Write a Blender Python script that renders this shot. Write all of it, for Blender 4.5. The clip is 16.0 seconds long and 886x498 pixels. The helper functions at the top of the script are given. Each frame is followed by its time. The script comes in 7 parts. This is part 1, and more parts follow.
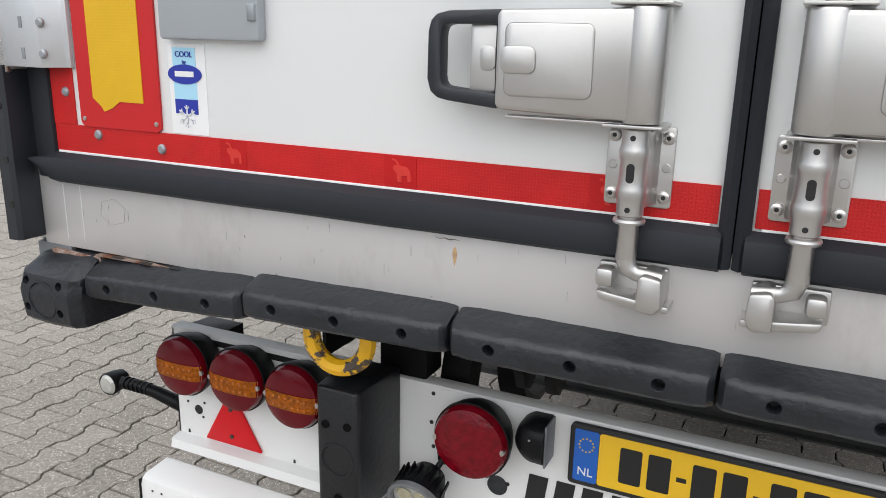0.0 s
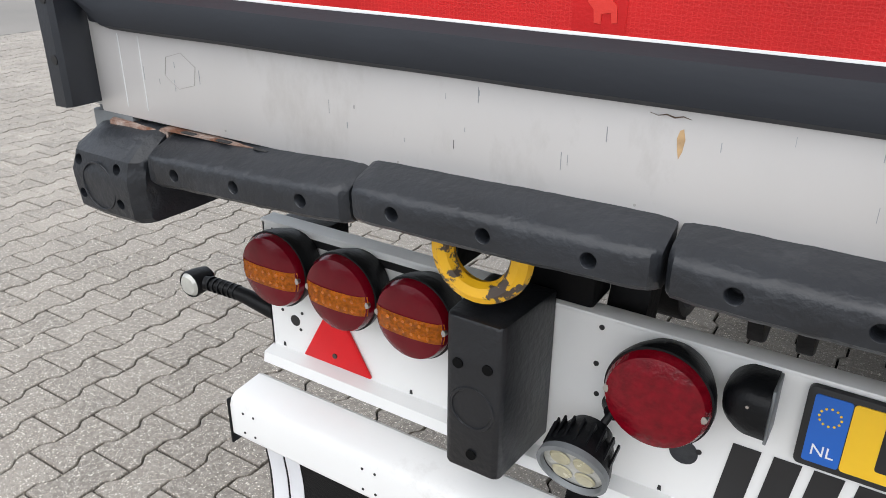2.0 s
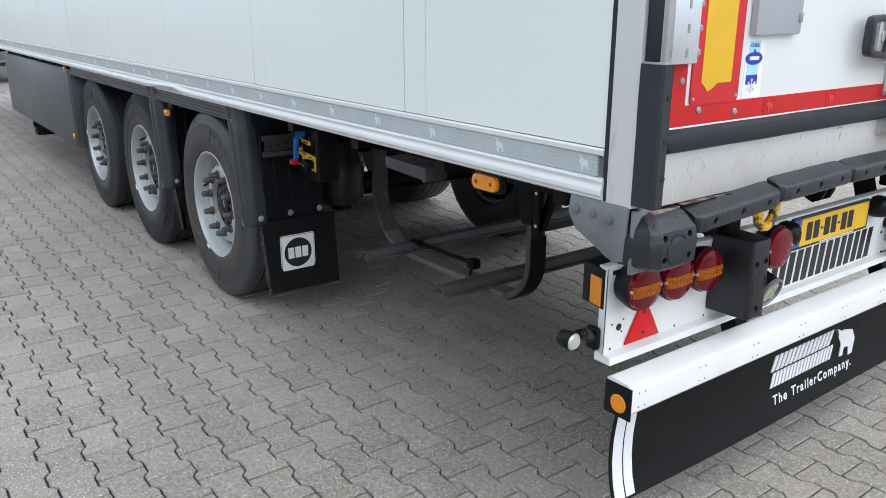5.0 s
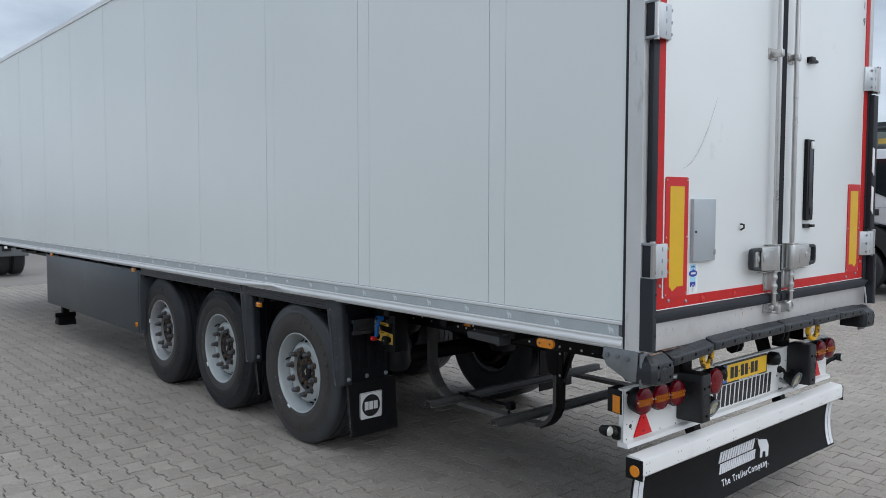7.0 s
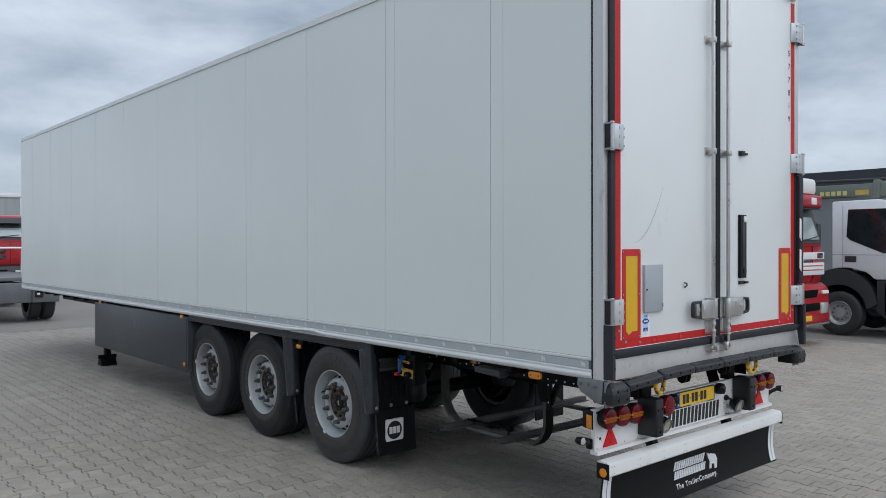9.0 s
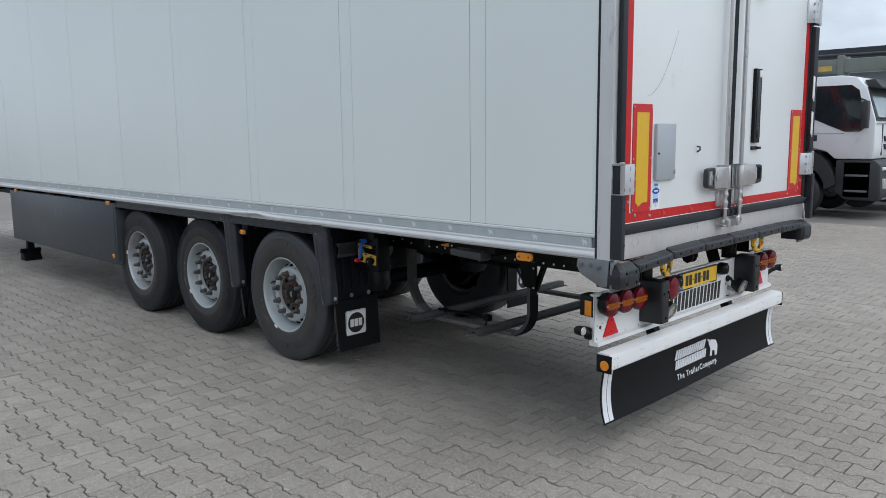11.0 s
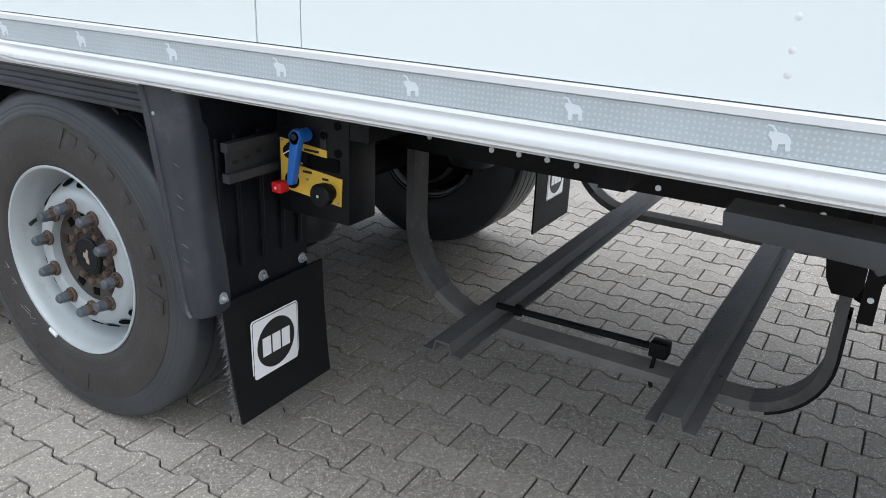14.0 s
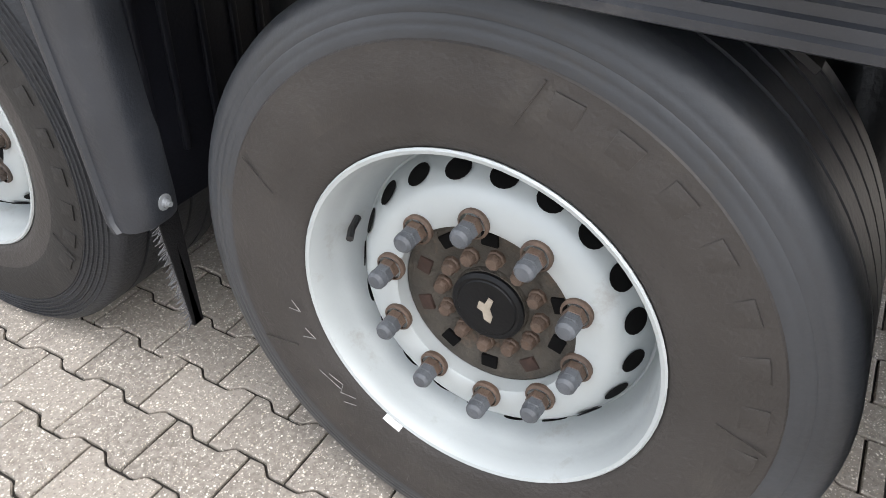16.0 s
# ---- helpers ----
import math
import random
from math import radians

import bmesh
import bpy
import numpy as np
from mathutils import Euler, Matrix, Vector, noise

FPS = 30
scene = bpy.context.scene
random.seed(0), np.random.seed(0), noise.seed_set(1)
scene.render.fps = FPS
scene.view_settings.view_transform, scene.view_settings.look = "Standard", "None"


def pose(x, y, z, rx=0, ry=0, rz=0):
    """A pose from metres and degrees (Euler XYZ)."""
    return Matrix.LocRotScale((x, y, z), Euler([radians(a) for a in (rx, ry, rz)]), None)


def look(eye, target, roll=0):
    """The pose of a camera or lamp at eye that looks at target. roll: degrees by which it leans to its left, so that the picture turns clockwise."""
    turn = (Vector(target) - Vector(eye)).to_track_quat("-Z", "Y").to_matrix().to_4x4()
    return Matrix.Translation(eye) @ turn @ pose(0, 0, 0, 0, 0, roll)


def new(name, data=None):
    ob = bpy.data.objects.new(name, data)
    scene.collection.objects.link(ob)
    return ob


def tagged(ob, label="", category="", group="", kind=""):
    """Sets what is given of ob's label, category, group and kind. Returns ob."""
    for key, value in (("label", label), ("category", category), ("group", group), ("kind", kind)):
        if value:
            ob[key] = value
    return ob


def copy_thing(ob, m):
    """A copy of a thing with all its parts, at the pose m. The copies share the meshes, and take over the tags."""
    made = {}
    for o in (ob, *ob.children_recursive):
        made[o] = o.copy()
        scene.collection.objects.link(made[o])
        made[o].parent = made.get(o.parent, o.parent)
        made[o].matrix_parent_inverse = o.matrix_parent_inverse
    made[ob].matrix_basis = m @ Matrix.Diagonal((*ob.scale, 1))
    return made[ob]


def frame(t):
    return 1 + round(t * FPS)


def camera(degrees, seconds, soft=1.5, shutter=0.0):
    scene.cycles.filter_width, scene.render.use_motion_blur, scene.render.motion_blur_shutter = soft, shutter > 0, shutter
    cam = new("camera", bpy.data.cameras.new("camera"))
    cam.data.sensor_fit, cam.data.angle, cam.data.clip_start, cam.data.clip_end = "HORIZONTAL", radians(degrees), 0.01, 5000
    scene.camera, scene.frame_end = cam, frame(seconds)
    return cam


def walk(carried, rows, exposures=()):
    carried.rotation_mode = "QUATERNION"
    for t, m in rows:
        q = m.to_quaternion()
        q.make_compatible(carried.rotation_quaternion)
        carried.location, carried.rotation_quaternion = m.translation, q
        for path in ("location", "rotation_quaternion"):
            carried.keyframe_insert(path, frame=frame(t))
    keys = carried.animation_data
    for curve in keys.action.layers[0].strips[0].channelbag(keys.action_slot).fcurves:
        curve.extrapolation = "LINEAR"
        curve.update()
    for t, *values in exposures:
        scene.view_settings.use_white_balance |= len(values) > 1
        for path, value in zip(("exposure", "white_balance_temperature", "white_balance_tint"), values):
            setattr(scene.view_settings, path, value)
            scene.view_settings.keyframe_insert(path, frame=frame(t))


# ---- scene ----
cam = camera(59.3, 16.0, soft=0.9)
PATH = [
    (0, (0.071, -1.01, 1.563), (-0.747, 0.735, 1.029), 1.2),
    (0.5, (-0.136, -0.822, 1.498), (-0.887, 0.899, 0.809), 1.0),
    (1, (-0.282, -0.727, 1.473), (-1.053, 0.964, 0.736), 1.6),
    (1.5, (-0.225, -0.64, 1.463), (-1.147, 0.979, 0.735), 1.7),
    (2, (-0.194, -0.717, 1.46), (-1.164, 0.82, 0.625), 0.4),
    (2.5, (-0.376, -1.026, 1.43), (-1.152, 0.503, 0.399), -0.8),
    (3, (-0.723, -1.161, 1.348), (-1.028, 0.505, 0.286), 1.3),
    (3.5, (-1.177, -1.209, 1.368), (-0.996, 0.533, 0.403), 2.6),
    (4, (-1.756, -1.267, 1.439), (-1.121, 0.453, 0.64), 2.5),
    (4.5, (-2.262, -1.167, 1.498), (-1.314, 0.458, 0.82), 0.9),
    (5, (-2.719, -1.166, 1.609), (-1.584, 0.372, 1.019), -0.0),
    (5.2, (-2.929, -1.173, 1.656), (-1.745, 0.345, 1.114), -0.1),
    (7.3, (-4.482, -2.188, 1.873), (-3.143, -0.704, 1.802), 0.3),
    (7.5, (-4.641, -2.313, 1.9), (-3.295, -0.834, 1.856), 0.4),
    (8, (-4.997, -2.716, 1.9), (-3.666, -1.222, 1.9), -0.4),
    (8.2, (-5.114, -2.874, 1.944), (-3.792, -1.372, 1.943), -0.0),
    (10.3, (-5.11, -2.751, 1.986), (-3.766, -1.271, 1.938), -1.0),
    (10.5, (-5.026, -2.623, 1.878), (-3.666, -1.159, 1.778), -0.6),
    (11, (-4.673, -2.139, 1.802), (-3.267, -0.746, 1.511), -0.6),
    (11.5, (-4.249, -1.617, 1.73), (-2.775, -0.341, 1.283), -0.2),
    (12, (-3.799, -1.064, 1.636), (-2.256, 0.073, 1.066), 0.4),
    (12.5, (-3.428, -0.534, 1.602), (-1.836, 0.49, 0.956), 1.0),
    (13, (-3.016, -0.017, 1.545), (-1.396, 0.94, 0.866), 1.5),
    (13.5, (-2.718, 0.516, 1.479), (-1.094, 1.446, 0.774), 1.9),
    (14, (-2.52, 0.986, 1.484), (-0.913, 1.935, 0.764), 2.3),
    (14.5, (-2.399, 1.506, 1.448), (-0.87, 2.498, 0.623), 3.3),
    (15, (-2.307, 1.959, 1.394), (-0.865, 2.96, 0.436), 3.6),
    (15.5, (-2.142, 2.335, 1.347), (-0.72, 3.26, 0.287), 3.5),
    (16, (-1.997, 2.722, 1.338), (-0.578, 3.488, 0.155), 1.5),
]
EXPOSURES = [(0, 0.60, 6500, 10), (1.0, 0.86, 6450, 10), (2.0, 0.88, 6400, 10), (2.5, 0.72, 6450, 10), (3.0, 0.68, 6450, 10), (4.0, 0.85, 6300, 10), (5.0, 0.86, 6050, 9), (6.2, 0.48, 6050, 8), (7.3, 0.12, 6000, 8), (8.2, 0.06, 6000, 8), (10.3, -0.02, 6000, 8), (11.0, 0.24, 6000, 8),
             (11.5, 0.46, 6050, 9), (12.0, 0.70, 6050, 9), (13.0, 1.08, 6100, 9), (13.5, 1.22, 6100, 9), (14.0, 1.24, 6100, 9), (14.5, 1.22, 6250, 10), (15.0, 1.66, 6600, 12), (15.5, 1.88, 6700, 12), (16.0, 2.02, 6700, 12)]
walk(cam, [(t, look(eye, target, roll)) for t, eye, target, roll in PATH], EXPOSURES)

# ---- world, sun and exposure ----
world = bpy.data.worlds.new("overcast_sky")
scene.world = world
world.use_nodes = True
wn, wl = world.node_tree.nodes, world.node_tree.links
wn.clear()
sky = wn.new("ShaderNodeTexSky")
sky.sky_type, sky.sun_disc = "NISHITA", False
sky.sun_elevation, sky.sun_rotation = radians(59), radians(171)
sky.air_density, sky.dust_density = 1.0, 3.0
coord = wn.new("ShaderNodeTexCoord")
stretch = wn.new("ShaderNodeMapping")
stretch.inputs["Scale"].default_value = (1.0, 1.0, 2.6)
clouds = wn.new("ShaderNodeTexNoise")
clouds.inputs["Scale"].default_value, clouds.inputs["Detail"].default_value = 2.6, 7.0
clouds.inputs["Roughness"].default_value = 0.55
ramp = wn.new("ShaderNodeValToRGB")
ramp.color_ramp.elements[0].position, ramp.color_ramp.elements[0].color = 0.36, (2.7, 3.05, 3.5, 1)
ramp.color_ramp.elements[1].position, ramp.color_ramp.elements[1].color = 0.68, (6.5, 6.75, 7.1, 1)
veil = wn.new("ShaderNodeMix")
veil.data_type = "RGBA"
veil.inputs["Factor"].default_value = 0.88
back = wn.new("ShaderNodeBackground")
back.inputs["Strength"].default_value = 0.132
wout = wn.new("ShaderNodeOutputWorld")
wl.new(coord.outputs["Generated"], stretch.inputs["Vector"])
wl.new(stretch.outputs["Vector"], clouds.inputs["Vector"])
wl.new(clouds.outputs["Fac"], ramp.inputs["Fac"])
wl.new(sky.outputs["Color"], veil.inputs["A"])
wl.new(ramp.outputs["Color"], veil.inputs["B"])
wl.new(veil.outputs["Result"], back.inputs["Color"])
wl.new(back.outputs["Background"], wout.inputs["Surface"])

sun = new("sun", bpy.data.lights.new("sun", "SUN"))
sun.data.energy, sun.data.angle, sun.data.color = 1.6, radians(96), (1.0, 0.97, 0.93)
sun.matrix_world = look((0.8, -5.0, 8.5), (0, 0, 0))


# ---- materials ----
def material(name, color, rough=0.6, metal=0.0, var=0.12, scale=6.0, bump=0.08, bump_scale=60.0, dirt=None, dirt_amount=0.0,
             dirt_scale=3.0, coat=0.0, spec=0.5, stretch=(1, 1, 1), rough_var=0.08, sharp=False):
    """Principled paint: base colour varied at two scales, optional dirt patches, fine bump."""
    m = bpy.data.materials.new(name)
    m.use_nodes = True
    n, l = m.node_tree.nodes, m.node_tree.links
    b = n["Principled BSDF"]
    b.inputs["Metallic"].default_value = metal
    b.inputs["Coat Weight"].default_value = coat
    b.inputs["Specular IOR Level"].default_value = spec
    tc, mp = n.new("ShaderNodeTexCoord"), n.new("ShaderNodeMapping")
    mp.inputs["Scale"].default_value = stretch
    l.new(tc.outputs["Object"], mp.inputs["Vector"])
    big, fine = n.new("ShaderNodeTexNoise"), n.new("ShaderNodeTexNoise")
    big.inputs["Scale"].default_value, big.inputs["Detail"].default_value = scale, 5
    fine.inputs["Scale"].default_value, fine.inputs["Detail"].default_value = bump_scale, 4
    for t in (big, fine):
        l.new(mp.outputs["Vector"], t.inputs["Vector"])
    r = n.new("ShaderNodeValToRGB")
    lo, hi = [max(c * (1 - var), 0) for c in color], [min(c * (1 + var), 1) for c in color]
    r.color_ramp.elements[0].position, r.color_ramp.elements[0].color = 0.3, (*lo, 1)
    r.color_ramp.elements[1].position, r.color_ramp.elements[1].color = 0.7, (*hi, 1)
    l.new(big.outputs["Fac"], r.inputs["Fac"])
    col = r.outputs["Color"]
    if dirt:
        d = n.new("ShaderNodeTexNoise")
        d.inputs["Scale"].default_value, d.inputs["Detail"].default_value, d.inputs["Roughness"].default_value = dirt_scale, 9, 0.7
        l.new(mp.outputs["Vector"], d.inputs["Vector"])
        mr = n.new("ShaderNodeMapRange")
        mr.inputs["From Min"].default_value, mr.inputs["From Max"].default_value = 0.62 - 0.3 * dirt_amount, 0.64 - 0.3 * dirt_amount if sharp else 0.78 - 0.2 * dirt_amount
        mx = n.new("ShaderNodeMix")
        mx.data_type = "RGBA"
        mx.inputs["B"].default_value = (*dirt, 1)
        l.new(d.outputs["Fac"], mr.inputs["Value"])
        l.new(mr.outputs["Result"], mx.inputs["Factor"])
        l.new(col, mx.inputs["A"])
        col = mx.outputs["Result"]
    l.new(col, b.inputs["Base Color"])
    rr = n.new("ShaderNodeMapRange")
    rr.inputs["To Min"].default_value, rr.inputs["To Max"].default_value = max(rough - rough_var, 0.02), min(rough + rough_var, 1)
    l.new(big.outputs["Fac"], rr.inputs["Value"])
    l.new(rr.outputs["Result"], b.inputs["Roughness"])
    if bump:
        bp = n.new("ShaderNodeBump")
        bp.inputs["Strength"].default_value, bp.inputs["Distance"].default_value = bump, 0.01
        l.new(fine.outputs["Fac"], bp.inputs["Height"])
        l.new(bp.outputs["Normal"], b.inputs["Normal"])
    return m


white_gel = material("white_gelcoat", (0.76, 0.80, 0.785), 0.25, 0, 0.02, 0.6, 0, 3.0, spec=0.42, rough_var=0.05)
white_paint = material("white_paint", (0.76, 0.76, 0.75), 0.42, 0, 0.03, 3, 0.03, 40, dirt=(0.60, 0.59, 0.57), dirt_amount=0.04, dirt_scale=5)
door_white = material("white_door", (0.80, 0.82, 0.82), 0.32, 0, 0.02, 1.5, 0.02, 8, dirt=(0.6, 0.6, 0.6), dirt_amount=0.02, dirt_scale=2)
white_film = material("white_film", (0.80, 0.80, 0.80), 0.45, 0, 0.03, 10, 0.02, 200)
white_vinyl = material("white_retroreflective_film", (0.74, 0.75, 0.78), 0.35, 0, 0.03, 20, 0.05, 300)
pale_film = material("pale_reflective_film", (0.62, 0.66, 0.68), 0.4, 0, 0.03, 20, 0.05, 300)
grey_film = material("grey_reflective_film", (0.40, 0.44, 0.455), 0.35, 0, 0.06, 9, 0.12, 260)
alu = material("brushed_aluminium", (0.62, 0.62, 0.615), 0.45, 0.35, 0.08, 4, 0.05, 120, dirt=(0.3, 0.3, 0.29), dirt_amount=0.12, dirt_scale=6, stretch=(1, 1, 0.25))
alu_rail = material("white_aluminium_rail", (0.72, 0.73, 0.73), 0.32, 0.2, 0.04, 3, 0.02, 60, dirt=(0.35, 0.34, 0.32), dirt_amount=0.06)
stainless = material("stainless_sheet", (0.60, 0.585, 0.575), 0.42, 0.35, 0.07, 2.2, 0.05, 26, dirt=(0.46, 0.44, 0.42), dirt_amount=0.22, dirt_scale=4, stretch=(1, 1, 0.5))
chrome = material("polished_stainless", (0.60, 0.58, 0.56), 0.30, 1.0, 0.05, 12, 0.03, 160)
satin = material("satin_stainless", (0.58, 0.57, 0.555), 0.40, 0.9, 0.05, 9, 0.02, 140, rough_var=0.04)
grip_grey = material("blue_grey_grip_plastic", (0.018, 0.021, 0.027), 0.42, 0, 0.15, 10, 0.05, 160)
galv = material("galvanised_steel", (0.34, 0.36, 0.38), 0.5, 0.6, 0.16, 14, 0.1, 90)
rubber = material("black_rubber", (0.0145, 0.0165, 0.0205), 0.41, 0, 0.25, 9, 0.25, 70, dirt=(0.038, 0.040, 0.045), dirt_amount=0.14, dirt_scale=13)
seal_rubber = material("seal_rubber", (0.0195, 0.022, 0.0275), 0.58, 0, 0.2, 6, 0.08, 50, dirt=(0.04, 0.041, 0.043), dirt_amount=0.12, dirt_scale=4, stretch=(0.4, 1, 1), spec=0.3)
plastic = material("black_plastic", (0.0045, 0.005, 0.006), 0.42, 0, 0.2, 8, 0.1, 140, dirt=(0.016, 0.016, 0.016), dirt_amount=0.10, spec=0.22)
guard_plastic = material("mudguard_plastic", (0.025, 0.028, 0.034), 0.36, 0, 0.2, 7, 0.12, 160, dirt=(0.06, 0.06, 0.063), dirt_amount=0.14, dirt_scale=7)
flap_rubber = material("mudflap_rubber", (0.0055, 0.0055, 0.0062), 0.6, 0, 0.25, 12, 0.25, 220, dirt=(0.012, 0.012, 0.012), dirt_amount=0.16, dirt_scale=6, spec=0.20)
tyre_rubber = material("tyre_rubber", (0.028, 0.029, 0.031), 0.50, 0, 0.18, 5, 0.3, 120, dirt=(0.075, 0.070, 0.064), dirt_amount=0.22, dirt_scale=6)
rim_paint = material("silver_rim_paint", (0.40, 0.43, 0.435), 0.36, 0.1, 0.05, 5, 0.05, 70, dirt=(0.30, 0.29, 0.27), dirt_amount=0.10, dirt_scale=9)
rim_dull = material("dull_rim_paint", (0.42, 0.43, 0.44), 0.38, 0.4, 0.08, 5, 0.06, 70, dirt=(0.20, 0.18, 0.16), dirt_amount=0.2, dirt_scale=9)
rust = material("rust", (0.095, 0.062, 0.044), 0.85, 0, 0.4, 24, 0.5, 120, dirt=(0.16, 0.105, 0.068), dirt_amount=0.3, dirt_scale=22)
hub_rust = material("rusty_hub", (0.040, 0.034, 0.029), 0.8, 0, 0.35, 30, 0.4, 140, dirt=(0.17, 0.11, 0.07), dirt_amount=0.3, dirt_scale=24)
nut_cap = material("grey_nut_cap", (0.075, 0.082, 0.092), 0.5, 0, 0.25, 40, 0.15, 200)
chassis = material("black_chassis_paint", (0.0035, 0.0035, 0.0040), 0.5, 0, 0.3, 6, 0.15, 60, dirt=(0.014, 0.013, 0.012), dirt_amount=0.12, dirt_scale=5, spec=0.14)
# dusty black paint, raised in colour because the carrier stands lit
carrier_lit = material("lit_dusty_carrier_paint", (0.048, 0.047, 0.046), 0.55, 0, 0.3, 7, 0.2, 80, dirt=(0.095, 0.090, 0.084), dirt_amount=0.36, dirt_scale=6)
box_grey = material("dark_grey_box_paint", (0.046, 0.053, 0.061), 0.38, 0.1, 0.06, 2, 0.04, 30, dirt=(0.14, 0.14, 0.14), dirt_amount=0.08)
box_lid = material("light_grey_box", (0.40, 0.43, 0.46), 0.4, 0.15, 0.04, 5, 0.02, 60)
red_tape = material("red_reflective_tape", (0.50, 0.010, 0.011), 0.45, 0, 0.10, 18, 0.18, 420, spec=0.3)
red_board = material("red_board_border", (0.52, 0.010, 0.012), 0.42, 0, 0.04, 8, 0.02, 60)
yellow_board = material("yellow_board_film", (0.68, 0.40, 0.008), 0.34, 0, 0.05, 14, 0.08, 300)
plate_yellow = material("plate_yellow", (0.86, 0.52, 0.02), 0.35, 0, 0.04, 12, 0.02, 90)
plate_blue = material("plate_blue", (0.015, 0.12, 0.50), 0.35, 0, 0.04, 12, 0.0, 90)
ink = material("black_ink", (0.012, 0.012, 0.013), 0.45, 0, 0.1, 12, 0, 90)
lens_red = material("red_lamp_lens", (0.120, 0.0010, 0.0065), 0.06, 0, 0.12, 18, 0.06, 180, coat=0.0, spec=0.35)
lens_bright = material("red_led_lens", (0.155, 0.0012, 0.0070), 0.08, 0, 0.30, 75, 0.20, 150, coat=0.0, spec=0.35)
lens_amber = material("amber_lamp_lens", (0.58, 0.155, 0.004), 0.14, 0, 0.35, 130, 0.4, 260, coat=0.1)
amber_plain = material("amber_reflector_lens", (0.78, 0.26, 0.008), 0.2, 0, 0.06, 60, 0.12, 300, coat=0.2)
lens_clear = material("clear_lamp_lens", (0.50, 0.50, 0.46), 0.15, 0.2, 0.12, 40, 0.2, 120, coat=0.8)
reflector_red = material("red_triangle_reflector", (0.60, 0.008, 0.013), 0.4, 0, 0.05, 20, 0.15, 300, spec=0.25)
hook_yellow = material("worn_yellow_hook_paint", (0.86, 0.47, 0.012), 0.45, 0, 0.08, 12, 0.1, 60, dirt=(0.075, 0.055, 0.045), dirt_amount=0.34, dirt_scale=15, sharp=True)
knob_blue = material("blue_lever_plastic", (0.020, 0.14, 0.50), 0.45, 0, 0.08, 12, 0.05, 90)
knob_red = material("red_knob_plastic", (0.60, 0.012, 0.016), 0.4, 0, 0.08, 12, 0.03, 90)
panel_yellow = material("yellow_control_plate", (0.80, 0.50, 0.06), 0.42, 0, 0.06, 12, 0.04, 90, dirt=(0.3, 0.2, 0.06), dirt_amount=0.08)
sticker_blue = material("sticker_blue", (0.02, 0.035, 0.33), 0.35, 0, 0.05, 12, 0, 90)
sticker_sky = material("sticker_light_blue", (0.38, 0.66, 0.82), 0.35, 0, 0.05, 12, 0, 90)
glass_dark = material("dark_cab_glass", (0.018, 0.022, 0.025), 0.06, 0, 0.3, 2, 0, 90, coat=0.5)
# near-black that paints the shade inside recesses which are not cut open
hole_shade = material("painted_hole_shade", (0.004, 0.004, 0.004), 0.95, 0, 0.1, 12, 0, 90, spec=0.1)
corner_galv = material("dull_zinc", (0.20, 0.213, 0.222), 0.5, 0.4, 0.18, 12, 0.1, 80, dirt=(0.12, 0.12, 0.12), dirt_amount=0.15)
tyre_inner = material("tyre_bead_rubber", (0.034, 0.0305, 0.0285), 0.55, 0, 0.18, 7, 0.25, 110)
scuff = material("grey_scuff", (0.50, 0.51, 0.50), 0.6, 0, 0.2, 40, 0.1, 90)
# channel and hoop bottom: dust plus light from above, both in the base colour
channel_lit_dust = material("lit_dusty_channel", (0.085, 0.084, 0.082), 0.6, 0.1, 0.25, 7, 0.2, 80, dirt=(0.06, 0.058, 0.056), dirt_amount=0.22, dirt_scale=5)
bottom_lit_dust = material("lit_dusty_steel", (0.125, 0.118, 0.110), 0.85, 0, 0.2, 12, 0.2, 80, dirt=(0.07, 0.066, 0.062), dirt_amount=0.25, dirt_scale=7)
flaked_rail = material("flaking_rail_paint", (0.42, 0.36, 0.32), 0.7, 0, 0.3, 50, 0.4, 120, dirt=(0.15, 0.058, 0.028), dirt_amount=0.95, dirt_scale=30)
bristle = material("grey_bristle", (0.12, 0.12, 0.125), 0.6, 0, 0.2, 40, 0, 90)
joint_sand = material("joint_sand", (0.026, 0.0235, 0.0205), 0.95, 0, 0.3, 30, 0.6, 200, dirt=(0.090, 0.080, 0.068), dirt_amount=0.28, dirt_scale=1.3)


def add_cells(m, scale, color, amount, axis, dots=False):
    """Fine honeycomb of lighter lines, or lighter dots, as on prismatic tape."""
    n, l = m.node_tree.nodes, m.node_tree.links
    b = n["Principled BSDF"]
    src = b.inputs["Base Color"].links[0].from_socket
    tc, v, mr, mx = n.new("ShaderNodeTexCoord"), n.new("ShaderNodeTexVoronoi"), n.new("ShaderNodeMapRange"), n.new("ShaderNodeMix")
    v.feature, v.voronoi_dimensions = "DISTANCE_TO_EDGE", "2D"
    sp, cb = n.new("ShaderNodeSeparateXYZ"), n.new("ShaderNodeCombineXYZ")
    l.new(tc.outputs["Object"], sp.inputs[0])
    l.new(sp.outputs[axis], cb.inputs["X"])
    l.new(sp.outputs["Z"], cb.inputs["Y"])
    v.inputs["Scale"].default_value, v.inputs["Randomness"].default_value = scale, 0.25
    if dots:
        v.feature = "F1"
    mr.inputs["From Min"].default_value, mr.inputs["From Max"].default_value = (0.30, 0.16) if dots else (0.10, 0.04)
    mr.inputs["To Max"].default_value = amount
    mx.data_type = "RGBA"
    mx.inputs["B"].default_value = (*color, 1)
    l.new(cb.outputs[0], v.inputs["Vector"])
    l.new(v.outputs["Distance"], mr.inputs["Value"])
    l.new(mr.outputs["Result"], mx.inputs["Factor"])
    l.new(src, mx.inputs["A"])
    l.new(mx.outputs["Result"], b.inputs["Base Color"])


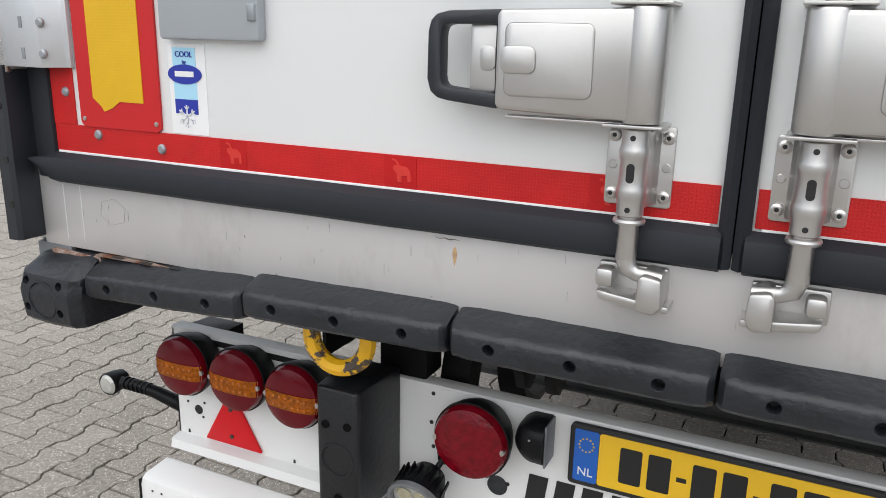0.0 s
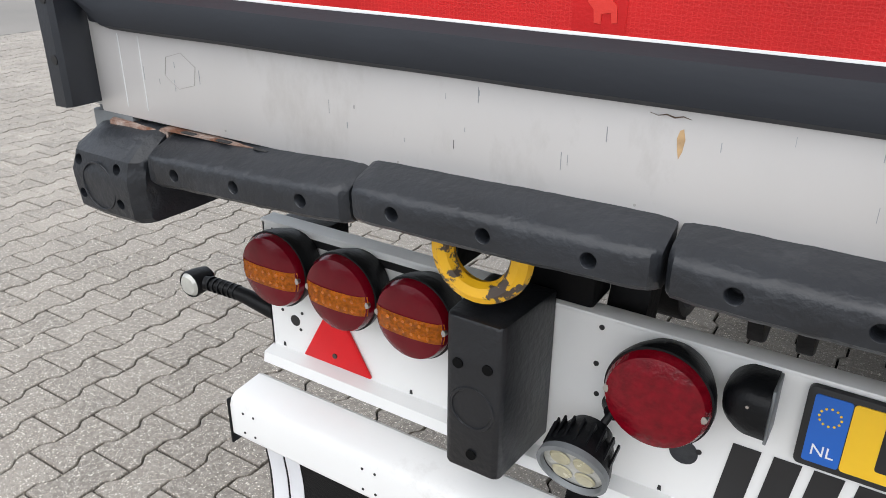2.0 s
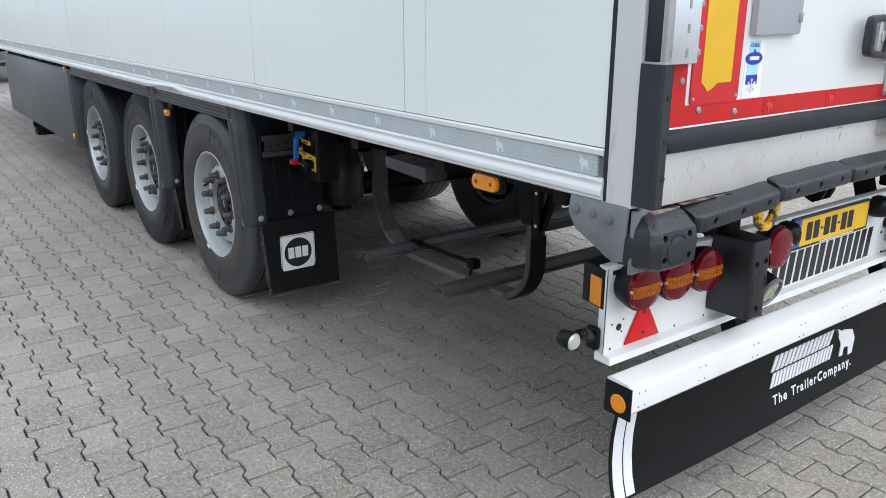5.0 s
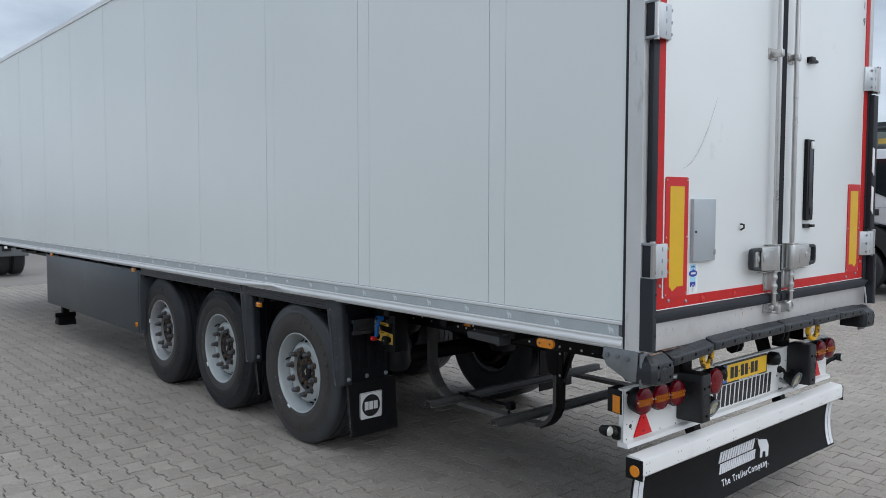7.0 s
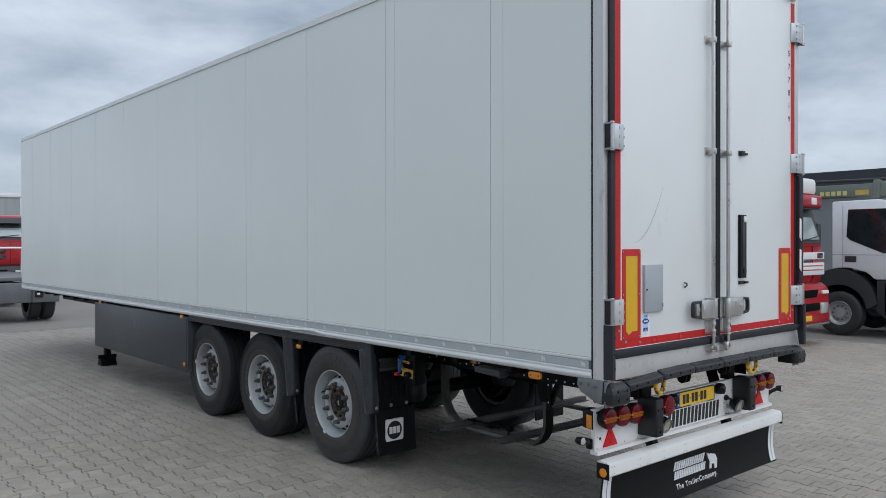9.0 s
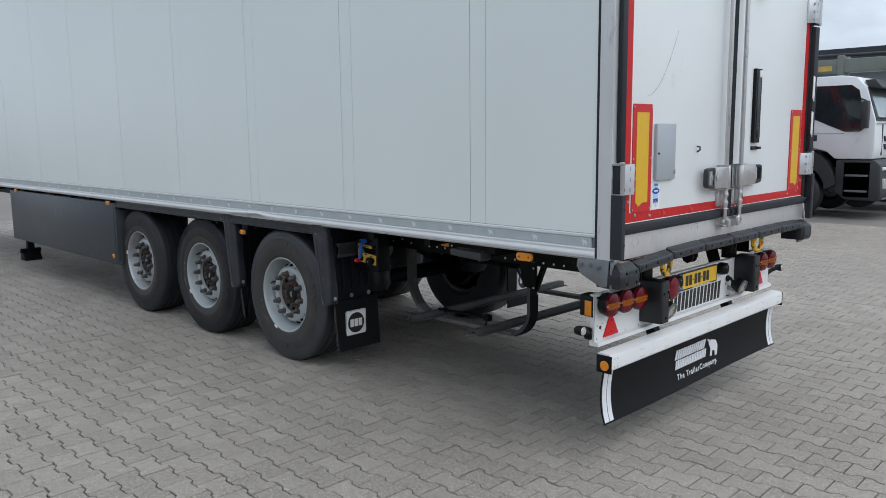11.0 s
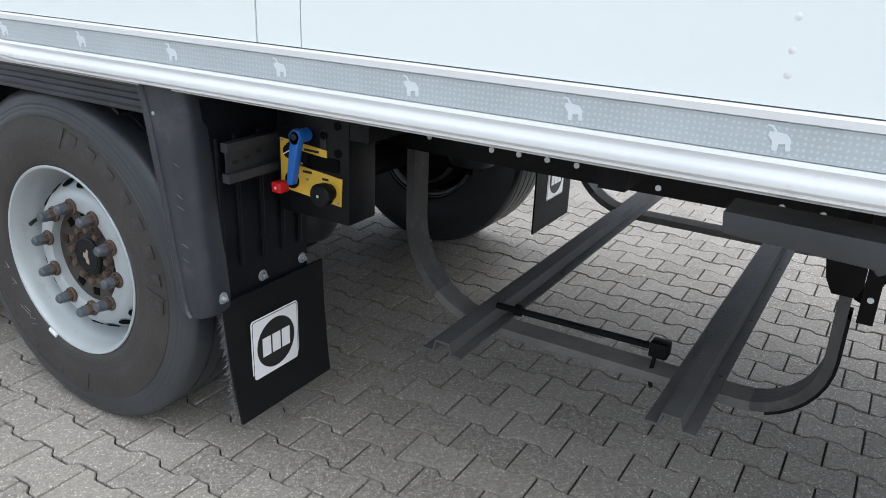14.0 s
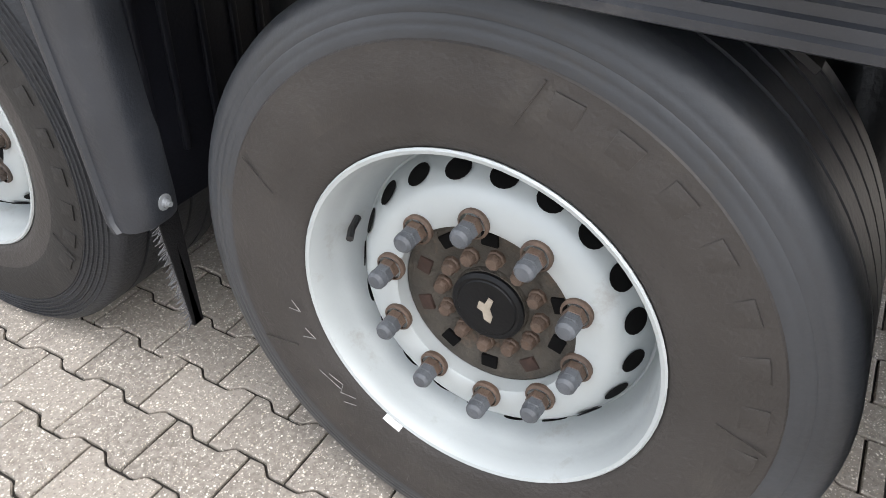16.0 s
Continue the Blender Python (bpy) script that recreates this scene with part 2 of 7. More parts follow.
add_cells(red_tape, 215, (0.66, 0.055, 0.040), 0.30, "X")
add_cells(yellow_board, 190, (0.80, 0.52, 0.03), 0.30, "X")
add_cells(grey_film, 105, (0.56, 0.61, 0.62), 0.55, "Y", dots=True)


def paving_material():
    """Worn concrete block: grey paste, pale chips, brown grime; each block differs a little."""
    m = bpy.data.materials.new("concrete_block")
    m.use_nodes = True
    n, l = m.node_tree.nodes, m.node_tree.links
    b = n["Principled BSDF"]
    geo, info = n.new("ShaderNodeNewGeometry"), n.new("ShaderNodeObjectInfo")
    add, frac = n.new("ShaderNodeMath"), n.new("ShaderNodeMath")
    add.operation, frac.operation = "ADD", "FRACT"
    l.new(geo.outputs["Random Per Island"], add.inputs[0])
    l.new(info.outputs["Random"], add.inputs[1])
    l.new(add.outputs[0], frac.inputs[0])
    base = n.new("ShaderNodeValToRGB")
    base.color_ramp.elements[0].color = (0.210, 0.187, 0.161, 1)
    base.color_ramp.elements[1].color = (0.318, 0.285, 0.248, 1)
    l.new(frac.outputs[0], base.inputs["Fac"])
    chips, grime, paste, spots = (n.new("ShaderNodeTexNoise") for _ in range(4))
    chips.inputs["Scale"].default_value, chips.inputs["Detail"].default_value, chips.inputs["Roughness"].default_value = 130, 4, 0.72
    grime.inputs["Scale"].default_value, grime.inputs["Detail"].default_value = 0.55, 7
    paste.inputs["Scale"].default_value, paste.inputs["Detail"].default_value = 60, 6
    spots.inputs["Scale"].default_value, spots.inputs["Detail"].default_value, spots.inputs["Roughness"].default_value = 3.2, 8, 0.65
    for t in (chips, grime, paste, spots):
        l.new(geo.outputs["Position"], t.inputs["Vector"])
    jitter, wobble = n.new("ShaderNodeTexNoise"), n.new("ShaderNodeVectorMath")
    jitter.inputs["Scale"].default_value, jitter.inputs["Detail"].default_value = 420, 2
    wobble.operation = "MULTIPLY_ADD"
    wobble.inputs[1].default_value = (0.004, 0.004, 0.004)
    l.new(geo.outputs["Position"], jitter.inputs["Vector"])
    l.new(jitter.outputs["Color"], wobble.inputs[0])
    l.new(geo.outputs["Position"], wobble.inputs[2])
    pores, stain = (n.new("ShaderNodeMapRange") for _ in range(2))
    pores.inputs["From Min"].default_value, pores.inputs["From Max"].default_value, pores.inputs["To Max"].default_value = 0.47, 0.33, 0.75
    stain.inputs["From Min"].default_value, stain.inputs["From Max"].default_value, stain.inputs["To Max"].default_value = 0.54, 0.74, 0.6
    l.new(chips.outputs["Fac"], pores.inputs["Value"])
    l.new(spots.outputs["Fac"], stain.inputs["Value"])
    m4, m5 = n.new("ShaderNodeMix"), n.new("ShaderNodeMix")
    for mx in (m4, m5):
        mx.data_type = "RGBA"
        mx.inputs["B"].default_value = (0.115, 0.105, 0.093, 1)
    m1, m2, m3 = (n.new("ShaderNodeMix") for _ in range(3))
    for mx in (m1, m2, m3):
        mx.data_type = "RGBA"
    dark = n.new("ShaderNodeMapRange")
    dark.inputs["From Min"].default_value, dark.inputs["From Max"].default_value = 0.40, 0.72
    dark.inputs["To Max"].default_value = 0.55
    l.new(grime.outputs["Fac"], dark.inputs["Value"])
    l.new(dark.outputs["Result"], m1.inputs["Factor"])
    l.new(base.outputs["Color"], m1.inputs["A"])
    m1.inputs["B"].default_value = (0.170, 0.148, 0.125, 1)
    pr = n.new("ShaderNodeMapRange")
    pr.inputs["From Min"].default_value, pr.inputs["From Max"].default_value, pr.inputs["To Max"].default_value = 0.42, 0.62, 0.6
    l.new(paste.outputs["Fac"], pr.inputs["Value"])
    l.new(pr.outputs["Result"], m2.inputs["Factor"])
    l.new(stain.outputs["Result"], m4.inputs["Factor"])
    l.new(m1.outputs["Result"], m4.inputs["A"])
    l.new(m4.outputs["Result"], m2.inputs["A"])
    m2.inputs["B"].default_value = (0.350, 0.318, 0.278, 1)
    chip_fac = n.new("ShaderNodeMath")
    chip_fac.operation = "MAXIMUM"
    for k, (grain_scale, rare) in enumerate(((135, 0.50), (260, 0.42))):
        cell, pick, size, edge = n.new("ShaderNodeTexVoronoi"), n.new("ShaderNodeSeparateColor"), n.new("ShaderNodeMapRange"), n.new("ShaderNodeMath")
        cut = n.new("ShaderNodeMapRange")
        cell.inputs["Scale"].default_value = grain_scale
        l.new(wobble.outputs[0], cell.inputs["Vector"])
        l.new(cell.outputs["Color"], pick.inputs[0])
        l.new(pick.outputs[0], size.inputs["Value"])
        size.inputs["From Min"].default_value, size.inputs["From Max"].default_value = rare, 1.0
        size.inputs["To Min"].default_value, size.inputs["To Max"].default_value = 0.0, 0.50
        edge.operation = "SUBTRACT"
        l.new(size.outputs["Result"], edge.inputs[0])
        l.new(cell.outputs["Distance"], edge.inputs[1])
        cut.inputs["From Min"].default_value, cut.inputs["From Max"].default_value, cut.inputs["To Max"].default_value = 0.0, 0.10, 0.92
        l.new(edge.outputs[0], cut.inputs["Value"])
        l.new(cut.outputs["Result"], chip_fac.inputs[k])
    l.new(chip_fac.outputs[0], m3.inputs["Factor"])
    l.new(pores.outputs["Result"], m5.inputs["Factor"])
    l.new(m2.outputs["Result"], m5.inputs["A"])
    l.new(m5.outputs["Result"], m3.inputs["A"])
    tint = n.new("ShaderNodeValToRGB")
    tint.color_ramp.elements[0].color, tint.color_ramp.elements[1].color = (0.46, 0.39, 0.30, 1), (0.80, 0.76, 0.69, 1)
    tint.color_ramp.elements[1].position = 0.8
    l.new(pick.outputs[1], tint.inputs["Fac"])
    l.new(tint.outputs["Color"], m3.inputs["B"])
    l.new(m3.outputs["Result"], b.inputs["Base Color"])
    b.inputs["Roughness"].default_value = 0.72
    bp = n.new("ShaderNodeBump")
    bp.inputs["Strength"].default_value, bp.inputs["Distance"].default_value = 0.8, 0.004
    l.new(paste.outputs["Fac"], bp.inputs["Height"])
    l.new(bp.outputs["Normal"], b.inputs["Normal"])
    return m


concrete = paving_material()


# ---- mesh helpers ----
def box(x0, x1, y0, y1, z0, z1, bevel=0.0, seg=2):
    bm = bmesh.new()
    bmesh.ops.create_cube(bm, size=1)
    for v in bm.verts:
        v.co = Vector(((x0 + x1) / 2 + v.co.x * (x1 - x0), (y0 + y1) / 2 + v.co.y * (y1 - y0), (z0 + z1) / 2 + v.co.z * (z1 - z0)))
    if bevel:
        bmesh.ops.bevel(bm, geom=bm.edges[:], offset=bevel, segments=seg, affect="EDGES", profile=0.5)
    return bm


AX = {"x": Matrix.Rotation(radians(90), 4, "Y"), "y": Matrix.Rotation(radians(90), 4, "X"), "z": Matrix.Identity(4)}


def lathe(profile, at, axis="x", seg=48, flip=False, cap=False):
    """Turns (radius, along) pairs round an axis through at; 'along' grows towards +axis."""
    bm = bmesh.new()
    rings = []
    for r, a in profile:
        ring = []
        for k in range(seg):
            c, s = math.cos(2 * math.pi * k / seg), math.sin(2 * math.pi * k / seg)
            p = {"x": (a, r * c, r * s), "y": (r * s, a, r * c), "z": (r * c, r * s, a)}[axis]
            ring.append(bm.verts.new(Vector(at) + Vector(p)))
        rings.append(ring)
    for p, q in zip(rings, rings[1:]):
        for k in range(seg):
            f = (p[k], p[(k + 1) % seg], q[(k + 1) % seg], q[k])
            bm.faces.new(f[::-1] if flip else f)
    for ring, (r, a), rev in ((rings[0], profile[0], True), (rings[-1], profile[-1], False)):
        if cap and r > 1e-6:
            bm.faces.new(ring[::-1] if rev != flip else ring)
    bmesh.ops.remove_doubles(bm, verts=bm.verts[:], dist=1e-6)
    bmesh.ops.recalc_face_normals(bm, faces=bm.faces[:])
    return bm


def disc(at, r, depth, axis="x", seg=28, bevel=0.0):
    """A short cylinder centred at 'at', with optionally broken edges."""
    h = depth / 2
    p = [(0, -h), (r - bevel, -h), (r, -h + bevel), (r, h - bevel), (r - bevel, h), (0, h)] if bevel else [(0, -h), (r, -h), (r, h), (0, h)]
    return lathe(p, at, axis, seg)


def prism(points, plane, a0, a1, bevel=0.0):
    """A 2D outline (in plane 'xz', 'yz' or 'xy') drawn out from a0 to a1 along the third axis."""
    bm = bmesh.new()

    def at(p, a):
        return {"xz": (p[0], a, p[1]), "yz": (a, p[0], p[1]), "xy": (p[0], p[1], a)}[plane]

    lo, hi = [bm.verts.new(at(p, a0)) for p in points], [bm.verts.new(at(p, a1)) for p in points]
    bm.faces.new(lo[::-1])
    bm.faces.new(hi)
    k = len(points)
    for i in range(k):
        bm.faces.new((lo[i], lo[(i + 1) % k], hi[(i + 1) % k], hi[i]))
    bmesh.ops.recalc_face_normals(bm, faces=bm.faces[:])
    if bevel:
        bmesh.ops.bevel(bm, geom=bm.edges[:], offset=bevel, segments=2, affect="EDGES", profile=0.5)
    return bm


def bar(path, w, h, side=(0, 0, 1), closed=False):
    """A rectangular section (w across, h along 'side') swept along a path."""
    bm = bmesh.new()
    pts = [Vector(p) for p in path]
    rings = []
    for i, p in enumerate(pts):
        d = (pts[min(i + 1, len(pts) - 1)] - pts[max(i - 1, 0)]).normalized()
        s = Vector(side)
        u = d.cross(s).normalized()
        s = u.cross(d).normalized()
        rings.append([bm.verts.new(p + u * a * w / 2 + s * b * h / 2) for a, b in ((-1, -1), (1, -1), (1, 1), (-1, 1))])
    for a, b in zip(rings, rings[1:]):
        for k in range(4):
            bm.faces.new((a[k], a[(k + 1) % 4], b[(k + 1) % 4], b[k]))
    bm.faces.new(rings[0][::-1])
    bm.faces.new(rings[-1])
    bmesh.ops.recalc_face_normals(bm, faces=bm.faces[:])
    return bm


def tube(path, r, seg=12):
    """A round bar along a path."""
    bm = bmesh.new()
    pts = [Vector(p) for p in path]
    rings = []
    u = None
    for i, p in enumerate(pts):
        d = (pts[min(i + 1, len(pts) - 1)] - pts[max(i - 1, 0)]).normalized()
        if u is None:
            u = d.orthogonal().normalized()
        u = (u - d * u.dot(d)).normalized()
        w = d.cross(u)
        rr = r[i] if isinstance(r, (list, tuple)) else r
        rings.append([bm.verts.new(p + (u * math.cos(2 * math.pi * k / seg) + w * math.sin(2 * math.pi * k / seg)) * rr) for k in range(seg)])
    for a, b in zip(rings, rings[1:]):
        for k in range(seg):
            bm.faces.new((a[k], a[(k + 1) % seg], b[(k + 1) % seg], b[k]))
    bm.faces.new(rings[0][::-1])
    bm.faces.new(rings[-1])
    bmesh.ops.recalc_face_normals(bm, faces=bm.faces[:])
    return bm


def arc(cx, cy, r, a0, a1, n=10):
    return [(cx + r * math.cos(radians(a0 + (a1 - a0) * k / n)), cy + r * math.sin(radians(a0 + (a1 - a0) * k / n))) for k in range(n + 1)]


def join(*parts):
    """One bmesh out of several."""
    out = bmesh.new()
    for p in parts:
        tmp = bpy.data.meshes.new("tmp")
        p.to_mesh(tmp)
        p.free()
        out.from_mesh(tmp)
        bpy.data.meshes.remove(tmp)
    return out


def mirror(bm):
    """The mirror image over the trailer's middle."""
    for v in bm.verts:
        v.co.x = -v.co.x
    bmesh.ops.reverse_faces(bm, faces=bm.faces[:])
    return bm


def dent(bm, amount, scale, seed=0.0):
    """Uneven, worn surface."""
    for v in bm.verts:
        v.co += Vector(noise.noise_vector(v.co * scale + Vector((seed, seed, seed)))) * amount
    return bm


def smooth_mesh(me, angle=35):
    me.shade_smooth()
    for e in me.edges:
        e.use_edge_sharp = False
    bm = bmesh.new()
    bm.from_mesh(me)
    for e in bm.edges:
        e.smooth = not (len(e.link_faces) == 2 and e.calc_face_angle(0) > radians(angle))
    bm.to_mesh(me)
    bm.free()


RISE = [0.0]


def part(name, bm, mat, parent, label=""):
    """One mesh object under a thing or a part, set RISE metres higher than drawn."""
    if RISE[0]:
        bm.transform(Matrix.Translation((0, 0, RISE[0])))
    me = bpy.data.meshes.new(name)
    bm.to_mesh(me)
    bm.free()
    for m in (mat if isinstance(mat, (list, tuple)) else (mat,)):
        me.materials.append(m)
    smooth_mesh(me)
    ob = new(name, me)
    if parent:
        ob.parent = parent
        ob.matrix_parent_inverse = parent.matrix_basis.inverted()
    if label:
        tagged(ob, label)
    return ob


def thing(name, at, label, category, group="", kind=""):
    ob = new(name)
    ob.empty_display_size = 0.2
    ob.location = at
    bpy.context.view_layer.update()
    return tagged(ob, label, category, group, kind)


def both_sides(make):
    """Calls make(side) for the near (-1) and the far (+1) side."""
    make(-1)
    make(1)


def sided(bm, s):
    return mirror(bm) if s > 0 else bm


def words(text, x, y, z, size, mat, parent, name="lettering", bold=0.0, spacing=1.0):
    """Raised letters standing upright on a face that looks to -y."""
    cu = bpy.data.curves.new(name, "FONT")
    cu.body, cu.size, cu.extrude, cu.align_x = text, size, 0.0006, "CENTER"
    cu.offset, cu.space_character = bold * size, spacing
    tmp = bpy.data.objects.new(name, cu)
    scene.collection.objects.link(tmp)
    bpy.context.view_layer.update()
    me = bpy.data.meshes.new_from_object(tmp.evaluated_get(bpy.context.evaluated_depsgraph_get()))
    bpy.data.objects.remove(tmp)
    me.transform(pose(x, y, z + RISE[0], 90, 0, 0))
    bm = bmesh.new()
    bm.from_mesh(me)
    bm.verts.ensure_lookup_table()
    seen, letters = set(), []
    for v in bm.verts:
        if v.index in seen:
            continue
        stack, isle = [v], {v.index}
        while stack:
            for e in stack.pop().link_edges:
                for o in e.verts:
                    if o.index not in isle:
                        isle.add(o.index)
                        stack.append(o)
        seen |= isle
        order = {k: i for i, k in enumerate(sorted(isle))}
        m = bpy.data.meshes.new("letter")
        m.from_pydata([bm.verts[k].co[:] for k in sorted(isle)], [], [[order[w.index] for w in f.verts] for f in bm.faces if f.verts[0].index in isle])
        m.materials.append(mat)
        ob = new("letter", m)
        ob.parent = parent
        ob.matrix_parent_inverse = parent.matrix_basis.inverted()
        letters.append(ob)
    bm.free()
    return letters

# ---- ground ----
def fall(x):
    """Height of the paving: level under the trailer, then falling gently towards the lorries."""
    return -0.0150 * min(max(x - 2.0, 0.0), 18.0)


def ground_sheet():
    me = bpy.data.meshes.new("ground")
    r = 900
    xs = (-r, 2.0, 20.0, r)
    me.from_pydata([(x, y, fall(x) - 0.020) for y in (-r, r) for x in xs], [], [(k, k + 1, k + 5, k + 4) for k in range(3)])
    me.materials.append(far_paving)
    return tagged(new("ground", me), "wide yard paved with weathered grey concrete blocks", "ground", kind="structure")


far_paving = material("far_block_paving", (0.205, 0.191, 0.174), 0.8, 0, 0.16, 0.35, 0.3, 30, dirt=(0.20, 0.186, 0.167), dirt_amount=0.45, dirt_scale=1.1)
ground = ground_sheet()

# ---- the trailer's box ----
W, L, TOP = 1.293, 13.78, 4.043
trailer = thing("refrigerated_semi_trailer", (0, 0, 0), "white refrigerated semi-trailer parked on block paving with closed rear doors", "trailer")

SEAM, PITCH, COVER = 0.856, 1.204, 0.120


def side_wall(s):
    wall = part("side_wall", sided(box(-W + 0.004, -W + 0.06, 0.10, L, 1.20, TOP - 0.03), s), seal_rubber if s > 0 else joint_grey, trailer,
                "long smooth white insulated side wall")
    y = 0.103
    k = 0
    while y < L - 0.02:
        y1 = min(SEAM + k * PITCH, L) - 0.002
        if y1 > y:
            part("wall_panel", sided(box(-W - 0.001, -W + 0.03, y, y1, 1.2875, TOP - 0.06), s), white_gel, wall)
        y = y1 + 0.004
        y2 = min(y + COVER - 0.003, L)
        if y2 > y and y < L - 0.03:
            part("cover_strip", sided(box(-W + 0.0002, -W + 0.03, y, y2, 1.2875, TOP - 0.06), s), white_gel, wall)
        y = y2 + 0.004
        k += 1
    part("top_trim", sided(prism([(-W - 0.012, TOP - 0.062), (-W - 0.012, TOP - 0.01), (-W + 0.02, TOP), (-W + 0.05, TOP), (-W + 0.05, TOP - 0.062)], "xz", 0.09, L + 0.01), s), alu_rail, wall)
    tape = part("reflective_strip", sided(box(-W - 0.004, -W + 0.02, 0.125, L - 0.02, 1.2145, 1.2665), s), grey_film, wall, "grey reflective strip with pale marks")
    if s < 0:
        for i in range(30):
            y = 0.172 + 0.3245 * i
            pts = [(-.030, -.018), (-.021, -.019), (-.019, -.006), (-.004, -.008), (-.004, -.021), (.007, -.020), (.009, -.003), (.019, .006), (.017, .014),
                   (.007, .014), (.013, .022), (.022, .024), (.022, .027), (.010, .025), (.001, .014), (-.018, .012), (-.028, .003)]
            part("pale_mark", prism([(y + a * 0.68, 1.240 + b * 0.80) for a, b in pts], "yz", -W - 0.0052, -W - 0.0035), pale_film, tape)
    lip = [(-W - 0.006, 1.213), (-W - 0.010, 1.2115), (-W - 0.0115, 1.206), (-W - 0.009, 1.200), (-W - 0.009, 1.194), (-W - 0.013, 1.187), (-W - 0.0155, 1.179), (-W - 0.0145, 1.171), (-W - 0.009, 1.165), (-W - 0.009, 1.160), (-W + 0.004, 1.155), (-W + 0.03, 1.155), (-W + 0.03, 1.213)]
    part("strip_flange", sided(prism([(-W - 0.004, 1.267), (-W - 0.0075, 1.269), (-W - 0.0075, 1.281), (-W - 0.003, 1.285), (-W + 0.02, 1.285), (-W + 0.02, 1.267)], "xz", 0.104, L), s), alu_rail, wall)
    rail = prism(lip, "xz", 0.10, L)
    if s < 0:
        # the lip is bent up over the wheels
        bmesh.ops.subdivide_edges(rail, edges=[e for e in rail.edges if abs(e.verts[0].co.y - e.verts[1].co.y) > 1], cuts=190)
        for v in rail.verts:
            up = float(np.interp(v.co.y, (3.05, 3.16, 3.27, 3.42, 3.70, 3.75), (0, 0.012, 0.034, 0.026, 0.008, 0)))
            if v.co.z < 1.21:
                v.co.x -= 0.35 * up * (1.21 - v.co.z) / 0.055
                v.co.z += up * (1.21 - v.co.z) / 0.055
    part("bottom_rail", sided(rail, s), alu_rail, wall, "white moulded bottom rail, its lip bent up over the wheels")
    if s < 0:
        # rivet dimples and a short scuffed patch of the wall
        for i, (y, z) in enumerate(((1.005, 1.52), (1.01, 1.545), (0.88, 1.40), (1.148, 1.414), (1.148, 1.368), (1.148, 1.333), (1.150, 1.457), (0.87, 1.53))):
            part("dimple", lathe([(0, -0.0010), (0.003, -0.0008), (0.0060, 0.0)], (-W - 0.001, y, z), "x", 14), alu_rail, wall)


# unseen underside, kept pale to throw light back onto the paving below
under_bounce = material("pale_bounce_underside", (0.60, 0.60, 0.59), 0.6, 0, 0.1, 2, 0.1, 40, dirt=(0.25, 0.24, 0.22), dirt_amount=0.2)
joint_grey = material("panel_joint", (0.15, 0.155, 0.16), 0.6, 0, 0.1, 20, 0.1, 90)
both_sides(side_wall)
part("roof", box(-W + 0.03, W - 0.03, 0.08, L, TOP - 0.05, TOP - 0.01), white_paint, trailer)
part("front_wall", box(-W, W, L, L + 0.06, 1.15, TOP), white_gel, trailer)
part("box_floor", box(-W + 0.03, W - 0.03, 0.02, L, 1.145, 1.25), under_bounce, trailer, "unseen underside of the box floor, pale to bounce light down")
part("inner_bulkhead", box(-W + 0.06, W - 0.06, 0.10, 0.14, 1.25, TOP - 0.05), white_paint, trailer)

# rear frame
def rear_post(s):
    post = part("rear_post", sided(prism([(-W - 0.006, 0.010), (-W - 0.006, 0.088), (-W + 0.03, 0.098), (-W + 0.09, 0.098), (-W + 0.09, 0.03), (-W + 0.06, 0.010)], "xy", 1.155, TOP - 0.01), s),
                alu, trailer, "scuffed aluminium corner post")
    part("edge_seal", sided(box(-W - 0.004, -W + 0.02, 0.089, 0.104, 1.155, TOP - 0.03), s), seal_rubber, post)
    # rubber corner guard below the lowest hinge, narrower seal above
    g = prism([(-W - 0.009, 0.009), (-W - 0.009, -0.050), (-W - 0.004, -0.057), (-W + 0.022, -0.057), (-W + 0.028, -0.050), (-W + 0.028, -0.010), (-W + 0.024, 0.009)], "xy", 1.165, 1.492)
    bmesh.ops.subdivide_edges(g, edges=g.edges[:], cuts=3, use_grid_fill=True)
    guard = part("rubber_guard", sided(dent(g, 0.0012, 14), s), grip_grey, post, "thick black rubber corner guard")
    for z in (1.235, 1.32, 1.42):
        part("bolt_hole", sided(disc((-W + 0.016, -0.0572, z), 0.007, 0.003, "y", 14), s), ink, guard)
    part("post_seal", sided(box(-W + 0.030 if s < 0 else -W + 0.002, -W + 0.075, -0.018 if s < 0 else -0.040, 0.009, 1.66, 2.53, 0.006), s), seal_rubber, post)


both_sides(rear_post)
for z0, z1 in ((1.755, 1.94), (2.005, 2.19)):
    part("white_patch", prism([(1.216, z0 + 0.03), (1.246, z0), (1.246, z1 - 0.01), (1.220, z1)], "xz", -0.044, -0.038, 0.001), white_film, trailer, "torn white patch on the corner seal")
part("rear_header", box(-W + 0.09, W - 0.09, -0.02, 0.10, TOP - 0.10, TOP - 0.01, 0.008), alu, trailer)

scratch_grey = material("grey_scratch", (0.42, 0.40, 0.38), 0.6, 0, 0.2, 40, 0, 90)
sill = part("rear_sill", box(-W + 0.022, W - 0.022, 0.0, 0.10, 1.148, 1.300, 0.004), stainless, trailer, "stained stainless steel rear sill with scratches")
random.seed(4)
for k in range(34):
    x, z, h = random.uniform(-1.2, 1.2), random.uniform(1.19, 1.262), random.uniform(0.004, 0.02)
    part("scratch", box(x, x + random.uniform(0.0004, 0.0009), -0.0004, 0.001, z, z + h), galv if k % 9 else rubber, sill)
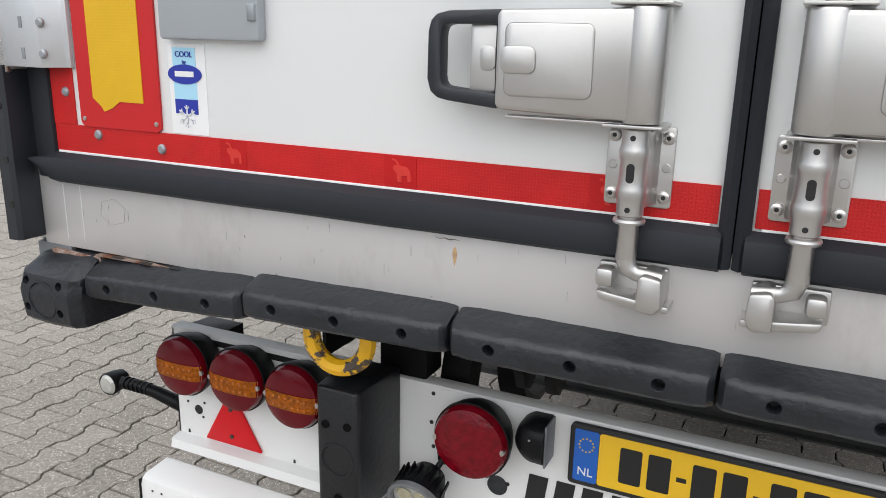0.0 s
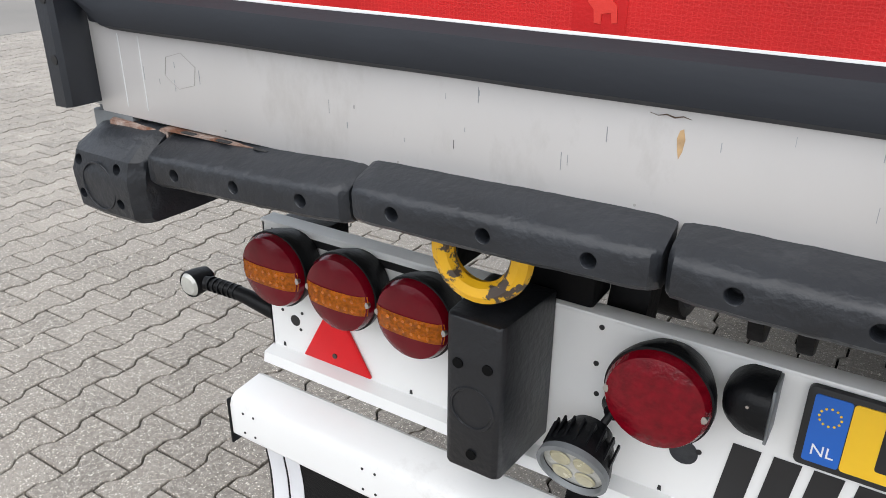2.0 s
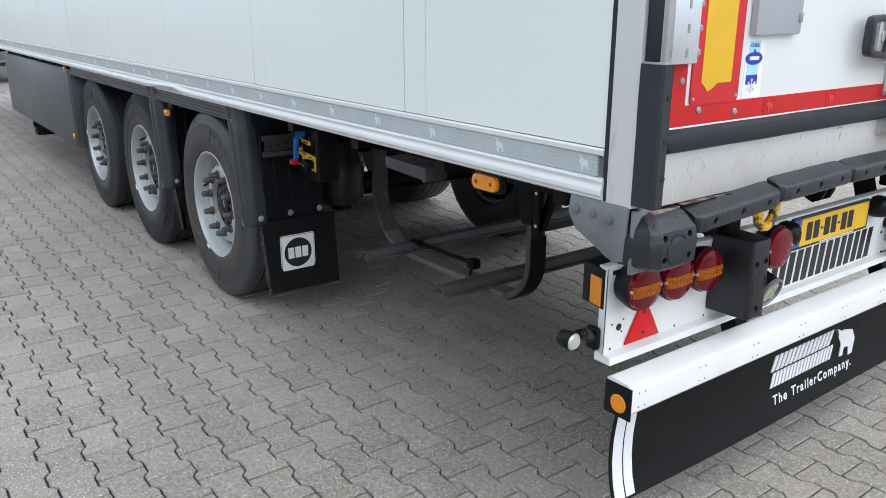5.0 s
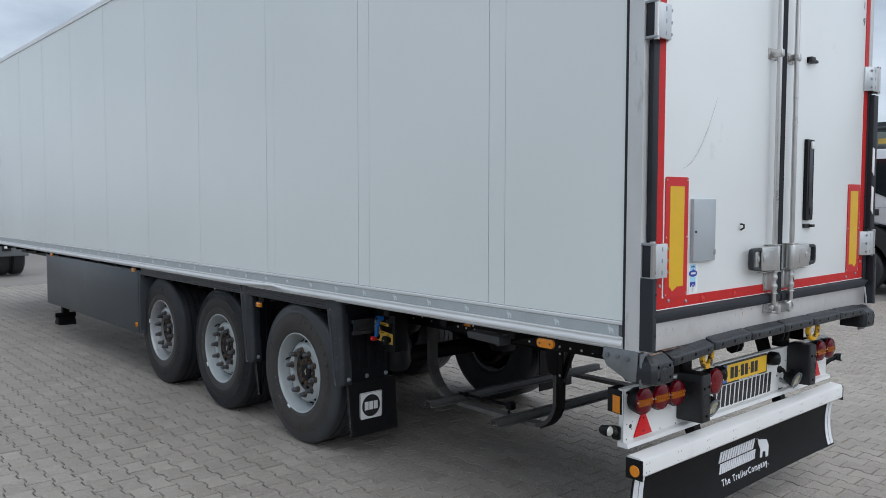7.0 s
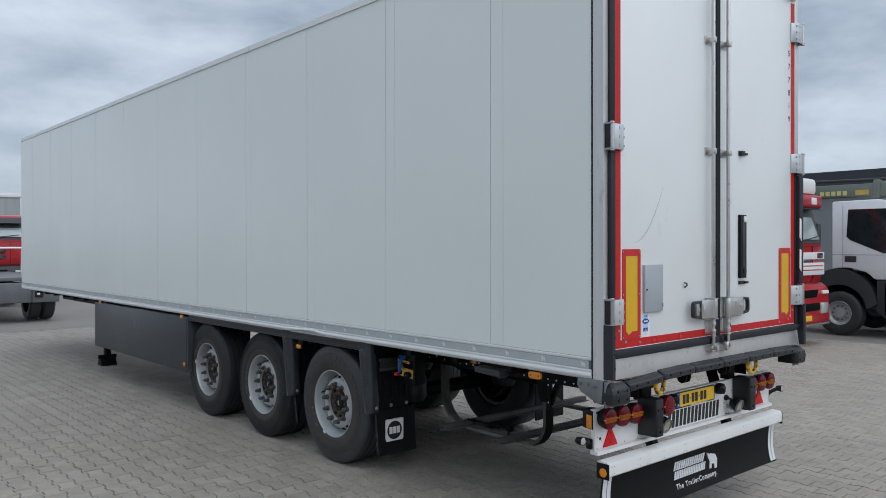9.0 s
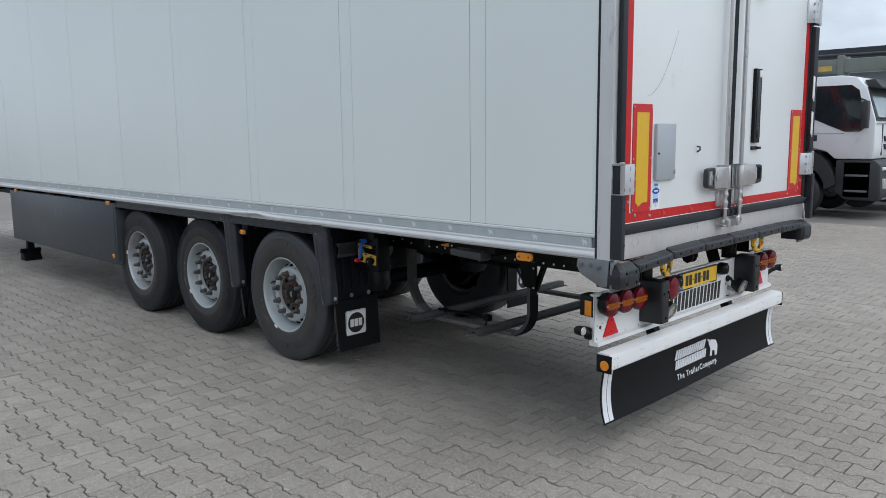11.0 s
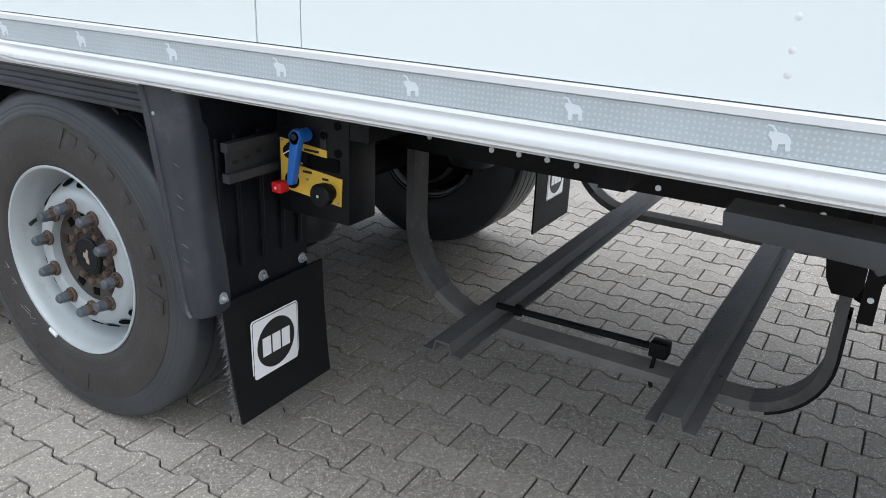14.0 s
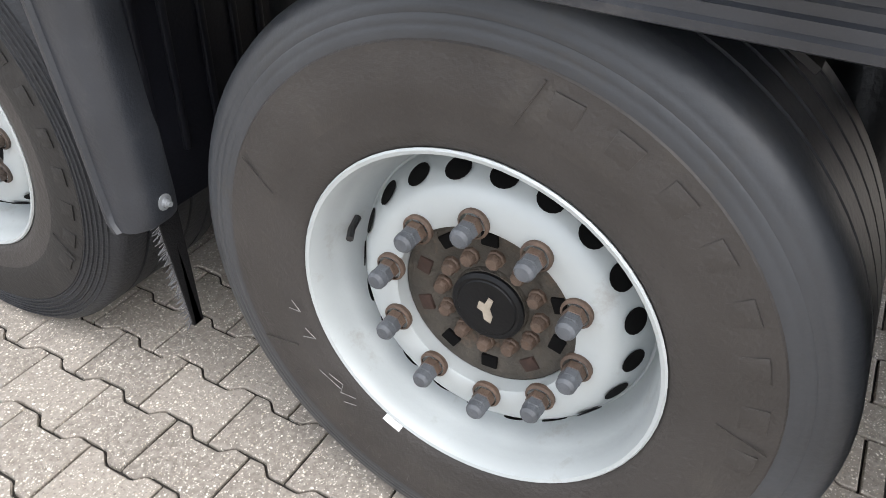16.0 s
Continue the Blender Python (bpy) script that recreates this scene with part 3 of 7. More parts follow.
stain = prism([(-0.3850, 1.258), (-0.3815, 1.260), (-0.3790, 1.250), (-0.3805, 1.238), (-0.3835, 1.230), (-0.3855, 1.240), (-0.3870, 1.250)], "xz", -0.0005, 0.001)
part("rust_run", stain, material("rust_run", (0.50, 0.33, 0.17), 0.8, 0, 0.3, 60, 0.2, 120), sill, "small orange rust run")
part("dent_edge", tube([(-0.415 + 0.008 * k, -0.002, 1.272 - 0.002 * (k % 2)) for k in range(6)], [0.0002, 0.0004, 0.0007, 0.0009, 0.0006, 0.0002], 6), rust, sill)
ring = [(-1.078 + 0.034 * math.cos(radians(a)), -0.0004, 1.232 + 0.026 * math.sin(radians(a))) for a in range(20, 381, 60)]
part("hexagon_trace", tube(ring, 0.0005, 5), scratch_grey, sill, "faint hexagonal trace of a removed label")
for k in range(9):
    x, z = -1.0 + 0.26 * k, 1.16 + 0.008 * (k % 3)
    part("dark_speck", disc((x + 0.03 * (k % 4), -0.0004, z), 0.0016, 0.0008, "y", 8), scratch_grey, sill)
for x in (-1.205, -1.16):
    part("white_run", box(x, x + 0.0016, -0.0006, 0.001, 1.165, 1.272), alu_rail, sill)


# ---- doors ----
def rounded(x0, x1, z0, z1, r, n=5):
    return (arc(x1 - r, z1 - r, r, 0, 90, n) + arc(x0 + r, z1 - r, r, 90, 180, n) + arc(x0 + r, z0 + r, r, 180, 270, n) + arc(x1 - r, z0 + r, r, 270, 360, n))


def door(s):
    d = part("rear_door", sided(box(-1.207, -0.018, 0.0, 0.085, 1.325, TOP - 0.09, 0.004), s), door_white, trailer, "white insulated rear door")
    part("centre_seal", sided(prism([(-0.019, 0.01), (-0.019, -0.012), (-0.010, -0.020), (-0.001, -0.012), (-0.001, 0.03), (-0.019, 0.03)], "xy", 1.285, TOP - 0.09), s), seal_rubber, d, "black centre gasket")
    prof = [(0.002, 1.334), (-0.006, 1.336), (-0.022, 1.326), (-0.028, 1.305), (-0.022, 1.286), (-0.006, 1.278), (0.002, 1.280)]
    seal = prism(prof, "yz", -1.258, -0.014)
    bmesh.ops.subdivide_edges(seal, edges=[e for e in seal.edges if abs(e.verts[0].co.x - e.verts[1].co.x) > 0.5], cuts=24)
    for v in seal.verts:
        if v.co.x < -1.22:
            v.co.z += (1.322 - v.co.z) * min(1.0, (-1.22 - v.co.x) / 0.04)
        v.co.z += 0.003 * noise.noise(Vector((v.co.x * 4, 0, 1)))
        v.co.y += 0.003 * noise.noise(Vector((v.co.x * 6, 3, 1)))
    part("bottom_seal", sided(seal, s), seal_rubber, d, "thick black rubber bottom seal")
    part("side_seal", sided(box(-1.256, -1.203, -0.010, 0.03, 1.284, 2.56, 0.006), s), seal_rubber, d)
    part("side_seal", sided(box(-1.256, -1.203, -0.006, 0.03, 2.562, TOP - 0.10, 0.004), s), seal_rubber if s < 0 else alu, d)
    part("sealant_line", sided(box(-1.2, -0.03, -0.004, 0.0, 1.334, 1.339, 0.001), s), white_film, d)
    part("red_tape", sided(box(-1.202, -0.022, -0.0022, 0.0, 1.339, 1.388), s), red_tape, d, "red reflective tape along the door's foot")
    part("red_tape", sided(box(-1.202, -1.146, -0.0030, 0.0, 1.3885, TOP - 0.12), s), red_tape, d)
    # pale squares of the tape's repeating mark
    if s < 0:
        for i in range(3):
            x = -0.787 + 0.313 * i
            m = [(.030, -.018), (.021, -.019), (.019, -.006), (.004, -.008), (.004, -.021), (-.007, -.020), (-.009, -.003), (-.019, .006), (-.017, .014),
                 (-.007, .014), (-.013, .022), (-.022, .024), (-.022, .027), (-.010, .025), (-.001, .014), (.018, .012), (.028, .003)]
            part("dark_square", box(x - 0.027, x + 0.027, -0.0028, -0.0020, 1.340, 1.387), tape_dark, d)
            part("tape_mark", prism([(x + a * 0.62, 1.363 + b * 0.72) for a, b in m], "xz", -0.0036, -0.0026), tape_light, d)
    for x, z in ((-1.092, 1.374), (-0.942, 1.360), (-1.165, 1.447)):
        part("rivet", sided(lathe([(0.009, 0.0), (0.0085, -0.003), (0.006, -0.0055), (0, -0.0065)], (x, -0.002, z), "y", 18), s), galv, d)
    b = part("rear_marker_board", sided(prism(rounded(-1.130, -0.938, 1.388, 1.948, 0.012), "xz", -0.005, -0.0005), s), red_board, d, "red-bordered yellow marker board with torn lower edge")
    torn = [(-1.094, 1.905), (-0.974, 1.905), (-0.974, 1.436), (-1.03, 1.436), (-1.048, 1.424), (-1.068, 1.417), (-1.075, 1.426), (-1.094, 1.440)]
    part("yellow_field", sided(prism(torn, "xz", -0.0062, -0.005), s), yellow_board, b)
    for x in (-1.120, -0.948):
        for z in (1.402, 1.668, 1.934):
            part("screw", sided(lathe([(0.0045, 0), (0.004, -0.002), (0, -0.003)], (x, -0.005, z), "y", 12), s), chrome, b)
    # hinges
    for z0, z1 in ((1.484, 1.650), (2.545, 2.711), (3.60, 3.766)):
        h = part("door_hinge", sided(prism([(-1.268, -0.030), (-1.268, -0.044), (-1.17, -0.044), (-1.146, -0.012), (-1.136, -0.010), (-1.136, -0.001), (-1.156, -0.001), (-1.18, -0.032)], "xy", z0 + 0.006, z1 - 0.006, 0.002), s), galv_light, d, "pale grey pressed steel hinge")
        part("hinge_pin", sided(disc((-1.277, -0.038, (z0 + z1) / 2), 0.0135, z1 - z0 + 0.012, "z", 18, 0.002), s), chrome, h)
        for z in (z0, z1 - 0.012):
            part("hinge_lug", sided(prism([(-1.296, 0.03), (-1.296, -0.032), (-1.288, -0.050), (-1.270, -0.052), (-1.262, -0.030), (-1.266, 0.03)], "xy", z, z + 0.012, 0.002), s), galv, h)
        part("hinge_leaf", sided(box(-1.290, -1.284, -0.040, 0.008, z0 + 0.012, z1 - 0.012, 0.002), s), seal_rubber, h)
        for z in (z0 + 0.03, (z0 + z1) / 2, z1 - 0.03):
            part("hinge_bolt", sided(disc((-1.166, -0.040, z), 0.0085, 0.010, "y", 16, 0.003), s), galv, h)
            part("hinge_slot", sided(box(-1.215, -1.207, -0.0452, -0.0438, z - 0.010, z + 0.010), s), galv, h)
    # locking rod, guides and catch
    rx = -0.124 if s < 0 else -0.078
    rod = part("locking_rod", sided(tube([(rx, -0.042, 1.29), (rx, -0.042, 2.4), (rx, -0.042, TOP - 0.12)], 0.0135, 16), s), chrome, d, "polished vertical locking rod")
    for z in (2.626, 3.4):
        part("rod_bracket", sided(join(box(rx - 0.045, rx + 0.045, -0.005, 0.0, z - 0.03, z + 0.03, 0.002), box(rx - 0.018, rx + 0.018, -0.062, -0.004, z - 0.02, z + 0.02, 0.006)), s), chrome, rod)
    gp = part("rod_guide", sided(prism(rounded(rx - 0.043, rx + 0.043, 1.352, 1.456, 0.005), "xz", -0.006, -0.001, 0.001), s), satin, d, "stainless rod guide plate")
    bulge = [(0.0145, 1.346), (0.0170, 1.348), (0.0172, 1.364), (0.0186, 1.370), (0.0196, 1.376), (0.0186, 1.382), (0.0172, 1.387), (0.0170, 1.416), (0.0184, 1.420), (0.0194, 1.426), (0.0186, 1.431), (0.0172, 1.436), (0.0170, 1.454), (0.0145, 1.456)]
    part("guide_tube", sided(lathe(bulge, (rx, -0.042, 0), "z", 24), s), satin, gp)
    part("guide_bridge", sided(prism([(rx - 0.026, -0.005), (rx - 0.019, -0.014), (rx - 0.0165, -0.040), (rx + 0.0165, -0.040), (rx + 0.019, -0.014), (rx + 0.026, -0.005)], "xy", 1.356, 1.452, 0.002), s), satin, gp)
    for dx in (-0.034, 0.034):
        for z in (1.366, 1.442):
            sc = part("guide_screw", sided(lathe([(0.0085, 0), (0.0080, -0.0035), (0.0050, -0.0050), (0.0040, -0.0050), (0.0036, -0.0030), (0, -0.0030)], (rx + dx, -0.006, z), "y", 16), s), chrome, gp)
            part("screw_socket", sided(disc((rx + dx, -0.0092, z), 0.0030, 0.0006, "y", 6), s), ink, sc)
        part("plate_dimple", sided(lathe([(0.006, 0), (0.005, -0.0008), (0, -0.001)], (rx + dx, -0.006, 1.404), "y", 14), s), satin, gp)
    part("slot", sided(prism(rounded(rx - 0.005, rx + 0.005, 1.390, 1.414, 0.0048), "xz", -0.0600, -0.0588), s), ink, gp)
    for z in (1.356, 1.445):
        part("slot", sided(disc((rx, -0.0592, z), 0.0035, 0.001, "y", 12), s), ink, gp)
    part("collar", sided(lathe([(0.014, 1.336), (0.0195, 1.337), (0.0205, 1.340), (0.0195, 1.343), (0.014, 1.344)], (rx, -0.042, 0), "z", 24), s), satin, rod)
    cam_shoe = join(tube([(rx, -0.042, 1.292), (rx + 0.004, -0.042, 1.277), (rx + 0.016, -0.042, 1.271), (rx + 0.048, -0.042, 1.269)], [0.0135, 0.012, 0.0095, 0.0085], 12), box(rx - 0.036, rx - 0.012, -0.054, -0.026, 1.250, 1.276, 0.007))
    part("rod_cam", sided(cam_shoe, s), satin, rod)
    keeper = join(prism([(rx - 0.034, 1.246), (rx - 0.030, 1.233), (rx + 0.020, 1.226), (rx + 0.050, 1.228), (rx + 0.052, 1.240), (rx + 0.030, 1.238), (rx - 0.02, 1.244)], "xz", -0.052, 0.001, 0.003),
                  prism([(rx + 0.020, 1.226), (rx + 0.044, 1.224), (rx + 0.052, 1.236), (rx + 0.050, 1.272), (rx + 0.026, 1.276), (rx + 0.020, 1.270)], "xz", -0.062, 0.001, 0.005), box(rx - 0.040, rx + 0.05, -0.012, 0.001, 1.230, 1.274, 0.003),
                  box(rx + 0.040, rx + 0.058, -0.040, 0.001, 1.222, 1.232, 0.003))
    part("keeper", sided(keeper, s), satin, sill, "cast stainless rod keeper")
    # lever case with its dark grip
    hx = rx + 0.024
    body = [(hx - 0.205, 1.476), (hx - 0.200, 1.470), (hx - 0.012, 1.464), (hx - 0.004, 1.468), (hx - 0.004, 1.592), (hx - 0.012, 1.597), (hx - 0.200, 1.594), (hx - 0.205, 1.588)]
    case = part("handle_case", sided(prism(body, "xz", -0.064, -0.022, 0.005), s), satin, d, "satin stainless door lever with a dark plastic grip")
    part("raised_field", sided(prism(rounded(hx - 0.192, hx - 0.078, 1.488, 1.578, 0.010), "xz", -0.0660, -0.0635, 0.002), s), satin, case)
    part("pressed_tab", sided(prism(rounded(hx - 0.197, hx - 0.150, 1.516, 1.550, 0.010), "xz", -0.0690, -0.0655, 0.002), s), satin, case)
    part("case_tube", sided(lathe([(0.016, 1.462), (0.0245, 1.463), (0.0262, 1.467), (0.0262, 1.594), (0.0245, 1.598), (0.016, 1.599)], (rx + 0.004, -0.042, 0), "z", 32), s), satin, case)
    for z in (1.457, 1.600):
        part("case_plate", sided(box(hx - 0.062, hx + 0.010, -0.066, -0.0, z, z + 0.004, 0.001), s), satin, case)
    part("fold_edge", sided(box(hx - 0.195, hx - 0.03, -0.050, -0.026, 1.458, 1.462, 0.001), s), chrome, case)
    g0, g1 = hx - 0.303, hx - 0.202
    outer = [(g1, 1.594), (g0 + 0.030, 1.592), (g0 + 0.012, 1.588), (g0 + 0.004, 1.580), (g0, 1.566), (g0 - 0.001, 1.505), (g0 + 0.004, 1.488), (g0 + 0.014, 1.480), (g0 + 0.030, 1.477), (g1, 1.470)]
    inner = [(g1, 1.576), (g0 + 0.030, 1.575), (g0 + 0.024, 1.573), (g0 + 0.021, 1.570), (g0 + 0.019, 1.562), (g0 + 0.019, 1.507), (g0 + 0.021, 1.500), (g0 + 0.025, 1.496), (g0 + 0.031, 1.495), (g1, 1.489)]
    part("grip", sided(prism(outer + inner[::-1], "xz", -0.060, -0.034, 0.003), s), grip_grey, case, "dark blue-grey plastic grip")
    part("release_flap", sided(prism(rounded(hx - 0.246, hx - 0.207, 1.490, 1.577, 0.006), "xz", -0.050, -0.042, 0.002), s), satin, case)
    part("release_pad", sided(prism(rounded(hx - 0.231, hx - 0.209, 1.518, 1.549, 0.008), "xz", -0.0530, -0.0495, 0.001), s), satin, case)
    part("hinge_spring", sided(tube([(hx - 0.2045, -0.052, 1.482), (hx - 0.2045, -0.052, 1.584)], 0.0045, 10), s), ink, case)
    return d


tape_dark = material("dark_red_print", (0.47, 0.008, 0.009), 0.45, 0, 0.06, 20, 0.1, 300, spec=0.3)
tape_light = material("tape_mark_red", (0.62, 0.035, 0.025), 0.3, 0, 0.05, 20, 0.1, 400)
nut_steel = material("dark_zinc_steel", (0.16, 0.168, 0.178), 0.5, 0.4, 0.15, 12, 0.1, 80)
galv_light = material("pale_zinc", (0.60, 0.62, 0.64), 0.4, 0.5, 0.06, 12, 0.05, 60)
door_near, door_far = door(-1), door(1)

# papers box, sticker and marks on the near door
pb = part("document_box", box(-0.912, -0.710, -0.022, 0.0, 1.545, 1.848, 0.006), box_lid, door_near, "flat grey document box")
part("box_latch", box(-0.728, -0.714, -0.026, -0.004, 1.575, 1.60, 0.002), galv, pb)
part("box_lock", disc((-0.896, -0.023, 1.69), 0.006, 0.006, "y", 14), ink, pb)
st = part("sticker", box(-0.915, -0.836, -0.0014, 0.0, 1.390, 1.538), white_film, door_near, "white and blue maker's sticker")
part("sticker_field", box(-0.905, -0.856, -0.0022, -0.0010, 1.502, 1.532), sticker_sky, st)
part("sticker_field", box(-0.905, -0.856, -0.0022, -0.0010, 1.448, 1.476), sticker_sky, st)
part("sticker_field", box(-0.905, -0.856, -0.0022, -0.0010, 1.424, 1.448), sticker_blue, st)
ov = [(-0.880 + 0.036 * math.cos(a), 1.489 + 0.016 * math.sin(a)) for a in [2 * math.pi * k / 28 for k in range(28)]]
part("oval_mark", prism(ov, "xz", -0.0034, -0.0020), sticker_blue, st)
part("oval_bar", box(-0.900, -0.860, -0.0042, -0.0030, 1.485, 1.494), white_film, st)
words("COOL", -0.880, -0.0030, 1.517, 0.013, sticker_blue, st)
words("by", -0.880, -0.0030, 1.506, 0.009, sticker_blue, st)
flake = []
for k in range(6):
    a = radians(60 * k + 30)
    c, s_ = math.cos(a), math.sin(a)
    flake.append(bar([(-0.880, -0.0029, 1.420), (-0.880 + 0.019 * c, -0.0029, 1.420 + 0.019 * s_)], 0.0024, 0.001, (0, 1, 0)))
    for e in (-40, 40):
        q, p = radians(60 * k + 30 + e), (-0.880 + 0.011 * c, 1.420 + 0.011 * s_)
        flake.append(bar([(p[0], -0.0029, p[1]), (p[0] + 0.007 * math.cos(q), -0.0029, p[1] + 0.007 * math.sin(q))], 0.0018, 0.001, (0, 1, 0)))
part("snow_crystal", join(*flake), white_vinyl, st)
part("scuff_mark", tube([(-0.99 + 0.31 * (k / 12) ** 0.85, -0.0002, 1.99 + 0.36 * (k / 12) ** 1.5) for k in range(13)], [0.001 + 0.003 * math.sin(math.pi * k / 12) for k in range(13)], 6), scuff, door_near, "curved grey scuff mark")
part("tie_loop", tube([(-0.43, -0.004, 1.688), (-0.425, -0.02, 1.70), (-0.43, -0.022, 1.716), (-0.44, -0.006, 1.72)], 0.005, 8), ink, door_near)

# strap pocket and bracket on the far door, fleet number
sp = part("pull_strap", prism(rounded(0.296, 0.384, 1.730, 2.195, 0.006), "xz", -0.022, 0.0, 0.003), plastic, door_far, "black pull strap in a plastic holder")
part("strap_buckle", box(0.335, 0.376, -0.032, -0.02, 2.14, 2.185, 0.008), white_film, sp)
part("strap_foot", box(0.336, 0.376, -0.027, -0.018, 1.76, 1.815, 0.003), ink, sp)
part("strap_web", box(0.318, 0.362, -0.0250, -0.021, 1.80, 2.15, 0.001), guard_plastic, sp)
part("door_stop", join(box(0.300, 0.372, -0.014, 0.0, 1.684, 1.708, 0.002), box(0.36, 0.400, -0.03, 0.0, 1.688, 1.704, 0.002)), ink, door_far)
part("door_stop", join(box(0.300, 0.372, -0.014, 0.0, 2.636, 2.660, 0.002), box(0.300, 0.350, -0.03, 0.0, 2.63, 2.664, 0.002), box(0.372, 0.410, -0.02, 0.0, 2.638, 2.654, 0.002)), ink, door_far)
for k in range(6):
    words("918775"[k], 1.113, -0.0012, 2.963 + 0.105 * k, 0.066, ink, door_far)
part("cable_loop", tube([(1.17, -0.03, 1.28), (1.185, -0.04, 1.22), (1.20, -0.04, 1.16), (1.21, -0.03, 1.18), (1.19, -0.03, 1.28)], 0.0035, 8), galv_light, trailer)

# ---- rear rubber bumper ----
def bore(ob, cutter):
    """Cuts real bolt holes out of a block."""
    me = bpy.data.meshes.new("cutter")
    cutter.to_mesh(me)
    cutter.free()
    tool = new("cutter", me)
    cut = ob.modifiers.new("bore", "BOOLEAN")
    cut.object, cut.operation, cut.solver = tool, "DIFFERENCE", "EXACT"
    bpy.context.view_layer.update()
    done = bpy.data.meshes.new_from_object(ob.evaluated_get(bpy.context.evaluated_depsgraph_get()))
    ob.modifiers.clear()
    ob.data = done
    bpy.data.objects.remove(tool)
    smooth_mesh(done)


def bumper_segment(x0, x1, z0, z1, drop0, drop1, name="bumper_segment"):
    sec = [(0.055, z0 + 0.004), (-0.042, z0), (-0.052, z0 + 0.004), (-0.057, z0 + 0.010), (-0.058, z0 + 0.040), (-0.055, z0 + 0.046), (-0.047, z0 + 0.051), (0.004, z1 - 0.003), (0.014, z1), (0.055, z1 - 0.002)]
    bm = bmesh.new()
    xs = [x0, x0 + 0.008, x0 + 0.03] + [x0 + 0.03 + (x1 - x0 - 0.06) * k / 14 for k in range(1, 14)] + [x1 - 0.03, x1 - 0.008, x1]
    rings = []
    for i, x in enumerate(xs):
        e = {0: 0.86, 1: 0.96, 2: 1.0, len(xs) - 1: 0.86, len(xs) - 2: 0.96}.get(i, 1.0)
        f = (x - x0) / (x1 - x0)
        drop = drop0 + (drop1 - drop0) * f
        ring = []
        for y, z in sec:
            yy = 0.055 - (0.055 - y) * e
            zz = (z0 + z1) / 2 + (z - (z0 + z1) / 2) * (0.85 + 0.15 * e) - drop
            ring.append(bm.verts.new((x, yy, zz)))
        rings.append(ring)
    k = len(sec)
    for a, b in zip(rings, rings[1:]):
        for i in range(k):
            bm.faces.new((a[i], a[(i + 1) % k], b[(i + 1) % k], b[i]))
    bm.faces.new(rings[0][::-1])
    bm.faces.new(rings[-1])
    bmesh.ops.recalc_face_normals(bm, faces=bm.faces[:])
    bmesh.ops.subdivide_edges(bm, edges=bm.edges[:], cuts=1, use_grid_fill=True)
    seg = part(name, dent(dent(bm, 0.0012, 9, x0), 0.0010, 60, x0), rubber, trailer, "scuffed black rubber bumper block")
    bores = []
    for i in range(3):
        f = 0.18 + 0.32 * i
        z = z0 + 0.026 - drop0 - (drop1 - drop0) * f
        bores.append(lathe([(0, -0.070), (0.0095, -0.070), (0.0095, -0.0575), (0.0084, -0.0560), (0.0080, -0.032), (0, -0.032)], (x0 + (x1 - x0) * f, 0, z), "y", 18))
        bores[-1].normal_update()
    for bm in bores:
        bmesh.ops.recalc_face_normals(bm, faces=bm.faces[:])
    bore(seg, join(*bores))


edges = [-1.118, -0.750, -0.372, 0.004, 0.376, 0.752, 1.122]
drops = [(0.034, 0.014), (0.006, 0.000), (0, 0), (0, 0), (0, 0), (0.0, 0.006)]
for (a, b), (d0, d1) in zip(zip(edges, edges[1:]), drops):
    bumper_segment(a + 0.003, b - 0.003, 1.106, 1.176, d0, d1)


def bumper_corner(s, z0, z1):
    sec = [(-1.292, 0.095), (-1.298, 0.02), (-1.290, -0.050), (-1.268, -0.068), (-1.14, -0.070), (-1.126, -0.05), (-1.126, 0.095)]
    bm = bmesh.new()
    h = z1 - z0
    rings = []
    for z, y_in, x_in in ((z0, 0.014, 0.012), (z0 + 0.010, 0.003, 0.003), (z0 + 0.5 * h, 0, 0), (z0 + 0.72 * h, 0.008, 0.006), (z1 - 0.008, 0.045, 0.022), (z1, 0.07, 0.035)):
        rings.append([bm.verts.new((min(x + x_in, -1.126) if x < -1.2 else x, min(y + y_in * (1 if y < 0.05 else 0), 0.095), z)) for x, y in sec])
    k = len(sec)
    for a, b in zip(rings, rings[1:]):
        for i in range(k):
            bm.faces.new((a[i], a[(i + 1) % k], b[(i + 1) % k], b[i]))
    bm.faces.new(rings[0][::-1])
    bm.faces.new(rings[-1])
    bmesh.ops.recalc_face_normals(bm, faces=bm.faces[:])
    bmesh.ops.subdivide_edges(bm, edges=bm.edges[:], cuts=3, use_grid_fill=True)
    c = part("bumper_corner", sided(dent(dent(bm, 0.0022, 12, 3), 0.0016, 60, 1), s), rubber, trailer, "gouged black rubber bumper corner")
    bores = [sided(lathe([(0, -0.085), (0.0085, -0.085), (0.0080, -0.045), (0, -0.045)], (x, 0, z), "y", 16), s) for x in (-1.255, -1.165) for z in (z0 + 0.03, z0 + 0.62 * h)]
    for bm in bores:
        bmesh.ops.recalc_face_normals(bm, faces=bm.faces[:])
    bore(c, join(*bores))
    part("round_boss", sided(lathe([(0.038, 0.001), (0.0375, -0.0008), (0.0355, -0.0008), (0.035, 0.001)], (-1.21, -0.0685, z0 + 0.05), "y", 28), s), rubber, c)


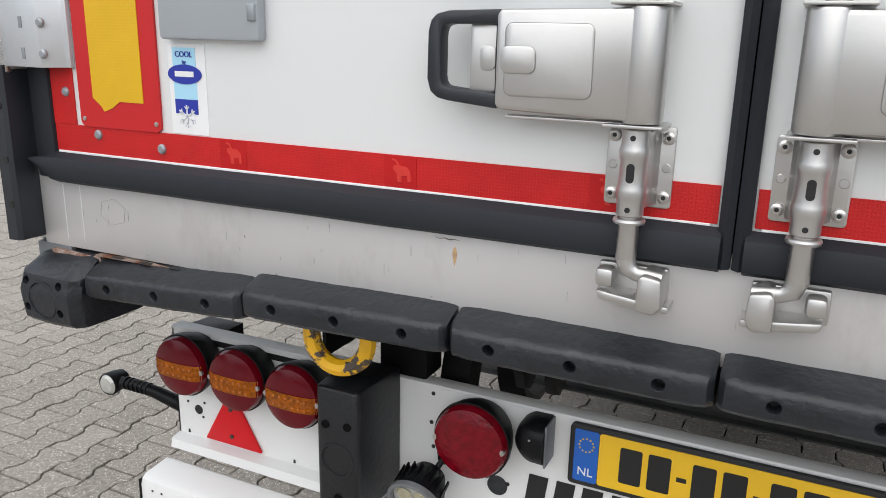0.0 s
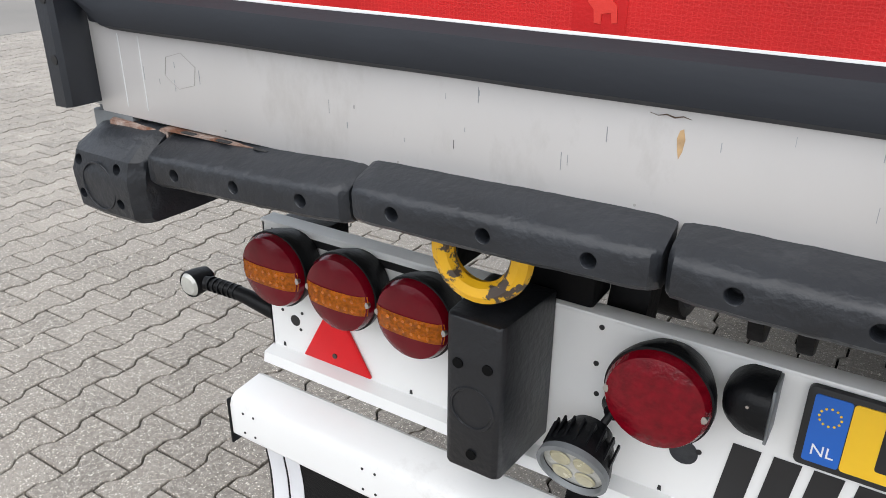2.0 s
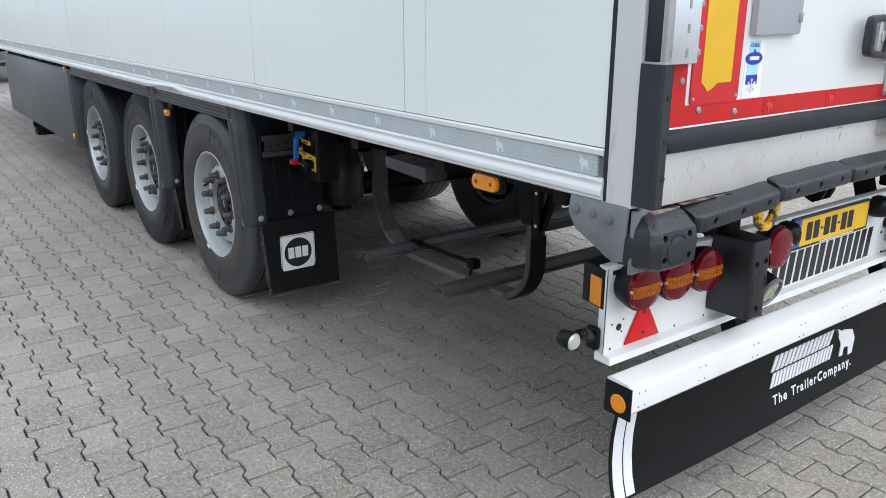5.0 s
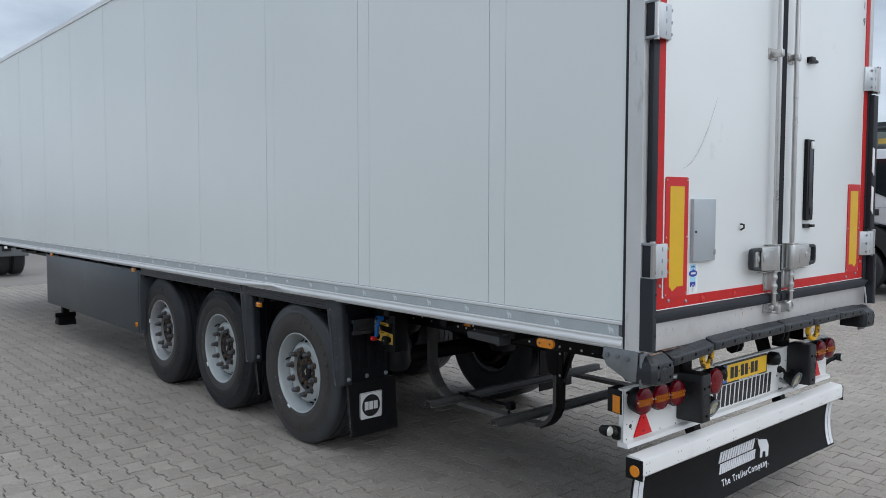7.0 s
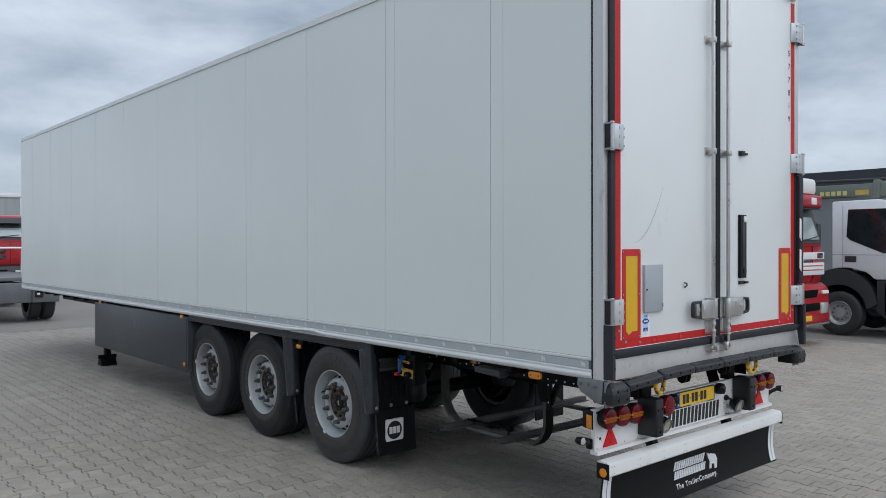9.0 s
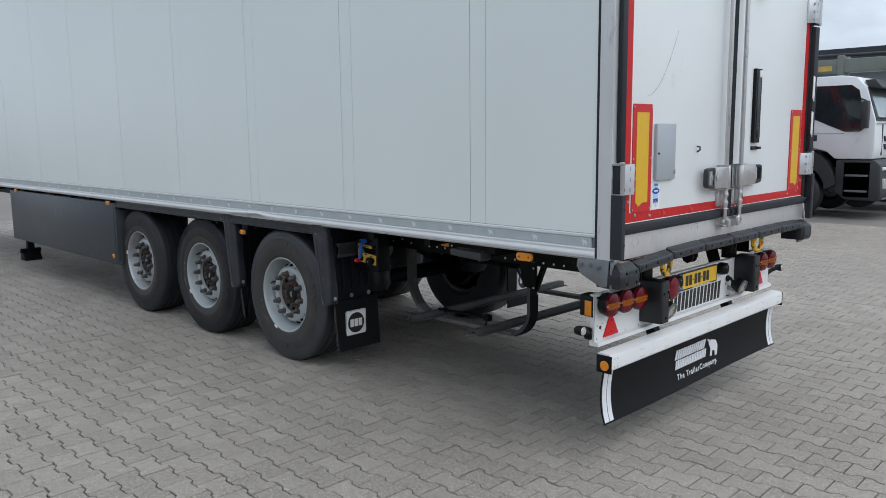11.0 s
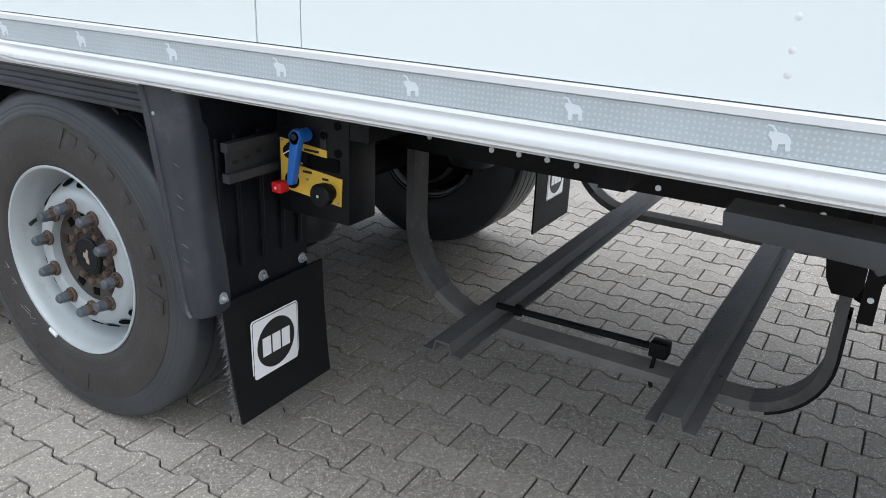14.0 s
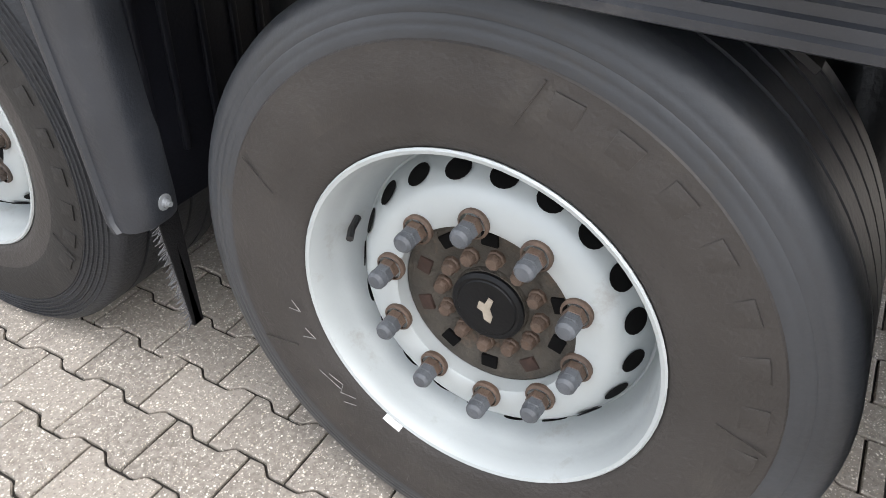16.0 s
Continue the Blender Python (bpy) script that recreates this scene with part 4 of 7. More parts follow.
bumper_corner(-1, 1.008, 1.142)
bumper_corner(1, 1.018, 1.160)
part("bumper_rail", box(-1.12, 1.12, 0.035, 0.10, 1.085, 1.142, 0.004), chassis, trailer)
part("bumper_rail_end", dent(prism([(-1.26, 0.02), (-1.235, -0.012), (-1.16, -0.010), (-1.125, 0.0), (-1.125, 0.06), (-1.26, 0.06)], "xy", 1.128, 1.143, 0.002), 0.005, 34), flaked_rail, trailer, "rusted bent end of the bumper rail")
part("rail_top", prism([(-1.125, -0.010), (-0.90, -0.004), (-0.90, 0.02), (-1.125, 0.02)], "xy", 1.1435, 1.1460), flaked_rail, trailer, "worn grey top of the bumper rail")
for x in (-1.07, -1.00, -0.93):
    part("rail_slot", prism(rounded(x - 0.014, x + 0.014, -0.010, -0.001, 0.004), "xy", 1.1460, 1.1468), ink, trailer)
for x in (-1.215, -1.18, -1.145):
    part("rail_slot", prism(rounded(x - 0.012, x + 0.012, 0.012, 0.024, 0.006), "xy", 1.143, 1.1446), ink, trailer)


def corner_bracket(s):
    pts = [(0.205, 1.158), (0.212, 1.110), (0.186, 1.070), (0.060, 1.012), (0.026, 1.018), (0.015, 1.158)]
    b = part("corner_bracket", sided(join(prism(pts, "yz", -1.300, -1.292, 0.002), box(-1.294, -1.20, 0.0, 0.012, 0.99, 1.15, 0.002)), s), corner_galv, trailer, "grey galvanised corner bracket with three bolts")
    for y, z in ((0.182, 1.122), (0.125, 1.122), (0.071, 1.116)):
        part("bracket_bolt", sided(lathe([(0.0130, 0), (0.0128, -0.0015), (0.0105, -0.0018), (0.0100, -0.006), (0.008, -0.0068), (0, -0.0070)], (-1.300, y, z), "x", 18), s), nut_steel, b)


both_sides(corner_bracket)


def tow_hook(s):
    ring = [(-0.626 + 0.054 * math.cos(radians(a)), 0.060 + 0.006 * math.cos(radians(a)), 1.050 + 0.058 * math.sin(radians(a))) for a in range(-215, 36, 10)]
    hk = part("tow_hook", sided(tube(ring, 0.0155, 8), s), hook_yellow, trailer, "yellow tow hook with flaking paint")
    part("hook_stem", sided(box(-0.592, -0.566, 0.045, 0.12, 1.06, 1.115, 0.008), s), hook_yellow, hk)


both_sides(tow_hook)

# ---- lamp panel ----
RISE[0] = 0.011
PX0, PX1, PY = -1.152, 1.175, 0.195
panel = part("lamp_panel", join(box(PX0, PX1, PY, PY + 0.004, 0.656, 0.916), box(PX0, PX1, PY - 0.004, PY + 0.030, 0.914, 0.920, 0.001),
                                prism([(PY, 0.660), (PY - 0.026, 0.654), (PY - 0.030, 0.634), (PY + 0.03, 0.634), (PY + 0.03, 0.660)], "yz", PX0, PX1),
                                prism([(PX0, PY), (PX0 + 0.006, PY + 0.028), (PX0 + 0.010, PY + 0.028), (PX0 + 0.004, PY)], "xy", 0.64, 0.916), box(PX1 - 0.004, PX1, PY, PY + 0.06, 0.64, 0.916)),
             white_paint, trailer, "white sheet metal lamp panel")
for k in range(15):
    x = PX0 + 0.03 + 0.145 * k
    part("drip_hole", prism([(x - 0.003, 0.664), (x + 0.003, 0.664), (x + 0.002, 0.672), (x - 0.002, 0.672)], "xz", PY - 0.0012, PY), ink, panel)
for x, z, r in ((-1.09, 0.728, 0.011), (-1.12, 0.742, 0.003), (-1.072, 0.748, 0.003), (-1.078, 0.712, 0.003), (-0.372, 0.744, 0.020), (-0.352, 0.752, 0.004), (-0.505, 0.79, 0.004), (-0.507, 0.90, 0.004), (-0.51, 0.84, 0.004), (0.55, 0.76, 0.016), (0.47, 0.78, 0.010), (0.45, 0.75, 0.006), (0.56, 0.83, 0.004)):
    part("punched_hole", disc((x, PY - 0.0005, z), r, 0.0015, "y", 18), ink if r < 0.018 else rubber, panel)
part("panel_slot", box(-1.13, -0.80, PY - 0.001, PY, 0.892, 0.905), ink, panel)


def round_lamp(x, z, r, red_only=False):
    lamp = part("tail_lamp", lathe([(r * 0.55, PY), (r * 0.84, PY - 0.0030), (r * 0.97, PY - 0.0270), (r * 1.04, PY - 0.0480), (r * 1.04, PY - 0.0580), (r * 0.9, PY - 0.0600)], (x, 0, z), "y", 40), plastic, trailer,
                "round red stop lamp" if red_only else "round red and amber combination tail lamp")
    dome = [(r * 1.0, PY - 0.0580), (r * 0.985, PY - 0.0660), (r * 0.93, PY - 0.0730), (r * 0.7, PY - 0.0790), (r * 0.35, PY - 0.0820), (0, PY - 0.0830)]
    part("red_lens", lathe(dome, (x, 0, z), "y", 40), lens_bright if red_only else lens_red, lamp)
    if not red_only:
        band = bmesh.new()
        grid = []
        for i in range(17):
            row = []
            for j in range(5):
                zz = -0.30 + 0.52 * j / 4
                half = math.sqrt(max(1 - zz * zz, 0)) * 0.955
                xx = -half + 2 * half * i / 16
                d = math.hypot(xx, zz)
                yy = np.interp(d, [0, 0.35, 0.7, 0.93, 0.985], [PY - 0.0845, PY - 0.0835, PY - 0.0805, PY - 0.0745, PY - 0.0675])
                row.append(band.verts.new((x + xx * r, yy, z + zz * r)))
            grid.append(row)
        for i in range(16):
            for j in range(4):
                band.faces.new((grid[i][j], grid[i + 1][j], grid[i + 1][j + 1], grid[i][j + 1]))
        bmesh.ops.solidify(band, geom=band.faces[:], thickness=0.001)
        part("amber_band", band, lens_amber, lamp)
        leds = [lathe([(0.0032, -0.0830), (0.0022, -0.0848), (0, -0.0852)], (x + dx * r, PY, z + dz * r), "y", 8) for dx in (-0.5, -0.28, -0.06, 0.16, 0.38, 0.6) for dz in (-0.18, 0.08)]
        tagged(part("led_strip", join(*leds), lens_led, lamp), kind="stuff")
    for dx in (-0.9, 0.9):
        part("lens_screw", lathe([(0.006, -0.0680), (0.0055, -0.0740), (0, -0.0750)], (x + dx * r, PY, z), "y", 12), chrome, lamp)


lens_led = material("amber_led", (0.62, 0.17, 0.005), 0.35, 0, 0.2, 40, 0, 90)
for x, z in ((-1.070, 0.862), (-0.925, 0.860), (-0.783, 0.856)):
    round_lamp(x, z, 0.0665)
    round_lamp(-x, 0.856, 0.0665)
round_lamp(-0.404, 0.856, 0.070, True)


def triangle(s):
    t = part("triangle_reflector", sided(prism([(-1.068, 0.667), (-0.913, 0.667), (-0.991, 0.803)], "xz", PY - 0.009, PY - 0.001, 0.003), s), reflector_red, panel, "red triangular reflector")
    for z in (0.69, 0.755):
        part("reflector_screw", sided(disc((-0.991, PY - 0.010, z), 0.005, 0.003, "y", 10), s), hub_rust, t)


both_sides(triangle)


buffer_rubber = material("buffer_rubber", (0.0085, 0.0095, 0.0120), 0.42, 0, 0.2, 9, 0.15, 90, dirt=(0.022, 0.023, 0.025), dirt_amount=0.12)


def buffer_block(s):
    b = part("rubber_buffer", sided(prism([(-0.684, PY), (-0.676, 0.060), (-0.669, 0.052), (-0.593, 0.052), (-0.586, 0.060), (-0.576, PY)], "xy", 0.690, 0.940, 0.006), s), buffer_rubber, trailer, "tall black rubber buffer block")
    for x, z in ((-0.654, 0.868), (-0.608, 0.872), (-0.630, 0.722)):
        part("buffer_bolt", sided(disc((x, 0.0515, z), 0.008, 0.003, "y", 14), s), hole_shade, b)
    part("round_boss", sided(lathe([(0.036, 0), (0.035, -0.002), (0.031, -0.002), (0.030, 0)], (-0.631, 0.052, 0.800), "y", 28), s), buffer_rubber, b)


both_sides(buffer_block)


def work_lamp(s):
    c = Vector((-0.492, 0.105, 0.738))
    tilt = Matrix.Translation(c) @ Matrix.Rotation(radians(20), 4, "X")

    def put(bm):
        bm.transform(tilt)
        return sided(bm, s)

    o = (0, 0, 0)
    lamp = part("work_lamp", put(lathe([(0.018, 0.060), (0.030, 0.055), (0.042, 0.030), (0.050, 0.0), (0.0515, -0.012), (0.049, -0.016), (0.044, -0.012)], o, "y", 36)), plastic, trailer, "round work lamp with cooling fins")
    part("bezel", put(lathe([(0.0515, -0.010), (0.0525, -0.020), (0.046, -0.022), (0.044, -0.014)], o, "y", 36)), corner_galv, lamp)
    part("clear_lens", put(lathe([(0.045, -0.012), (0.03, -0.014), (0, -0.015)], o, "y", 32)), lens_clear, lamp)
    for dx, dz in ((-0.017, 0.017), (0.017, 0.017), (-0.017, -0.017), (0.017, -0.017)):
        part("led_cup", put(lathe([(0.0155, -0.0155), (0.013, -0.0175), (0.006, -0.0178), (0, -0.0172)], (dx, 0, dz), "y", 18)), cup_yellow, lamp)
    for k in range(9):
        a = radians(18 + 18 * k)
        part("fin", put(box(0.050 * math.cos(a) - 0.0015, 0.050 * math.cos(a) + 0.0015, -0.002, 0.036, 0.030 * math.sin(a), 0.0495 * math.sin(a) + 0.001)), plastic, lamp)
    part("lamp_bracket", put(join(box(-0.008, 0.008, 0.03, 0.10, -0.058, -0.035, 0.003), box(-0.03, 0.03, 0.088, 0.096, -0.06, -0.02, 0.002))), galv, lamp)
    part("cable_plug", sided(join(lathe([(0.020, PY), (0.022, PY - 0.012), (0.014, PY - 0.02), (0.012, PY - 0.03), (0, PY - 0.03)], (-0.470, 0, 0.788), "y", 18), tube([(-0.470, PY - 0.025, 0.788), (-0.476, PY - 0.04, 0.775), (-0.488, PY - 0.03, 0.75)], 0.006, 8)), s), plastic, lamp)


cup_yellow = material("yellowed_led_cup", (0.46, 0.43, 0.29), 0.25, 0.2, 0.1, 60, 0.1, 120, coat=0.6)
both_sides(work_lamp)

# number plate and its lights
def half_dome(x, z):
    """A half-round housing with one flat side, closing towards the rear."""
    bm = bmesh.new()
    rings = []
    for y, f in ((PY, 1.0), (PY - 0.022, 1.0), (PY - 0.040, 0.94), (PY - 0.052, 0.80), (PY - 0.059, 0.56), (PY - 0.062, 0.25)):
        rings.append([bm.verts.new((x + 0.020 - (0.020 + 0.040 * math.sin(radians(a))) * f if 0 < a < 180 else x + 0.020, y, z + 0.041 * math.cos(radians(a)) * f)) for a in range(0, 181, 12)])
    k = len(rings[0])
    for a, b in zip(rings, rings[1:]):
        for i in range(k):
            bm.faces.new((a[i], a[(i + 1) % k], b[(i + 1) % k], b[i]))
    bm.faces.new(rings[-1])
    bm.faces.new(rings[0][::-1])
    bmesh.ops.recalc_face_normals(bm, faces=bm.faces[:])
    return bm


pl = part("number_plate", prism(rounded(-0.238, 0.292, 0.797, 0.912, 0.008), "xz", PY - 0.012, PY - 0.002, 0.001), ink, panel, "yellow number plate with a blue band in a black holder")
part("yellow_field", prism(rounded(-0.186, 0.280, 0.806, 0.904, 0.005), "xz", PY - 0.0135, PY - 0.012), plate_yellow, pl)
part("blue_band", prism(rounded(-0.229, -0.187, 0.806, 0.904, 0.004), "xz", PY - 0.0135, PY - 0.012), plate_blue, pl)
stars = [disc((-0.208 + 0.0125 * math.cos(radians(30 * k)), PY - 0.0139, 0.876 + 0.0125 * math.sin(radians(30 * k))), 0.0017, 0.0006, "y", 6) for k in range(12)]
part("ring_of_dots", join(*stars), plate_yellow, pl)
words("NL", -0.208, PY - 0.0138, 0.818, 0.022, white_film, pl)
x = -0.150
for w in (0.045, 0.045, 0.022, 0.045, 0.045, 0.022, 0.045, 0.045):
    if w > 0.03:
        part("plate_bar", prism(rounded(x, x + w - 0.008, 0.822, 0.888, 0.004), "xz", PY - 0.0142, PY - 0.0132), ink, pl)
    else:
        part("plate_bar", box(x, x + w - 0.006, PY - 0.0142, PY - 0.0132, 0.850, 0.858), ink, pl)
    x += w + 0.002
part("holder_bar", box(-0.05, 0.19, PY - 0.0128, PY - 0.0118, 0.7995, 0.8035), white_film, pl)
for x in (-0.292, 0.345):
    p = part("plate_lamp", half_dome(x, 0.873), plastic, trailer, "black half-round number plate lamp")
    part("lamp_window", box(x + 0.020, x + 0.024, PY - 0.052, PY - 0.002, 0.834, 0.912, 0.001), corner_galv, p)
    part("lamp_screw", lathe([(0.0025, 0), (0.002, -0.0015), (0, -0.002)], (x - 0.004, PY - 0.060, 0.886), "y", 10), chrome, p)


def mark_row(x0, x1, z0, z1, n, mat, parent, y0, y1, slant=0.16):
    """A maker's wordmark as a row of plain slanted bars."""
    pitch = (x1 - x0) / n
    h = z1 - z0
    for i in range(n):
        a, b = x0 + i * pitch, x0 + (i + 0.86) * pitch
        def q(u, v):
            return (a + (b - a) * u + slant * h * v, z0 + h * v)
        for u0, u1 in ((0.0, 0.42), (0.60, 1.0)):
            part("mark_bar", prism([q(u0, 0), q(u1, 0), q(u1, 1), q(u0, 1)], "xz", y0, y1), mat, parent)


mark_row(-0.325, 0.375, 0.668, 0.786, 7, ink, panel, PY - 0.0016, PY - 0.0006, 0.12)

# stalk marker lamps and side reflector boxes
def marker(s):
    end = part("stalk_marker_lamp", sided(tube([(-1.150, 0.232, 0.700), (-1.180, 0.222, 0.712), (-1.220, 0.200, 0.738), (-1.260, 0.182, 0.756), (-1.295, 0.168, 0.760)], [0.018, 0.017, 0.015, 0.0125, 0.014], 12), s), plastic, trailer, "marker lamp on a ribbed rubber stalk")
    part("lamp_head", sided(lathe([(0.012, 0.034), (0.021, 0.030), (0.025, 0.012), (0.027, -0.013), (0.025, -0.017)], (-1.318, 0.165, 0.757), "y", 24), s), plastic, end)
    part("white_lens", sided(lathe([(0.0240, -0.015), (0.018, -0.021), (0, -0.023)], (-1.318, 0.165, 0.757), "y", 22), s), lens_clear, end)
    part("red_lens", sided(lathe([(0.016, 0.032), (0.012, 0.038), (0, 0.040)], (-1.318, 0.165, 0.757), "y", 22), s), lens_red, end)
    for k in range(6):
        part("rib", sided(disc((-1.235 - 0.009 * k, 0.192 - 0.004 * k, 0.746 + 0.0028 * k), 0.0152, 0.004, "x", 16), s), plastic, end)
    part("stalk_foot", sided(prism(rounded(0.206, 0.250, 0.668, 0.736, 0.010), "yz", -1.166, -1.150, 0.004), s), plastic, end)
    sb = part("side_reflector_box", sided(prism([(-1.1535, 0.204), (-1.1345, 0.300), (-1.0400, 0.300), (-1.0400, 0.2005), (-1.1400, 0.2005)], "xy", 0.792, 0.909, 0.002), s), plastic, trailer, "black box with an amber side reflector")
    part("amber_reflector", sided(prism([(-1.1545, 0.214), (-1.1434, 0.264), (-1.1395, 0.263), (-1.1505, 0.213)], "xy", 0.797, 0.881, 0.0012), s), amber_plain, sb)


both_sides(marker)

# ---- underrun beam and full-width mudflap ----
beam = part("underrun_beam", prism([(0.082, 0.515), (0.076, 0.523), (0.076, 0.586), (0.080, 0.597), (0.092, 0.605), (0.155, 0.610), (0.165, 0.604), (0.165, 0.515)], "yz", -1.158, 1.158), white_paint, trailer, "white painted underrun beam")
for x in np.arange(-1.125, 1.13, 0.275):
    for dz in (0.535, 0.578):
        for dx in (0, 0.026):
            part("beam_hole", disc((x + dx, 0.0757, dz), 0.0026, 0.0012, "y", 10), ink, beam)


def beam_end(s):
    e = part("beam_cap", sided(box(-1.162, -1.157, 0.073, 0.168, 0.500, 0.598, 0.001), s), plastic, beam)
    part("amber_disc", sided(lathe([(0.028, 0), (0.026, -0.002), (0, -0.003)], (-1.162, 0.118, 0.540), "x", 26), s), amber_plain, e)


both_sides(beam_end)
flap_prof = [(0.130, 0.530), (0.142, 0.470), (0.150, 0.40), (0.150, 0.33), (0.141, 0.26), (0.122, 0.195)]


def flap_strip(x0, x1, off, thick, n=26, top=0.0, bottom=1.0):
    """A piece of the curved flap between two x, 'off' in front of its face."""
    bm = bmesh.new()
    k = 14
    zs = [0.530 + (0.195 - 0.530) * (top + (bottom - top) * i / k) for i in range(k + 1)]
    pz, py = [p[1] for p in flap_prof][::-1], [p[0] for p in flap_prof][::-1]
    front = [[bm.verts.new((x0 + (x1 - x0) * j / n, float(np.interp(z, pz, py)) - off + 0.006 * math.sin(3 * (x0 + (x1 - x0) * j / n)) * (0.53 - z) / 0.34, z)) for j in range(n + 1)] for z in zs]
    for a, b in zip(front, front[1:]):
        for j in range(n):
            bm.faces.new((a[j], a[j + 1], b[j + 1], b[j]))
    bmesh.ops.recalc_face_normals(bm, faces=bm.faces[:])
    bmesh.ops.solidify(bm, geom=bm.faces[:], thickness=thick)
    return bm


flap = part("rear_mudflap", flap_strip(-1.146, 1.146, 0.0, 0.006), flap_rubber, trailer, "wide black rubber mudflap with white stripes and markings")
for s in (-1, 1):
    for a, b in ((-1.138, -1.097), (-1.091, -1.054)):
        x0, x1 = (a, b) if s < 0 else (-b, -a)
        part("white_stripe", flap_strip(x0, x1, 0.0072, 0.0012, 2, 0.0, 0.965), white_vinyl, flap)


def flap_y(x, z):
    return float(np.interp(z, [p[1] for p in flap_prof][::-1], [p[0] for p in flap_prof][::-1])) + 0.006 * math.sin(3 * x) * (0.53 - z) / 0.34


def lay(ob):
    """Bends a flat mark onto the flap's face."""
    for v in ob.data.vertices:
        v.co.y += flap_y(v.co.x, v.co.z - RISE[0])
    return ob


before = set(bpy.data.objects)
mark_row(-0.336, 0.065, 0.385, 0.446, 7, white_vinyl, flap, -0.0095, -0.0065, 0.22)
mark_row(-0.330, 0.085, 0.322, 0.377, 9, white_vinyl, flap, -0.0095, -0.0065, 0.22)
words("The TrailerCompany.", -0.032, -0.0068, 0.254, 0.050, white_vinyl, flap, "lettering", 0.018, 1.27)
part("mark_shape", prism([(0.112, 0.413), (0.154, 0.424), (0.225, 0.408), (0.257, 0.365), (0.247, 0.305), (0.218, 0.302), (0.216, 0.338), (0.180, 0.343), (0.172, 0.311), (0.147, 0.313), (0.152, 0.365), (0.129, 0.392), (0.101, 0.440), (0.092, 0.435)], "xz", -0.0095, -0.0065), white_vinyl, flap)
for ob in set(bpy.data.objects) - before:
    lay(ob)
part("flap_clamp", box(-0.52, 0.60, 0.15, 0.19, 0.505, 0.535, 0.003), galv, trailer)

RISE[0] = 0.0

# ---- wheels ----
# one rubber in two brightnesses: how brightly each wheel shows is put into colour
tyre_bright = material("brightened_tyre_rubber", (0.037, 0.040, 0.045), 0.42, 0, 0.2, 5, 0.10, 90, dirt=(0.045, 0.043, 0.040), dirt_amount=0.2, dirt_scale=6)
tyre_bright_side = material("brightened_tyre_sidewall", (0.0325, 0.029, 0.027), 0.50, 0, 0.2, 7, 0.25, 110, dirt=(0.048, 0.043, 0.038), dirt_amount=0.22, dirt_scale=8)
tyre_dimmed = material("dimmed_tyre_rubber", (0.022, 0.0235, 0.027), 0.55, 0, 0.2, 5, 0.3, 120, dirt=(0.028, 0.027, 0.026), dirt_amount=0.2, dirt_scale=6, spec=0.35)
tyre_dimmed_side = material("dimmed_tyre_sidewall", (0.018, 0.0172, 0.0168), 0.58, 0, 0.2, 7, 0.25, 110, dirt=(0.032, 0.030, 0.028), dirt_amount=0.22, dirt_scale=8, spec=0.35)
nut_dark = material("dark_greasy_steel", (0.062, 0.046, 0.037), 0.6, 0.1, 0.3, 30, 0.3, 140, dirt=(0.085, 0.058, 0.042), dirt_amount=0.22, dirt_scale=24)
hub_dark = material("dark_hub", (0.042, 0.034, 0.028), 0.7, 0, 0.3, 30, 0.4, 140, dirt=(0.085, 0.060, 0.044), dirt_amount=0.22, dirt_scale=24)
slot_rust = material("dark_red_rust", (0.032, 0.016, 0.011), 0.85, 0, 0.3, 40, 0.2, 120)
nut_orange = material("orange_rusted_steel", (0.086, 0.057, 0.041), 0.7, 0.05, 0.3, 30, 0.3, 140, dirt=(0.10, 0.058, 0.038), dirt_amount=0.25, dirt_scale=24)
hub_olive = material("olive_brown_hub", (0.052, 0.045, 0.036), 0.75, 0, 0.3, 26, 0.4, 140, dirt=(0.115, 0.075, 0.048), dirt_amount=0.2, dirt_scale=18)
HUB_Z, TYRE_R, AXLES = 0.535, 0.536, (3.106, 4.424, 5.740)


panel_worn = material("worn_beige_print", (0.30, 0.26, 0.21), 0.6, 0, 0.2, 60, 0, 90)


chalk = material("faded_chalk", (0.19, 0.185, 0.18), 0.9, 0, 0.4, 90, 0, 90)
CHALK = ((-14, 0.342, -18, 0.330), (-18, 0.330, -17, 0.354), (-24, 0.335, -28, 0.322), (-28, 0.322, -27, 0.349), (-39, 0.360, -47, 0.343), (-41, 0.343, -46, 0.329), (-46, 0.329, -48, 0.350), (-48, 0.350, -52, 0.327), (-54, 0.341, -51, 0.362))


